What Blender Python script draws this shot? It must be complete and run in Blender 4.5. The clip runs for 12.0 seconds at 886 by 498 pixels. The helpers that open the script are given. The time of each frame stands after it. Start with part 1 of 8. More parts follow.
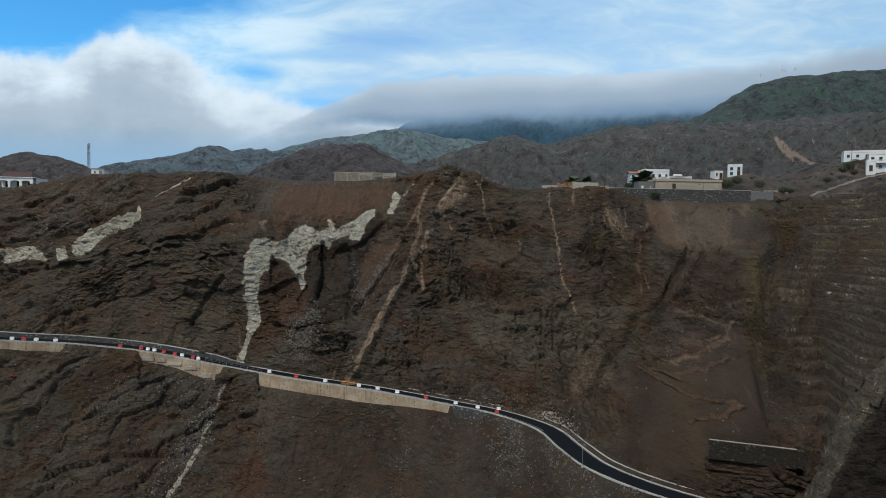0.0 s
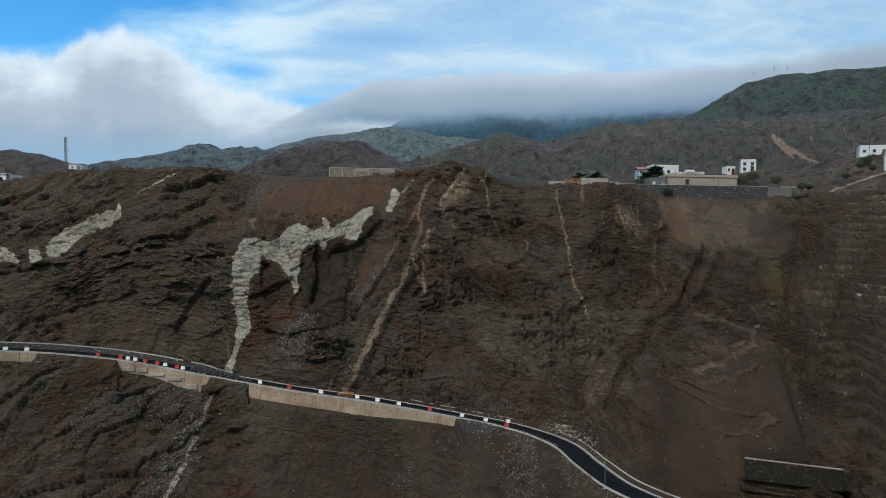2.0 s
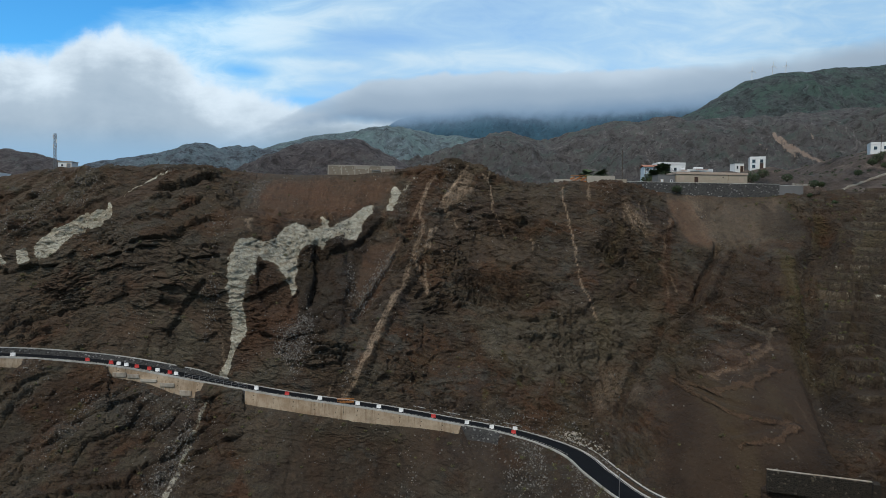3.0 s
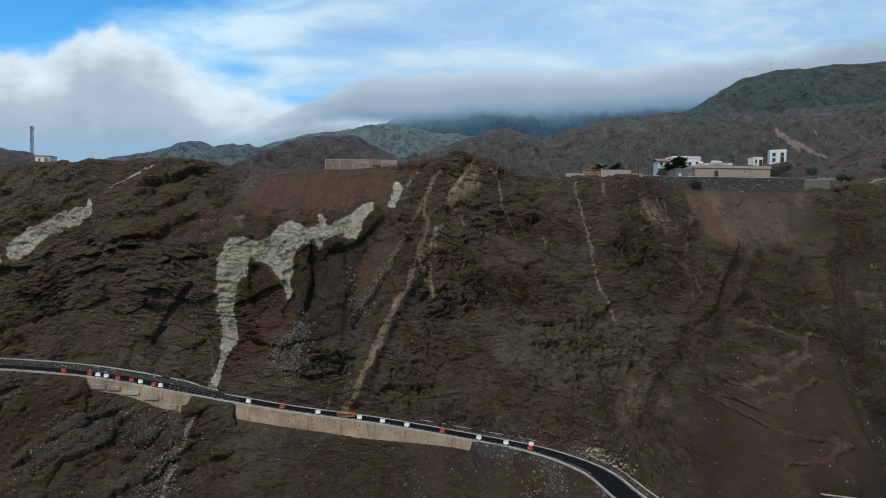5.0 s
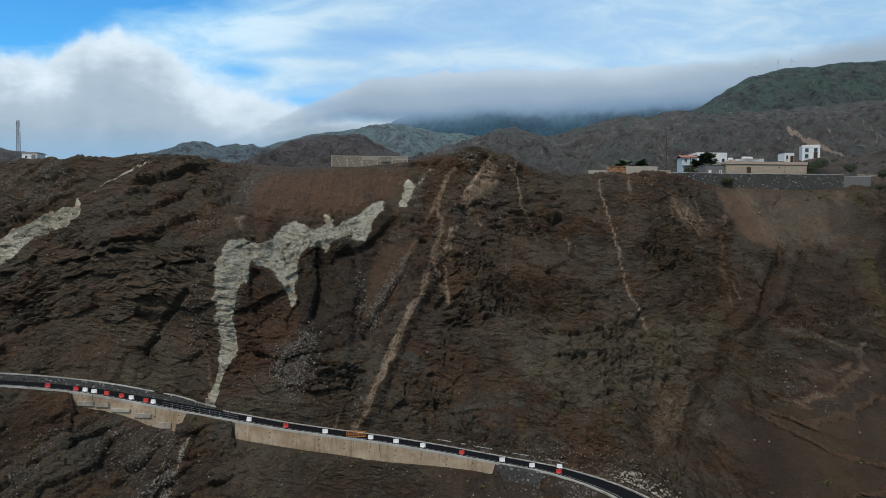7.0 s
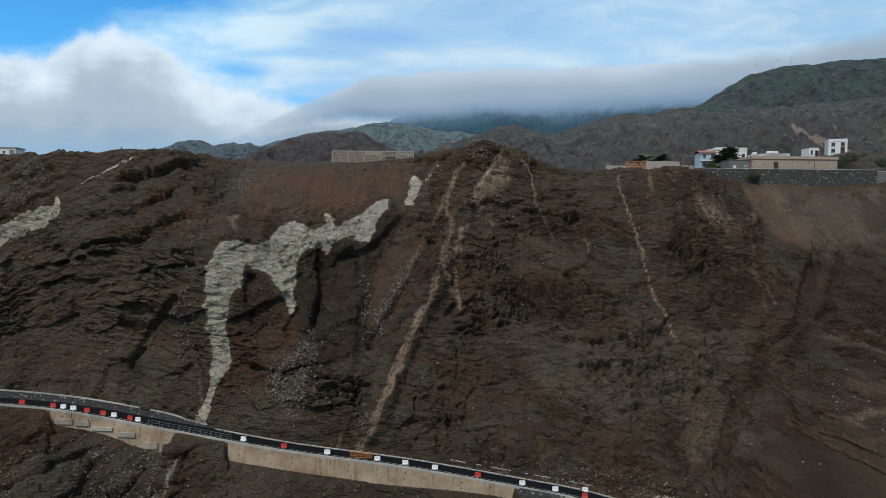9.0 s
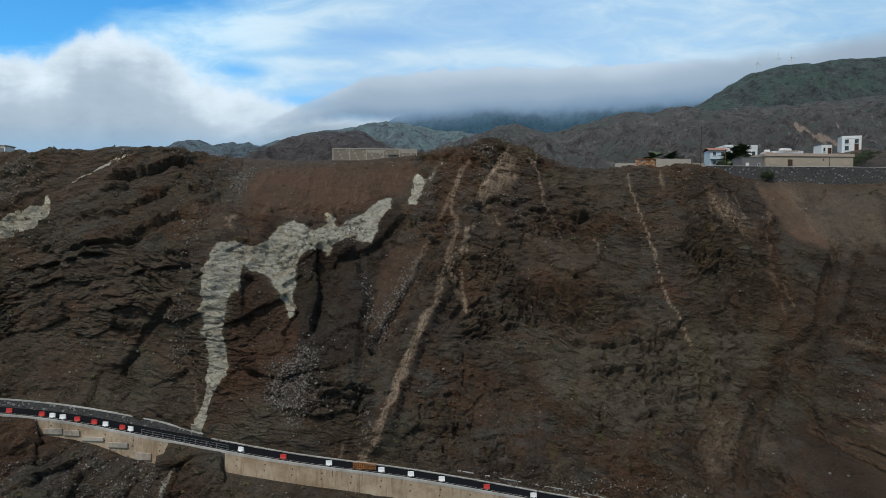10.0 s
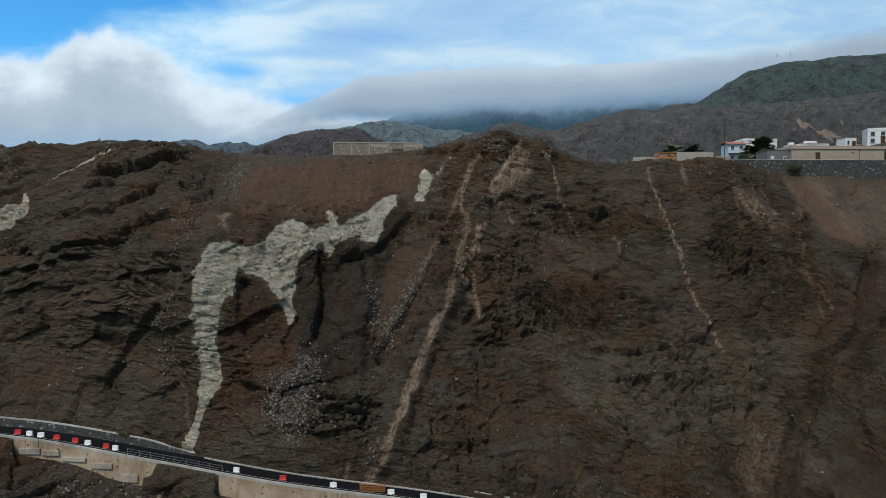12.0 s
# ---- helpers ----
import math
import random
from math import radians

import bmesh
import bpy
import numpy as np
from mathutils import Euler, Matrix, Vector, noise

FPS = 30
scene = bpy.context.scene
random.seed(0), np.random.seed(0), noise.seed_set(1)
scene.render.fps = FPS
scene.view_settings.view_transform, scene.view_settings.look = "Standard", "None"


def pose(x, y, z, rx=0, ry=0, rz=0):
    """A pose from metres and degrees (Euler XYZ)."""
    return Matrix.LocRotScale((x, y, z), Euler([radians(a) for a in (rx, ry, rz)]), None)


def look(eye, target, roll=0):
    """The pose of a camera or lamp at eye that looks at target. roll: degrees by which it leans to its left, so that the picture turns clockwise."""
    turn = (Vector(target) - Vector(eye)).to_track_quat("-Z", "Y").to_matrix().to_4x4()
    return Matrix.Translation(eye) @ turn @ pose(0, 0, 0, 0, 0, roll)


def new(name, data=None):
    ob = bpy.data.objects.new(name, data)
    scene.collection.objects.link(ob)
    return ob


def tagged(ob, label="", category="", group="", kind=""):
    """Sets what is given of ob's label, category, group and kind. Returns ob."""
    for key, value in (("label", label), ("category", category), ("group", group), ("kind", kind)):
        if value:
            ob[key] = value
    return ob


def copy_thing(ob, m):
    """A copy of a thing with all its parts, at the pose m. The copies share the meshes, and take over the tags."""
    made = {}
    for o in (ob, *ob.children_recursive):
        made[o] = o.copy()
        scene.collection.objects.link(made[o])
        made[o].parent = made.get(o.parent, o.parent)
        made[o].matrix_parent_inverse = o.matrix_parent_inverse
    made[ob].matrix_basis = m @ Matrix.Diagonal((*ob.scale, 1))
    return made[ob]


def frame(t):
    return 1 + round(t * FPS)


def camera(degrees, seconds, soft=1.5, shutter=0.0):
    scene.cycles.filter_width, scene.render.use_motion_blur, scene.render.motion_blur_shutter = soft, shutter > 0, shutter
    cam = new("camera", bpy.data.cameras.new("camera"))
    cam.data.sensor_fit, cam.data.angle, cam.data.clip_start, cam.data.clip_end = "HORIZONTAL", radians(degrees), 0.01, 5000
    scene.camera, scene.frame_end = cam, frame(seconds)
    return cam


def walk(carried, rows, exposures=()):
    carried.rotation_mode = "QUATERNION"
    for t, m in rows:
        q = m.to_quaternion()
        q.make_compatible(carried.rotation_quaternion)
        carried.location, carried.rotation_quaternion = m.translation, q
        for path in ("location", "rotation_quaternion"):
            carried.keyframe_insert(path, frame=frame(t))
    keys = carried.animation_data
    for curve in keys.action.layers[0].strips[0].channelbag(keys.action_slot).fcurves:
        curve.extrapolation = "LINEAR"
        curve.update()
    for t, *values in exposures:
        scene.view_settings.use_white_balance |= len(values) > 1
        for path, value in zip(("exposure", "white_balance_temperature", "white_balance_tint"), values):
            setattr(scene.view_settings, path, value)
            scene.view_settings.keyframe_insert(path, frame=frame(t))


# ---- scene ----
cam = camera(68.0, 12.0, soft=0.6)

PATH = [
    (0, pose(-0.00, 0.00, 0.00, 88.59, -1.19, 0.00)),
    (0.5, pose(-0.83, 2.89, -0.08, 88.60, -1.17, -0.25)),
    (1, pose(-1.58, 5.75, -0.11, 88.58, -1.12, -0.43)),
    (1.5, pose(-2.22, 8.60, -0.09, 88.55, -1.10, -0.58)),
    (2, pose(-2.82, 11.46, -0.07, 88.51, -1.07, -0.71)),
    (2.5, pose(-3.39, 14.33, -0.05, 88.48, -1.03, -0.80)),
    (3, pose(-3.96, 17.20, -0.05, 88.45, -0.99, -0.88)),
    (5, pose(-6.19, 28.79, -0.28, 88.35, -0.79, -1.21)),
    (5.5, pose(-6.82, 31.66, -0.28, 88.35, -0.75, -1.04)),
    (6, pose(-7.43, 34.53, -0.25, 88.40, -0.73, -0.96)),
    (6.5, pose(-8.03, 37.36, -0.20, 88.37, -0.70, -0.83)),
    (7, pose(-8.59, 40.13, -0.15, 88.38, -0.67, -0.87)),
    (9, pose(-10.86, 50.64, -0.02, 88.31, -0.53, -1.04)),
    (9.5, pose(-11.36, 53.09, -0.00, 88.28, -0.48, -1.05)),
    (10, pose(-11.87, 55.45, 0.01, 88.29, -0.44, -1.08)),
    (10.5, pose(-12.36, 57.74, 0.01, 88.26, -0.37, -1.11)),
    (11, pose(-12.86, 59.96, -0.00, 88.26, -0.33, -1.15)),
    (11.5, pose(-13.42, 62.15, -0.07, 88.24, -0.28, -1.20)),
    (12, pose(-14.03, 64.39, -0.19, 88.25, -0.17, -1.30)),
]
EXPOSURES = [(0, 0.0), (12, 0.0)]
walk(cam, PATH, EXPOSURES)

# ---------------------------------------------------------------- light
SUN_ELEVATION, SUN_AZIMUTH = 54.0, 210.0   # degrees; azimuth clockwise from +y


class Graph:
    """Short hand for node arithmetic."""

    def __init__(self, nt):
        self.nt = nt

    def put(self, socket, value):
        if isinstance(value, bpy.types.NodeSocket):
            self.nt.links.new(value, socket)
        elif isinstance(value, (tuple, list)):
            socket.default_value = (*value, 1.0) if len(socket.default_value) == 4 else value
        else:
            socket.default_value = value

    def math(self, op, a, b=0.0, clamp=False):
        n = self.nt.nodes.new("ShaderNodeMath")
        n.operation, n.use_clamp = op, clamp
        self.put(n.inputs[0], a)
        self.put(n.inputs[1], b)
        return n.outputs[0]

    def range(self, value, a, b, lo=0.0, hi=1.0):
        n = self.nt.nodes.new("ShaderNodeMapRange")
        n.interpolation_type = "SMOOTHSTEP"
        for i, v in enumerate((value, a, b, lo, hi)):
            self.put(n.inputs[i], v)
        return n.outputs[0]

    def mix(self, fac, a, b):
        n = self.nt.nodes.new("ShaderNodeMix")
        n.data_type = "RGBA"
        self.put(n.inputs[0], fac)
        self.put(n.inputs[6], a)
        self.put(n.inputs[7], b)
        return n.outputs[2]

    def vector(self, x, y, z):
        n = self.nt.nodes.new("ShaderNodeCombineXYZ")
        for i, v in enumerate((x, y, z)):
            self.put(n.inputs[i], v)
        return n.outputs[0]

    def noise(self, at, scale, detail, rough, distort=0.0):
        n = self.nt.nodes.new("ShaderNodeTexNoise")
        self.put(n.inputs["Vector"], at)
        n.inputs["Scale"].default_value, n.inputs["Detail"].default_value = scale, detail
        n.inputs["Roughness"].default_value, n.inputs["Distortion"].default_value = rough, distort
        return n.outputs["Fac"]

    def curve(self, value, points, lo, hi):
        """A height read from points (place, height): place runs from lo to hi, height from 0 to 0.4."""
        n = self.nt.nodes.new("ShaderNodeValToRGB")
        self.put(n.inputs[0], self.math("DIVIDE", self.math("SUBTRACT", value, lo), hi - lo))
        n.color_ramp.interpolation = "B_SPLINE" if len(points) < 4 else "LINEAR"
        stops = n.color_ramp.elements
        while len(stops) < len(points):
            stops.new(0.5)
        for stop, (place, height) in zip(stops, points):
            stop.position = (place - lo) / (hi - lo)
            stop.color = (height / 0.4, height / 0.4, height / 0.4, 1)
        return self.math("MULTIPLY", n.outputs[0], 0.4)

    def blob(self, u, v, at, size, amount):
        a = self.math("DIVIDE", self.math("SUBTRACT", u, at[0]), size[0])
        b = self.math("DIVIDE", self.math("SUBTRACT", v, at[1]), size[1])
        d = self.math("ADD", self.math("MULTIPLY", a, a), self.math("MULTIPLY", b, b))
        return self.math("MULTIPLY", self.math("POWER", 2.718, self.math("MULTIPLY", d, -1.0)), amount)


def make_world():
    """A bright sky, mostly under thin high cloud with blue gaps, and a low bank of heaped cloud."""
    world = bpy.data.worlds.new("sky")
    scene.world = world
    world.use_nodes = True
    nt = world.node_tree
    nt.nodes.clear()
    g = Graph(nt)
    out = nt.nodes.new("ShaderNodeOutputWorld")
    sky = nt.nodes.new("ShaderNodeTexSky")
    sky.sky_type, sky.sun_disc = "NISHITA", False
    sky.sun_elevation, sky.sun_rotation = radians(SUN_ELEVATION), radians(SUN_AZIMUTH)
    sky.air_density, sky.dust_density, sky.ozone_density = 1.0, 0.3, 3.0
    way = nt.nodes.new("ShaderNodeTexCoord").outputs["Generated"]
    split = nt.nodes.new("ShaderNodeSeparateXYZ")
    g.put(split.inputs[0], way)
    ahead = g.math("MAXIMUM", split.outputs[1], 0.08)
    u, v = g.math("DIVIDE", split.outputs[0], ahead), g.math("DIVIDE", split.outputs[2], ahead)
    plane = g.vector(u, v, 0.37)
    front = g.range(split.outputs[1], 0.25, 0.55)

    # blue of the clear sky
    blue = g.mix(0.62, (0.0, 0.0, 0.0), sky.outputs[0])
    deep = nt.nodes.new("ShaderNodeMix")
    deep.data_type, deep.blend_type = "RGBA", "MULTIPLY"
    g.put(deep.inputs[0], 1.0)
    g.put(deep.inputs[6], blue)
    g.put(deep.inputs[7], (0.080, 0.222, 0.292))
    blue = deep.outputs[2]

    # thin high cloud, drawn out sideways
    veil = g.noise(g.vector(g.math("MULTIPLY", u, 1.6), g.math("MULTIPLY", v, 5.5), 0.2), 2.0, 7, 0.55, 0.5)
    wisps = g.noise(g.vector(g.math("MULTIPLY", u, 3.0), g.math("MULTIPLY", v, 9.0), 3.1), 3.0, 6, 0.6, 1.2)
    cover = g.math("ADD", g.math("MULTIPLY", veil, 0.7), g.math("MULTIPLY", wisps, 0.45))
    for at, size, amount in (((-0.64, 0.315), (0.13, 0.05), -0.75), ((-0.46, 0.345), (0.16, 0.03), -0.45), ((-0.10, 0.288), (0.09, 0.020), -0.34),
                             ((-0.20, 0.262), (0.10, 0.010), -0.30), ((-0.286, 0.236), (0.035, 0.012), -0.36), ((-0.195, 0.194), (0.05, 0.006), -0.30),
                             ((0.10, 0.315), (0.13, 0.03), -0.13), ((0.36, 0.30), (0.12, 0.03), -0.10), ((-0.25, 0.30), (0.17, 0.03), 0.16),
                             ((0.0, 0.26), (0.25, 0.015), 0.22)):
        cover = g.math("ADD", cover, g.blob(u, v, at, size, amount))
    thin = g.range(cover, 0.18, 0.72)
    thick = g.range(cover, 0.5, 0.85)
    high = g.mix(thin, blue, g.mix(thick, (0.36, 0.65, 0.92), (0.65, 0.84, 0.98)))

    # heaped cloud low over the far hills
    heap = g.curve(u, [(-0.761, 0.243), (-0.675, 0.257), (-0.624, 0.261), (-0.581, 0.253), (-0.547, 0.276), (-0.526, 0.290), (-0.505, 0.285),
                       (-0.479, 0.303), (-0.458, 0.291), (-0.428, 0.283), (-0.393, 0.268), (-0.376, 0.252), (-0.333, 0.236), (-0.29, 0.216),
                       (-0.23, 0.194), (-0.196, 0.186), (-0.144, 0.176), (0.8, 0.17)], -0.8, 0.8)
    billow = g.noise(plane, 11.0, 10, 0.64, 0.15)
    under = g.math("ADD", g.math("SUBTRACT", heap, v), g.math("MULTIPLY", g.math("SUBTRACT", billow, 0.5), 0.075))
    body = g.noise(g.vector(g.math("MULTIPLY", u, 1.0), g.math("MULTIPLY", v, 2.2), 1.3), 6.5, 8, 0.60, 0.2)
    depth = g.math("ADD", under, g.math("MULTIPLY", g.math("SUBTRACT", body, 0.5), 0.16))
    lit = g.mix(g.range(depth, 0.0, 0.095), (0.72, 0.84, 0.94), (0.41, 0.515, 0.62))
    lit = g.mix(g.range(depth, 0.08, 0.21), lit, (0.25, 0.355, 0.47))
    lit = g.mix(g.range(v, 0.16, 0.10), lit, (0.28, 0.45, 0.63))
    low = g.mix(g.range(under, -0.008, 0.022), high, lit)

    # the rest of the sky, round and behind
    round_noise = g.noise(way, 2.6, 7, 0.58, 0.4)
    rest = g.mix(g.range(round_noise, 0.30, 0.62), blue, g.mix(g.range(round_noise, 0.5, 0.75), (0.45, 0.545, 0.64), (0.67, 0.725, 0.78)))
    colour = g.mix(front, rest, low)
    colour = g.mix(g.range(split.outputs[2], -0.01, -0.06), colour, (0.05, 0.05, 0.05))
    bg = nt.nodes.new("ShaderNodeBackground")
    g.put(bg.inputs["Color"], colour)
    bg.inputs["Strength"].default_value = 1.05
    nt.links.new(bg.outputs[0], out.inputs[0])


make_world()
sun_data = bpy.data.lights.new("sun", "SUN")
sun_data.energy, sun_data.angle, sun_data.color = 3.0, radians(10), (1.0, 0.94, 0.86)
sun_way = Vector((math.sin(radians(SUN_AZIMUTH)) * math.cos(radians(SUN_ELEVATION)),
                  math.cos(radians(SUN_AZIMUTH)) * math.cos(radians(SUN_ELEVATION)),
                  math.sin(radians(SUN_ELEVATION))))
sun = new("sun", sun_data)
sun.matrix_world = look(sun_way * 300, (0, 0, 0))

# ---------------------------------------------------------------- materials
class Nodes:
    """Short hand for building a node material."""

    def __init__(self, name, rough=0.9):
        self.mat = bpy.data.materials.new(name)
        self.mat.use_nodes = True
        self.nt = self.mat.node_tree
        self.bsdf = self.nt.nodes["Principled BSDF"]
        self.bsdf.inputs["Roughness"].default_value = rough
        self.bsdf.inputs["Specular IOR Level"].default_value = 0.25
        self.geo = self.nt.nodes.new("ShaderNodeNewGeometry")

    def node(self, kind, **inputs):
        n = self.nt.nodes.new(kind)
        for key, value in inputs.items():
            self.set(n, key, value)
        return n

    def set(self, n, key, value):
        socket = n.inputs[int(key[1:])] if key[0] == "i" and key[1:].isdigit() else n.inputs[key.replace("_", " ")]
        if isinstance(value, bpy.types.NodeSocket):
            self.nt.links.new(value, socket)
        else:
            socket.default_value = value

    def place(self, scale=(1, 1, 1), turn=(0, 0, 0)):
        m = self.node("ShaderNodeMapping", Vector=self.geo.outputs["Position"])
        m.vector_type = "TEXTURE"                # turn first, then stretch
        m.inputs["Scale"].default_value = [1.0 / c for c in scale]
        m.inputs["Rotation"].default_value = [radians(a) for a in turn]
        return m.outputs[0]

    def noise(self, scale, detail=4.0, rough=0.55, at=None, distort=0.0):
        n = self.node("ShaderNodeTexNoise", Vector=at or self.geo.outputs["Position"], Scale=scale, Detail=detail,
                      Roughness=rough, Distortion=distort)
        return n.outputs["Fac"]

    def cells(self, scale, at=None, feature="F1", out="Distance"):
        n = self.node("ShaderNodeTexVoronoi", Vector=at or self.geo.outputs["Position"], Scale=scale)
        n.feature = feature
        return n.outputs[out]

    def ramp(self, fac, a, b, lo=0.0, hi=1.0):
        n = self.node("ShaderNodeMapRange", Value=fac)
        n.inputs[1].default_value, n.inputs[2].default_value = a, b
        n.inputs[3].default_value, n.inputs[4].default_value = lo, hi
        n.clamp = True
        return n.outputs[0]

    def mix(self, fac, a, b):
        n = self.nt.nodes.new("ShaderNodeMix")
        n.data_type = "RGBA"
        for i, value in ((0, fac), (6, a), (7, b)):
            if isinstance(value, bpy.types.NodeSocket):
                self.nt.links.new(value, n.inputs[i])
            else:
                n.inputs[i].default_value = value if i == 0 else (*value, 1.0)
        return n.outputs[2]

    def math(self, op, a, b=0.0):
        n = self.nt.nodes.new("ShaderNodeMath")
        n.operation = op
        for i, value in enumerate((a, b)):
            if isinstance(value, bpy.types.NodeSocket):
                self.nt.links.new(value, n.inputs[i])
            else:
                n.inputs[i].default_value = value
        return n.outputs[0]

    def attr(self, name):
        n = self.nt.nodes.new("ShaderNodeAttribute")
        n.attribute_name = name
        return n.outputs["Fac"]

    def chance(self):
        return self.nt.nodes.new("ShaderNodeObjectInfo").outputs["Random"]

    def island(self):
        return self.geo.outputs["Random Per Island"]

    def bump(self, height, distance, strength=1.0):
        n = self.node("ShaderNodeBump", Height=height, Distance=distance, Strength=strength)
        self.nt.links.new(n.outputs[0], self.bsdf.inputs["Normal"])

    def colour(self, value):
        self.set(self.bsdf, "Base Color", value if isinstance(value, bpy.types.NodeSocket) else (*value, 1.0))
        return self.mat


def rock_material():
    """Layered brown lava and ash: masks for pale tuff, ochre wash, red earth, grey rock, loose scree and soft smooth slopes."""
    m = Nodes("cliff_rock", 0.93)
    soft = m.attr("soft")
    hard = m.ramp(soft, 0.0, 1.0, 1.0, 0.12)
    plain_rock = m.math("MULTIPLY", hard, m.ramp(m.attr("dark"), 0.0, 1.0, 1.0, 0.15))
    base = m.mix(m.ramp(m.noise(0.06, 5, 0.6), 0.38, 0.62), (0.050, 0.039, 0.031), (0.088, 0.063, 0.046))
    base = m.mix(m.ramp(m.noise(0.03, 4, 0.6), 0.45, 0.62, 0, 0.6), base, (0.078, 0.067, 0.058))
    base = m.mix(m.ramp(m.noise(0.05, 5, 0.6, m.place((1, 1, 1), (25, 10, 40))), 0.50, 0.62, 0, 0.6), base, (0.080, 0.061, 0.060))
    base = m.mix(m.ramp(m.noise(0.06, 5, 0.6, m.place((1, 1, 1), (70, 30, 15))), 0.52, 0.64, 0, 0.6), base, (0.092, 0.082, 0.053))
    base = m.mix(m.ramp(m.noise(0.055, 5, 0.6, m.place((1, 1, 1), (10, 60, 80))), 0.53, 0.64, 0, 0.6), base, (0.100, 0.058, 0.038))
    # colour of the single beds, which follows their arch
    where = m.node("ShaderNodeSeparateXYZ", Vector=m.geo.outputs["Position"])
    along = m.node("ShaderNodeCombineXYZ", X=m.math("MULTIPLY", where.outputs[0], 0.05), Y=0.0, Z=m.math("MULTIPLY", m.attr("bed"), 120.0 * 0.42))
    strata = m.noise(1.0, 6, 0.66, along.outputs[0], 0.3)
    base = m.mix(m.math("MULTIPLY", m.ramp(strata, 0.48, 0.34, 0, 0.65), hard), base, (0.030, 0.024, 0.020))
    base = m.mix(m.math("MULTIPLY", m.ramp(strata, 0.54, 0.68, 0, 0.6), hard), base, (0.118, 0.090, 0.068))
    middle = m.noise(0.28, 7, 0.66)
    base = m.mix(m.ramp(middle, 0.52, 0.70, 0, 0.6), base, (0.125, 0.096, 0.070))
    base = m.mix(m.ramp(middle, 0.46, 0.30, 0, 0.6), base, (0.034, 0.027, 0.022))
    # broken blocks, each a little different, with rust and blue-grey ones among them
    shifted = m.node("ShaderNodeVectorMath", i0=m.place((0.42, 0.42, 0.95), (0, 12, 0)))
    shifted.operation = "ADD"
    wobble = m.node("ShaderNodeTexNoise", Vector=m.geo.outputs["Position"], Scale=0.9, Detail=6.0, Roughness=0.7)
    m.set(shifted, "i1", wobble.outputs["Color"])
    block = m.node("ShaderNodeTexVoronoi", Vector=shifted.outputs[0], Scale=1.0)
    tone = m.node("ShaderNodeSeparateColor", Color=block.outputs["Color"])
    base = m.mix(m.math("MULTIPLY", m.ramp(tone.outputs[0], 0.34, 0.0, 0, 0.35), hard), base, (0.026, 0.020, 0.016))
    base = m.mix(m.math("MULTIPLY", m.ramp(tone.outputs[0], 0.60, 1.0, 0, 0.35), hard), base, (0.150, 0.118, 0.088))
    rusty = m.math("MULTIPLY", m.ramp(m.noise(0.10, 6, 0.65), 0.50, 0.60), m.ramp(tone.outputs[1], 0.2, 0.7, 0.25, 0.8))
    base = m.mix(m.math("MULTIPLY", rusty, hard), base, (0.110, 0.060, 0.035))
    slaty = m.math("MULTIPLY", m.ramp(m.noise(0.085, 6, 0.65, m.place((1, 1, 1), (40, 0, 70))), 0.52, 0.60), m.ramp(tone.outputs[2], 0.35, 0.75, 0.1, 0.8))
    base = m.mix(m.math("MULTIPLY", slaty, hard), base, (0.096, 0.096, 0.094))
    base = m.mix(m.math("MULTIPLY", m.attr("grey"), 0.9), base,
                 m.mix(m.noise(0.5, 6, 0.75), (0.066, 0.063, 0.056), (0.170, 0.157, 0.132)))
    base = m.mix(m.attr("red"), base, m.mix(m.noise(0.7, 7, 0.72), (0.058, 0.032, 0.021), (0.138, 0.078, 0.049)))
    # soft slopes of earth and gravel, with rills running down
    rills = m.noise(1.0, 6, 0.65, m.place((0.9, 0.6, 0.07)), 0.35)
    earth = m.mix(m.attr("red"), (0.052, 0.043, 0.036), (0.080, 0.045, 0.029))
    earth = m.mix(m.ramp(m.noise(0.12, 5, 0.6), 0.4, 0.65, 0, 0.5), earth, (0.056, 0.041, 0.031))
    earth = m.mix(m.ramp(rills, 0.45, 0.32, 0, 0.85), earth, (0.040, 0.028, 0.021))
    earth = m.mix(m.ramp(rills, 0.55, 0.70, 0, 0.7), earth, (0.122, 0.084, 0.060))
    base = m.mix(m.ramp(m.math("ADD", soft, m.math("MULTIPLY", m.math("SUBTRACT", m.noise(0.7, 8, 0.75), 0.5), 1.4)), 0.3, 0.75, 0, 0.92), base, earth)
    streaks = m.noise(1.0, 7, 0.7, m.place((1.1, 0.5, 0.13), (0, 0, 0)), 0.4)
    threads = m.noise(1.0, 6, 0.7, m.place((2.3, 1.0, 0.30), (0, 22, 0)), 0.9)
    wash = m.math("MULTIPLY", m.attr("ochre"), m.ramp(threads, 0.41, 0.54, 0.28, 1.0))
    base = m.mix(wash, base, m.mix(m.noise(2.2, 7, 0.75), (0.25, 0.190, 0.152), (0.62, 0.50, 0.42)))
    base = m.mix(m.ramp(streaks, 0.60, 0.74, 0, 0.4), base, (0.165, 0.122, 0.083))
    # mask holds near-black rock and also shade put into the colour
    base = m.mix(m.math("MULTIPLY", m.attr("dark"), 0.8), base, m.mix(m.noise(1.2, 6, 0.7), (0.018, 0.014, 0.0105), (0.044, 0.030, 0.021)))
    base = m.mix(m.attr("moss"), base, m.mix(m.noise(1.1, 6, 0.75), (0.042, 0.037, 0.020), (0.150, 0.118, 0.056)))
    chips = m.cells(2.6, None, "F1", "Distance")
    which = m.cells(2.6, None, "F1", "Color")
    some = m.math("MULTIPLY", m.ramp(chips, 0.34, 0.20), m.ramp(which, 0.66, 0.70))
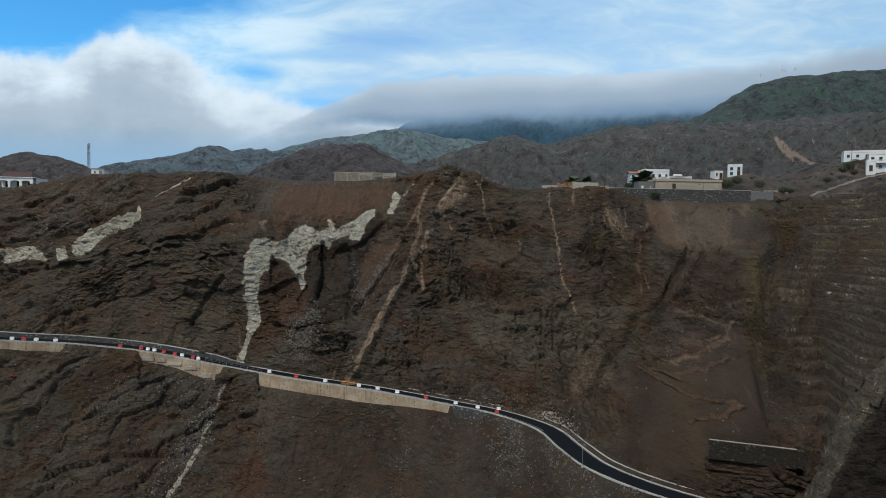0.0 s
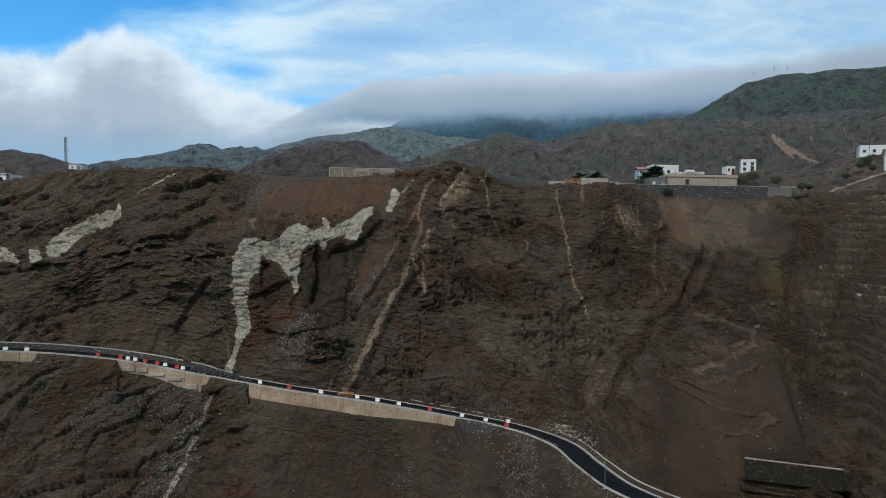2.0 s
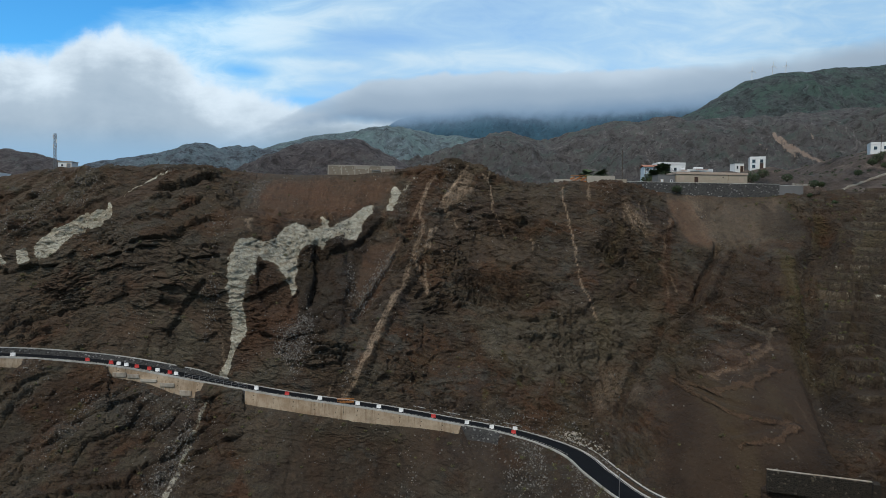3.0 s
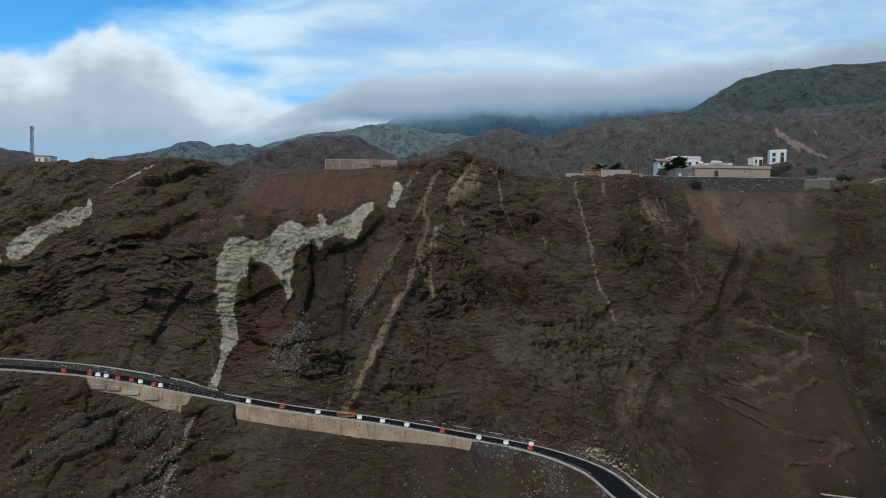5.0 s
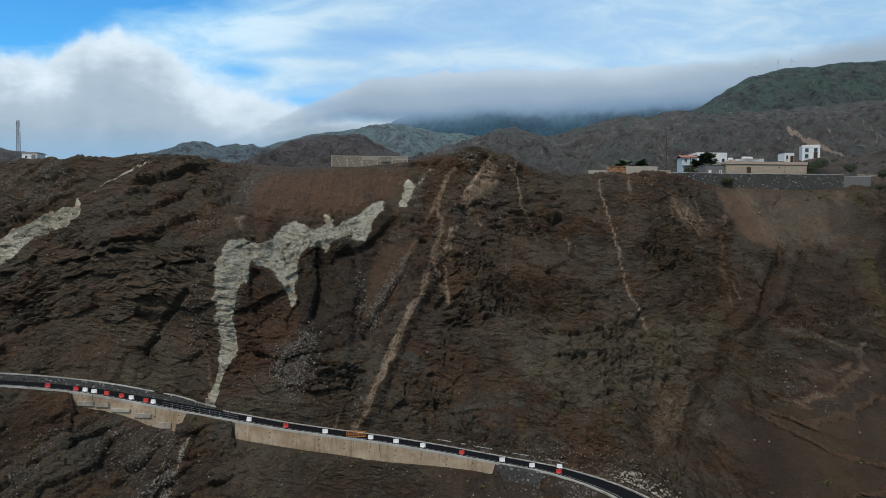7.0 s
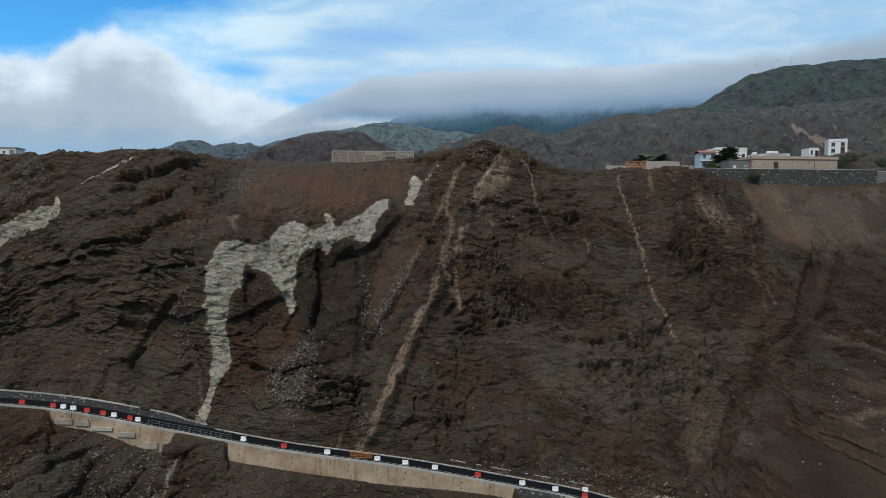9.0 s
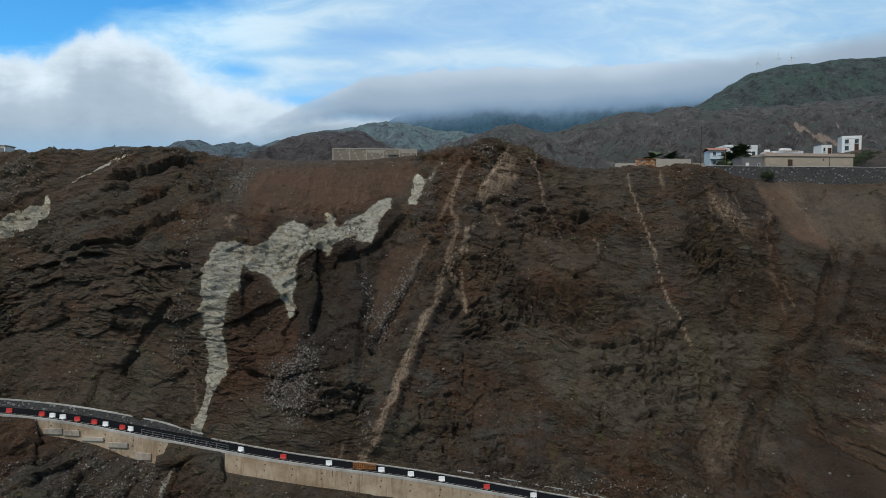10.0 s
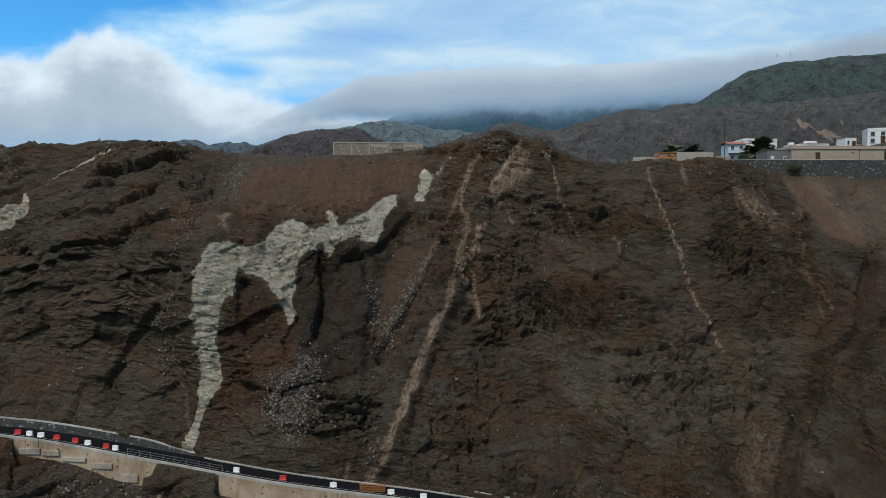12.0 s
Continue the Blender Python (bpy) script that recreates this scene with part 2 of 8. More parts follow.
    grit = m.math("MULTIPLY", some, m.math("ADD", m.math("MULTIPLY", m.attr("scree"), 0.6), 0.10))
    base = m.mix(grit, base, (0.30, 0.262, 0.21))
    pale = m.mix(m.noise(0.4, 7, 0.7), (0.50, 0.515, 0.49), (0.78, 0.81, 0.81))
    pale = m.mix(m.ramp(m.noise(1.3, 9, 0.82), 0.46, 0.64, 0, 0.85), pale, (0.24, 0.20, 0.15))
    pale = m.mix(m.ramp(m.noise(0.22, 6, 0.7), 0.54, 0.64, 0, 0.7), pale, (0.30, 0.24, 0.175))
    pale = m.mix(m.ramp(m.noise(5.0, 6, 0.8), 0.47, 0.36, 0, 0.5), pale, (0.14, 0.13, 0.115))
    pale = m.mix(m.ramp(m.noise(0.9, 8, 0.75, m.place((0.6, 0.6, 2.0), (0, 25, 0))), 0.43, 0.36, 0, 0.6), pale, (0.12, 0.11, 0.095))
    torn_edge = m.math("ADD", m.math("MULTIPLY", m.math("SUBTRACT", m.noise(0.9, 9, 0.78), 0.5), 1.5), m.attr("pale"))
    dusty = m.mix(m.noise(1.4, 7, 0.75), (0.11, 0.085, 0.062), (0.25, 0.205, 0.16))
    base = m.mix(m.ramp(torn_edge, 0.22, 0.48, 0, 0.7), base, dusty)
    base = m.mix(m.ramp(torn_edge, 0.44, 0.53), base, pale)
    ridge = m.nt.nodes.new("ShaderNodeTexNoise")
    ridge.noise_type = "RIDGED_MULTIFRACTAL"
    m.set(ridge, "Vector", m.place((0.7, 0.7, 1.4), (0, 10, 0)))
    for key, value in (("Scale", 0.55), ("Detail", 9.0), ("Roughness", 0.62), ("Lacunarity", 2.1), ("Offset", 0.9), ("Gain", 1.6)):
        m.set(ridge, key, value)
    fine = m.noise(2.6, 9, 0.8)
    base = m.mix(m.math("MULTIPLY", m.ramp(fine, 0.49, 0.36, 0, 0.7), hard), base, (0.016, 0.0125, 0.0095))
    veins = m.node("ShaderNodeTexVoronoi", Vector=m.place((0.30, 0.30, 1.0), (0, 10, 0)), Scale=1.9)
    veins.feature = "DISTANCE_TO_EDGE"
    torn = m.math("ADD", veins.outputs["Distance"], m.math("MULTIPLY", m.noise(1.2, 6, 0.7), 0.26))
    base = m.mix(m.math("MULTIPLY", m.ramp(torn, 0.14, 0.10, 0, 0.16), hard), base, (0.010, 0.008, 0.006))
    base = m.mix(m.math("MULTIPLY", m.ramp(fine, 0.55, 0.66, 0, 0.5), plain_rock), base, (0.225, 0.175, 0.125))
    split = m.node("ShaderNodeTexVoronoi", Vector=m.place((0.5, 0.5, 1.2), (0, 10, 0)), Scale=1.0)
    split.feature = "DISTANCE_TO_EDGE"
    clefts = m.ramp(split.outputs["Distance"], 0.0, 0.14)
    relief = m.math("ADD", m.math("MULTIPLY", ridge.outputs["Fac"], 0.34), m.math("MULTIPLY", m.noise(1.3, 10, 0.78), 0.9))
    relief = m.math("ADD", relief, m.math("MULTIPLY", clefts, 0.12))
    relief = m.math("ADD", m.math("MULTIPLY", relief, m.ramp(soft, 0.0, 1.0, 1.0, 0.18)), m.math("MULTIPLY", m.math("MULTIPLY", rills, soft), 0.5))
    m.bump(relief, 1.5, 1.0)
    warm = m.nt.nodes.new("ShaderNodeMix")
    warm.data_type, warm.blend_type = "RGBA", "MULTIPLY"
    warm.inputs[0].default_value = 1.0
    m.nt.links.new(base, warm.inputs[6])
    warm.inputs[7].default_value = (0.87, 0.79, 0.635, 1)      # iron-brown cast of the whole cliff
    return m.colour(warm.outputs[2])


def land_material(name, dry, green, amount, patch, relief):
    """Dry slopes with scrub and old field lines, seen from far off."""
    m = Nodes(name, 0.95)
    base = m.mix(m.ramp(m.noise(patch, 10, 0.78), 0.36, 0.66), [c * 0.42 for c in dry], [c * 1.75 for c in dry])
    base = m.mix(m.ramp(m.noise(patch * 0.5, 9, 0.75), 0.62 - amount * 0.3, 0.74 - amount * 0.3), base,
                 m.mix(m.noise(patch * 4, 7, 0.75), green, [c * 2.2 for c in green]))
    ledges = m.noise(1.0, 7, 0.75, m.place((patch * 1.6, patch * 0.9, patch * 1.0), (0, 28, 0)), 0.9)
    base = m.mix(m.ramp(ledges, 0.56, 0.64, 0, 0.6), base, [0.02 + c * 2.2 for c in dry])
    base = m.mix(m.ramp(ledges, 0.45, 0.37, 0, 0.75), base, [c * 0.28 for c in dry])
    dots = m.math("ADD", m.cells(patch * 6, None, "F1", "Distance"), m.ramp(m.noise(patch * 0.8, 6, 0.7), 0.44, 0.62, 0.25, -0.05))
    base = m.mix(m.ramp(dots, 0.30, 0.18, 0, 0.8), base, [c * 0.45 for c in green])
    base = m.mix(m.ramp(m.noise(patch * 9, 6, 0.8), 0.62, 0.75, 0, 0.6), base, [0.04 + c * 2.6 for c in dry])
    scar = m.math("ADD", m.attr("scar"), m.math("MULTIPLY", m.math("SUBTRACT", m.noise(patch * 3, 9, 0.85), 0.5), 2.6))
    base = m.mix(m.ramp(m.math("MULTIPLY", scar, m.ramp(m.attr("scar"), 0.0, 0.3)), 0.45, 0.9, 0, 0.85), base,
                 m.mix(m.noise(patch * 5, 8, 0.85), (0.22, 0.115, 0.065), (0.62, 0.50, 0.40)))
    m.bump(m.noise(patch * 3, 12, 0.8), relief * 2.2, 1.0)
    return m.colour(base)


ROCK = rock_material()
SCRUB = land_material("dry_scrub", (0.116, 0.104, 0.096), (0.058, 0.068, 0.058), 0.42, 0.08, 4.5)
EARTH = land_material("dry_earth", (0.108, 0.080, 0.062), (0.050, 0.052, 0.032), 0.15, 0.10, 2.0)
BARE = land_material("bare_hill", (0.112, 0.094, 0.088), (0.075, 0.078, 0.070), 0.3, 0.09, 5.0)
# HAZY and BLUE: the blue haze of distance is put into the colour
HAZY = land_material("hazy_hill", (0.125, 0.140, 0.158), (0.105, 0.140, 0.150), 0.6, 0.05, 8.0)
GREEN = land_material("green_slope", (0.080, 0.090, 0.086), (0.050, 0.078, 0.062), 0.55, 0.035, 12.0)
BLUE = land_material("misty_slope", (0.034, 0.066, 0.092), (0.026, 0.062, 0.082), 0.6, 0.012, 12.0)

# haze of distance tints this grey-green as well
SAGE = land_material("hazy_sage_slope", (0.145, 0.178, 0.188), (0.100, 0.142, 0.138), 0.6, 0.035, 8.0)


def asphalt_material():
    m = Nodes("fresh_asphalt", 0.95)
    m.bsdf.inputs["Specular IOR Level"].default_value = 0.08
    base = m.mix(m.noise(0.6, 5, 0.6), (0.0045, 0.0052, 0.0062), (0.0085, 0.0095, 0.011))
    m.bump(m.noise(30, 3, 0.6), 0.02, 0.5)
    return m.colour(base)


def concrete_material(name, a, b, rust):
    m = Nodes(name, 0.88)
    base = m.mix(m.ramp(m.noise(0.35, 7, 0.7), 0.35, 0.65), a, b)
    base = m.mix(m.ramp(m.noise(0.16, 6, 0.7), 0.5, 0.66, 0, rust * 0.7), base, (0.20, 0.115, 0.058))
    base = m.mix(m.ramp(m.noise(0.22, 6, 0.7, m.place((1, 1, 1), (50, 20, 0))), 0.54, 0.68, 0, 0.6), base, [c * 0.55 for c in a])
    runs = m.noise(1.0, 5, 0.7, m.place((1.6, 1.6, 0.16)))
    base = m.mix(m.ramp(runs, 0.52, 0.7, 0, rust), base, (0.14, 0.082, 0.042))
    base = m.mix(m.ramp(m.noise(3, 6, 0.7), 0.58, 0.72, 0, 0.45), base, [c * 0.5 for c in a])
    m.bump(m.noise(5, 6, 0.7), 0.05, 0.6)
    return m.colour(base)


def plain_material(name, colour, rough=0.6, spread=0.35, scale=2.0, metal=0.0):
    m = Nodes(name, rough)
    m.bsdf.inputs["Metallic"].default_value = metal
    base = m.mix(m.noise(scale, 6, 0.7), [c * (1 - spread) for c in colour], colour)
    m.bump(m.noise(scale * 4, 4, 0.6), 0.01, 0.3)
    return m.colour(base)


OLD_CONCRETE = concrete_material("older_concrete", (0.22, 0.195, 0.155), (0.36, 0.32, 0.26), 0.6)
ASPHALT = asphalt_material()
CONCRETE = concrete_material("stained_concrete", (0.25, 0.185, 0.12), (0.40, 0.31, 0.215), 0.85)
KERB = concrete_material("pale_concrete", (0.25, 0.24, 0.21), (0.40, 0.38, 0.34), 0.2)


def masonry_material(name, shade):
    """Dark basalt rubble in grey mortar."""
    m = Nodes(name, 0.9)
    cell = m.node("ShaderNodeTexVoronoi", Vector=m.place((1, 1, 1.3)), Scale=2.6)
    stone = m.mix(m.ramp(cell.outputs["Color"], 0.0, 1.0), [c * k for c, k in zip((0.024, 0.023, 0.022), shade)], [c * k for c, k in zip((0.085, 0.080, 0.073), shade)])
    pale = m.ramp(cell.outputs["Color"], 0.80, 0.86)
    stone = m.mix(m.math("MULTIPLY", pale, 0.7), stone, [c * k for c, k in zip((0.27, 0.26, 0.24), shade)])
    rim = m.node("ShaderNodeTexVoronoi", Vector=m.place((1, 1, 1.3)), Scale=2.6)
    rim.feature = "DISTANCE_TO_EDGE"
    base = m.mix(m.ramp(rim.outputs["Distance"], 0.10, 0.03), stone, [c * k for c, k in zip((0.07, 0.068, 0.064), shade)])
    m.bump(m.math("MINIMUM", rim.outputs["Distance"], 0.2), 0.6, 0.9)
    return m.colour(base)


MASONRY = masonry_material("basalt_masonry", (1.0, 1.0, 1.0))
OLD_RUBBLE = masonry_material("dark_old_rubble", (0.42, 0.36, 0.28))
DARK = plain_material("dark_void", (0.012, 0.011, 0.010), 0.95)
RED_PLASTIC = plain_material("faded_red_plastic", (0.46, 0.035, 0.028), 0.5, 0.3, 3.0)
WHITE_PLASTIC = plain_material("dusty_white_plastic", (0.72, 0.71, 0.68), 0.5, 0.22, 3.0)
ORANGE = plain_material("orange_paint", (0.50, 0.19, 0.045), 0.7, 0.5, 5.0)
RUST = plain_material("rusty_iron", (0.12, 0.06, 0.03), 0.85, 0.5, 8.0)
STEEL = plain_material("dull_steel", (0.22, 0.22, 0.22), 0.5, 0.35, 6.0, 0.6)
PLASTER = plain_material("white_plaster", (0.66, 0.65, 0.62), 0.85, 0.25, 0.9)
BEIGE = plain_material("weathered_beige_plaster", (0.33, 0.275, 0.205), 0.9, 0.35, 0.8)
CAPPING = plain_material("pinkish_capping", (0.37, 0.29, 0.225), 0.9, 0.35, 0.9)
GREY_PLASTER = plain_material("grey_render", (0.145, 0.14, 0.135), 0.9, 0.3, 0.9)
BLOCKWORK = plain_material("raw_blockwork", (0.245, 0.205, 0.155), 0.93, 0.4, 1.1)
PALE_BLOCK = plain_material("pale_blockwork", (0.36, 0.32, 0.26), 0.93, 0.35, 1.1)
BLUE_PAINT = plain_material("light_blue_paint", (0.43, 0.50, 0.53), 0.7, 0.25, 1.5)
TILE = plain_material("faded_roof_tiles", (0.36, 0.155, 0.095), 0.85, 0.45, 1.6)
BROWN_ROOF = plain_material("old_brown_roof", (0.075, 0.045, 0.034), 0.9, 0.4, 1.2)
WOOD = plain_material("dark_door_wood", (0.055, 0.030, 0.022), 0.7, 0.4, 2.0)
BARK = plain_material("palm_bark", (0.085, 0.062, 0.044), 0.95, 0.5, 4.0)


def glass_material():
    m = Nodes("window_glass", 0.06)
    m.bsdf.inputs["Specular IOR Level"].default_value = 0.5
    return m.colour((0.025, 0.03, 0.035))


GLASS = glass_material()


def leaf_material(name, a, b):
    m = Nodes(name, 0.75)
    return m.colour(m.mix(m.island(), a, b))


LEAF = leaf_material("dark_leaves", (0.014, 0.024, 0.010), (0.050, 0.068, 0.026))
DRY_LEAF = leaf_material("olive_scrub", (0.040, 0.042, 0.018), (0.13, 0.115, 0.045))
PALM_LEAF = leaf_material("palm_leaves", (0.030, 0.046, 0.022), (0.085, 0.105, 0.050))


def stone_material():
    m = Nodes("loose_stones", 0.92)
    base = m.mix(m.island(), (0.05, 0.043, 0.036), (0.24, 0.215, 0.185))
    return m.colour(m.mix(m.ramp(m.noise(4, 5, 0.7), 0.4, 0.7, 0, 0.6), base, (0.05, 0.042, 0.036)))


STONES = stone_material()

# ---------------------------------------------------------------- terrain tools
def lattice(ix, iy, iz, seed):
    h = (ix.astype(np.int64) * 374761393 + iy.astype(np.int64) * 668265263 + iz.astype(np.int64) * 2147483647 + seed * 974634777) & 0xFFFFFFFF
    h = ((h ^ (h >> 13)) * 1274126177) & 0xFFFFFFFF
    h = ((h ^ (h >> 16)) * 2246822519) & 0xFFFFFFFF
    return ((h ^ (h >> 15)) & 0xFFFFFF) / float(0x7FFFFF) - 1.0


def lumps(x, y, z, seed=0):
    """Smooth noise of about -1 to 1, one lump to a metre."""
    fx, fy, fz = np.floor(x), np.floor(y), np.floor(z)
    tx, ty, tz = x - fx, y - fy, z - fz
    tx, ty, tz = (t * t * t * (t * (t * 6 - 15) + 10) for t in (tx, ty, tz))
    total = 0.0
    for dx in (0, 1):
        for dy in (0, 1):
            for dz in (0, 1):
                w = (tx if dx else 1 - tx) * (ty if dy else 1 - ty) * (tz if dz else 1 - tz)
                total = total + w * lattice(fx + dx, fy + dy, fz + dz, seed)
    return total


def layered(x, y, z, octaves=4, gain=0.5, seed=0, ridged=False):
    total, amp, norm = 0.0, 1.0, 0.0
    for k in range(octaves):
        n = lumps(x * 2.03 ** k, y * 2.03 ** k, z * 2.03 ** k, seed + k)
        total = total + amp * (1 - 2 * np.abs(n) if ridged else n)
        norm += amp
        amp *= gain
    return total / norm


def blocks(x, y, z, seed=0, tilt=0.6):
    """Broken rock: each block of about a metre stands out by its own amount and leans its own way. Also the gap to the next block."""
    fx, fy, fz = np.floor(x), np.floor(y), np.floor(z)
    best, second = np.full(x.shape, 9.0), np.full(x.shape, 9.0)
    out = np.zeros(x.shape)
    for dx in (-1, 0, 1):
        for dy in (-1, 0, 1):
            for dz in (-1, 0, 1):
                cx, cy, cz = fx + dx, fy + dy, fz + dz
                px, py, pz = (x - cx - 0.5 - 0.42 * lattice(cx, cy, cz, seed + 1), y - cy - 0.5 - 0.42 * lattice(cx, cy, cz, seed + 2),
                              z - cz - 0.5 - 0.42 * lattice(cx, cy, cz, seed + 3))
                d = px * px + py * py + pz * pz
                near = d < best
                lean = lattice(cx, cy, cz, seed + 4) + tilt * (px * lattice(cx, cy, cz, seed + 5) + pz * lattice(cx, cy, cz, seed + 6))
                second = np.where(near, best, np.minimum(second, d))
                out, best = np.where(near, lean, out), np.where(near, d, best)
    return out, np.sqrt(second) - np.sqrt(best)


def smooth(t):
    t = np.clip(t, 0, 1)
    return t * t * (3 - 2 * t)


def rail(points, u):
    """A smooth curve through control points, at the station numbers u."""
    p = np.array(points, float)
    p = np.vstack([2 * p[0] - p[1], p, 2 * p[-1] - p[-2]])
    i = np.clip(np.floor(u).astype(int), 0, len(points) - 2)
    t = (u - i)[:, None]
    a, b, c, d = p[i], p[i + 1], p[i + 2], p[i + 3]
    return 0.5 * (2 * b + (c - a) * t + (2 * a - 5 * b + 4 * c - d) * t ** 2 + (3 * b - a - 3 * c + d) * t ** 3)


def even_stations(points, step, fine=None):
    """Station numbers so that a curve through the points is cut into steps of about that many metres."""
    u = np.linspace(0, len(points) - 1, 4000)
    p = rail(points, u)
    size = np.full(len(u), step)
    if fine:
        size = np.where((p[:, 0] > fine[0]) & (p[:, 0] < fine[1]), fine[2], step)
    along = np.concatenate([[0], np.cumsum(np.linalg.norm(np.diff(p, axis=0), axis=1) / size[1:])])
    return np.interp(np.linspace(0, along[-1], int(along[-1]) + 1), along, u)


def normals_of(grid):
    du, dv = np.gradient(grid, axis=1), np.gradient(grid, axis=0)
    n = np.cross(du, dv)
    return n / np.maximum(np.linalg.norm(n, axis=2, keepdims=True), 1e-9)


def sheet(name, grid, material, masks=None, label="", category="", kind="structure"):
    """A grid of points as one smooth mesh, with its masks."""
    rows, cols = grid.shape[:2]
    i = np.arange(rows * cols).reshape(rows, cols)
    quads = np.stack([i[:-1, :-1], i[:-1, 1:], i[1:, 1:], i[1:, :-1]], axis=-1).reshape(-1, 4)
    me = bpy.data.meshes.new(name)
    me.vertices.add(rows * cols)
    me.vertices.foreach_set("co", grid.reshape(-1).astype(np.float32))
    me.loops.add(quads.size)
    me.loops.foreach_set("vertex_index", quads.reshape(-1).astype(np.int32))
    me.polygons.add(len(quads))
    me.polygons.foreach_set("loop_start", np.arange(0, quads.size, 4, dtype=np.int32))
    me.update(calc_edges=True)
    me.polygons.foreach_set("use_smooth", np.ones(len(quads), dtype=bool))
    for key, values in (masks or {}).items():
        layer = me.attributes.new(key, "FLOAT", "POINT")
        layer.data.foreach_set("value", np.clip(values, 0, 1).reshape(-1).astype(np.float32))
    me.materials.append(material)
    return tagged(new(name, me), label, category, kind=kind)


def from_line(points, X, Z):
    """Distance in metres from each (X, Z) to a broken line, and how far along it (0 to 1) the nearest place is."""
    p = np.array(points, float)
    best, along = np.full(X.shape, 1e9), np.zeros(X.shape)
    for k in range(len(p) - 1):
        a, d = p[k], p[k + 1] - p[k]
        t = np.clip(((X - a[0]) * d[0] + (Z - a[1]) * d[1]) / (d @ d), 0, 1)
        dist = np.hypot(X - a[0] - t * d[0], Z - a[1] - t * d[1])
        near = dist < best
        best, along = np.where(near, dist, best), np.where(near, (k + t) / (len(p) - 1), along)
    return best, along


def stroke(points, w0, w1, X, Z, soft=0.5):
    dist, along = from_line(points, X, Z)
    width = w0 + (w1 - w0) * along
    return smooth((width - dist) / (soft * np.maximum(width, 0.3)) + 0.5)


def area(points, X, Z, soft=0.6):
    """1 inside a closed outline, fading over its edge."""
    p = np.array(points, float)
    inside = np.zeros(X.shape, bool)
    for a, b in zip(p, np.roll(p, -1, axis=0)):
        cross = (a[1] > Z) != (b[1] > Z)
        inside ^= cross & (X < (b[0] - a[0]) * (Z - a[1]) / (b[1] - a[1] + 1e-12) + a[0])
    dist, _ = from_line(np.vstack([p, p[:1]]), X, Z)
    return smooth(np.where(inside, dist, -dist) / soft + 0.5)


# ---------------------------------------------------------------- the cliff and the valley side under the road
ROAD_EDGE = [(-175, 138, -20.5), (-135, 146, -24), (-103, 152, -26.9), (-88, 157, -28.3), (-72, 159, -30.1), (-52, 156.8, -32.8),
             (-34, 153.8, -34.9), (-15, 152.8, -37.1), (2, 151.6, -39.6), (13.2, 150, -41.3), (21.8, 143.8, -42.7), (25, 133.5, -43.4),
             (29, 123.5, -44.1), (38.5, 116.3, -45.7), (52, 111.5, -47.6), (72, 108, -50)]
LOW = [(-175, 160, -8), (-135, 163, -14), (-105, 168, -19), (-90, 171, -19), (-70, 169, -20), (-48, 165, -21), (-31, 163, -24),
       (-15, 166, -24), (3, 170, -28), (15, 167, -27), (28, 166, -28), (41, 162, -31), (49, 151, -29.5), (53, 138, -30.5),
       (59, 120, -37), (76, 112, -43)]
HIGH = [(-175, 178, 4), (-135, 180, 1), (-107, 178, -3), (-92, 174, -4), (-70, 170, -2), (-51, 168, -3), (-27, 187, 0), (-8, 186, -5),
        (5, 189, -5), (16, 189, -4.5), (33, 188.5, -2), (51, 189, 0), (62, 173, -15), (73, 161, -20), (84, 154, -23), (98, 140, -31)]
TOP = [(-175, 199, 9), (-135, 194, 9.9), (-107, 189, 12.6), (-92, 188, 13.4), (-68, 187, 14.8), (-52, 199, 14), (-27, 206, 15),
       (-9, 205, 17.0), (4, 203, 19), (19, 204, 13.8), (35, 205, 13.6), (49, 206, 14.4), (63, 208, 11.8), (88, 206, 9.8), (104, 204, 11), (125, 198, 12)]
UNDER = [(-175, 120, -38), (-135, 132, -42), (-103, 140, -42), (-86, 143, -42), (-69, 147, -45), (-52, 146, -50), (-34, 142.5, -50),
         (-15, 145, -52), (4, 139, -49), (14, 137, -49), (20, 130, -51), (21, 119, -52), (24, 109, -54), (33, 101, -57), (47, 96, -60), (70, 93, -62)]
DEEP = [(-180, 80, -90), (-138, 88, -92), (-105, 94, -92), (-86, 97, -92), (-68, 99, -94), (-51, 98, -96), (-34, 96, -96), (-16, 97, -96),
        (2, 95, -95), (9, 93, -95), (13, 89, -95), (15, 83, -96), (19, 76, -96), (29, 70, -97), (45, 66, -98), (70, 62, -100)]
ROAD_WIDE = 3.3

stations = even_stations(ROAD_EDGE, 0.5, (-98, 62, 0.235))
edge = rail(ROAD_EDGE, stations)


def road_side(out):
    """The road's lower edge moved uphill by that many metres."""
    way = np.gradient(edge, axis=0)[:, :2]
    way /= np.linalg.norm(way, axis=1, keepdims=True)
    side = edge.copy()
    wide = 1 + 0.42 * smooth((stations - 8.6) / 2.2) if out > 0 else 1.0      # the bend is wider
    side[:, 0] -= way[:, 1] * out * wide
    side[:, 1] += way[:, 0] * out * wide
    return side


def across(a, b, c, d, n, last=False):
    """n rows of a smooth surface from curve b to curve c."""
    t = np.linspace(0, 1, n + (1 if last else 0), endpoint=last)[:, None, None]
    pull = 0.75
    return ((2 * t ** 3 - 3 * t ** 2 + 1) * b + (t ** 3 - 2 * t ** 2 + t) * pull * (c - a) / 2 +
            (3 * t ** 2 - 2 * t ** 3) * c + (t ** 3 - t ** 2) * pull * (d - b) / 2)


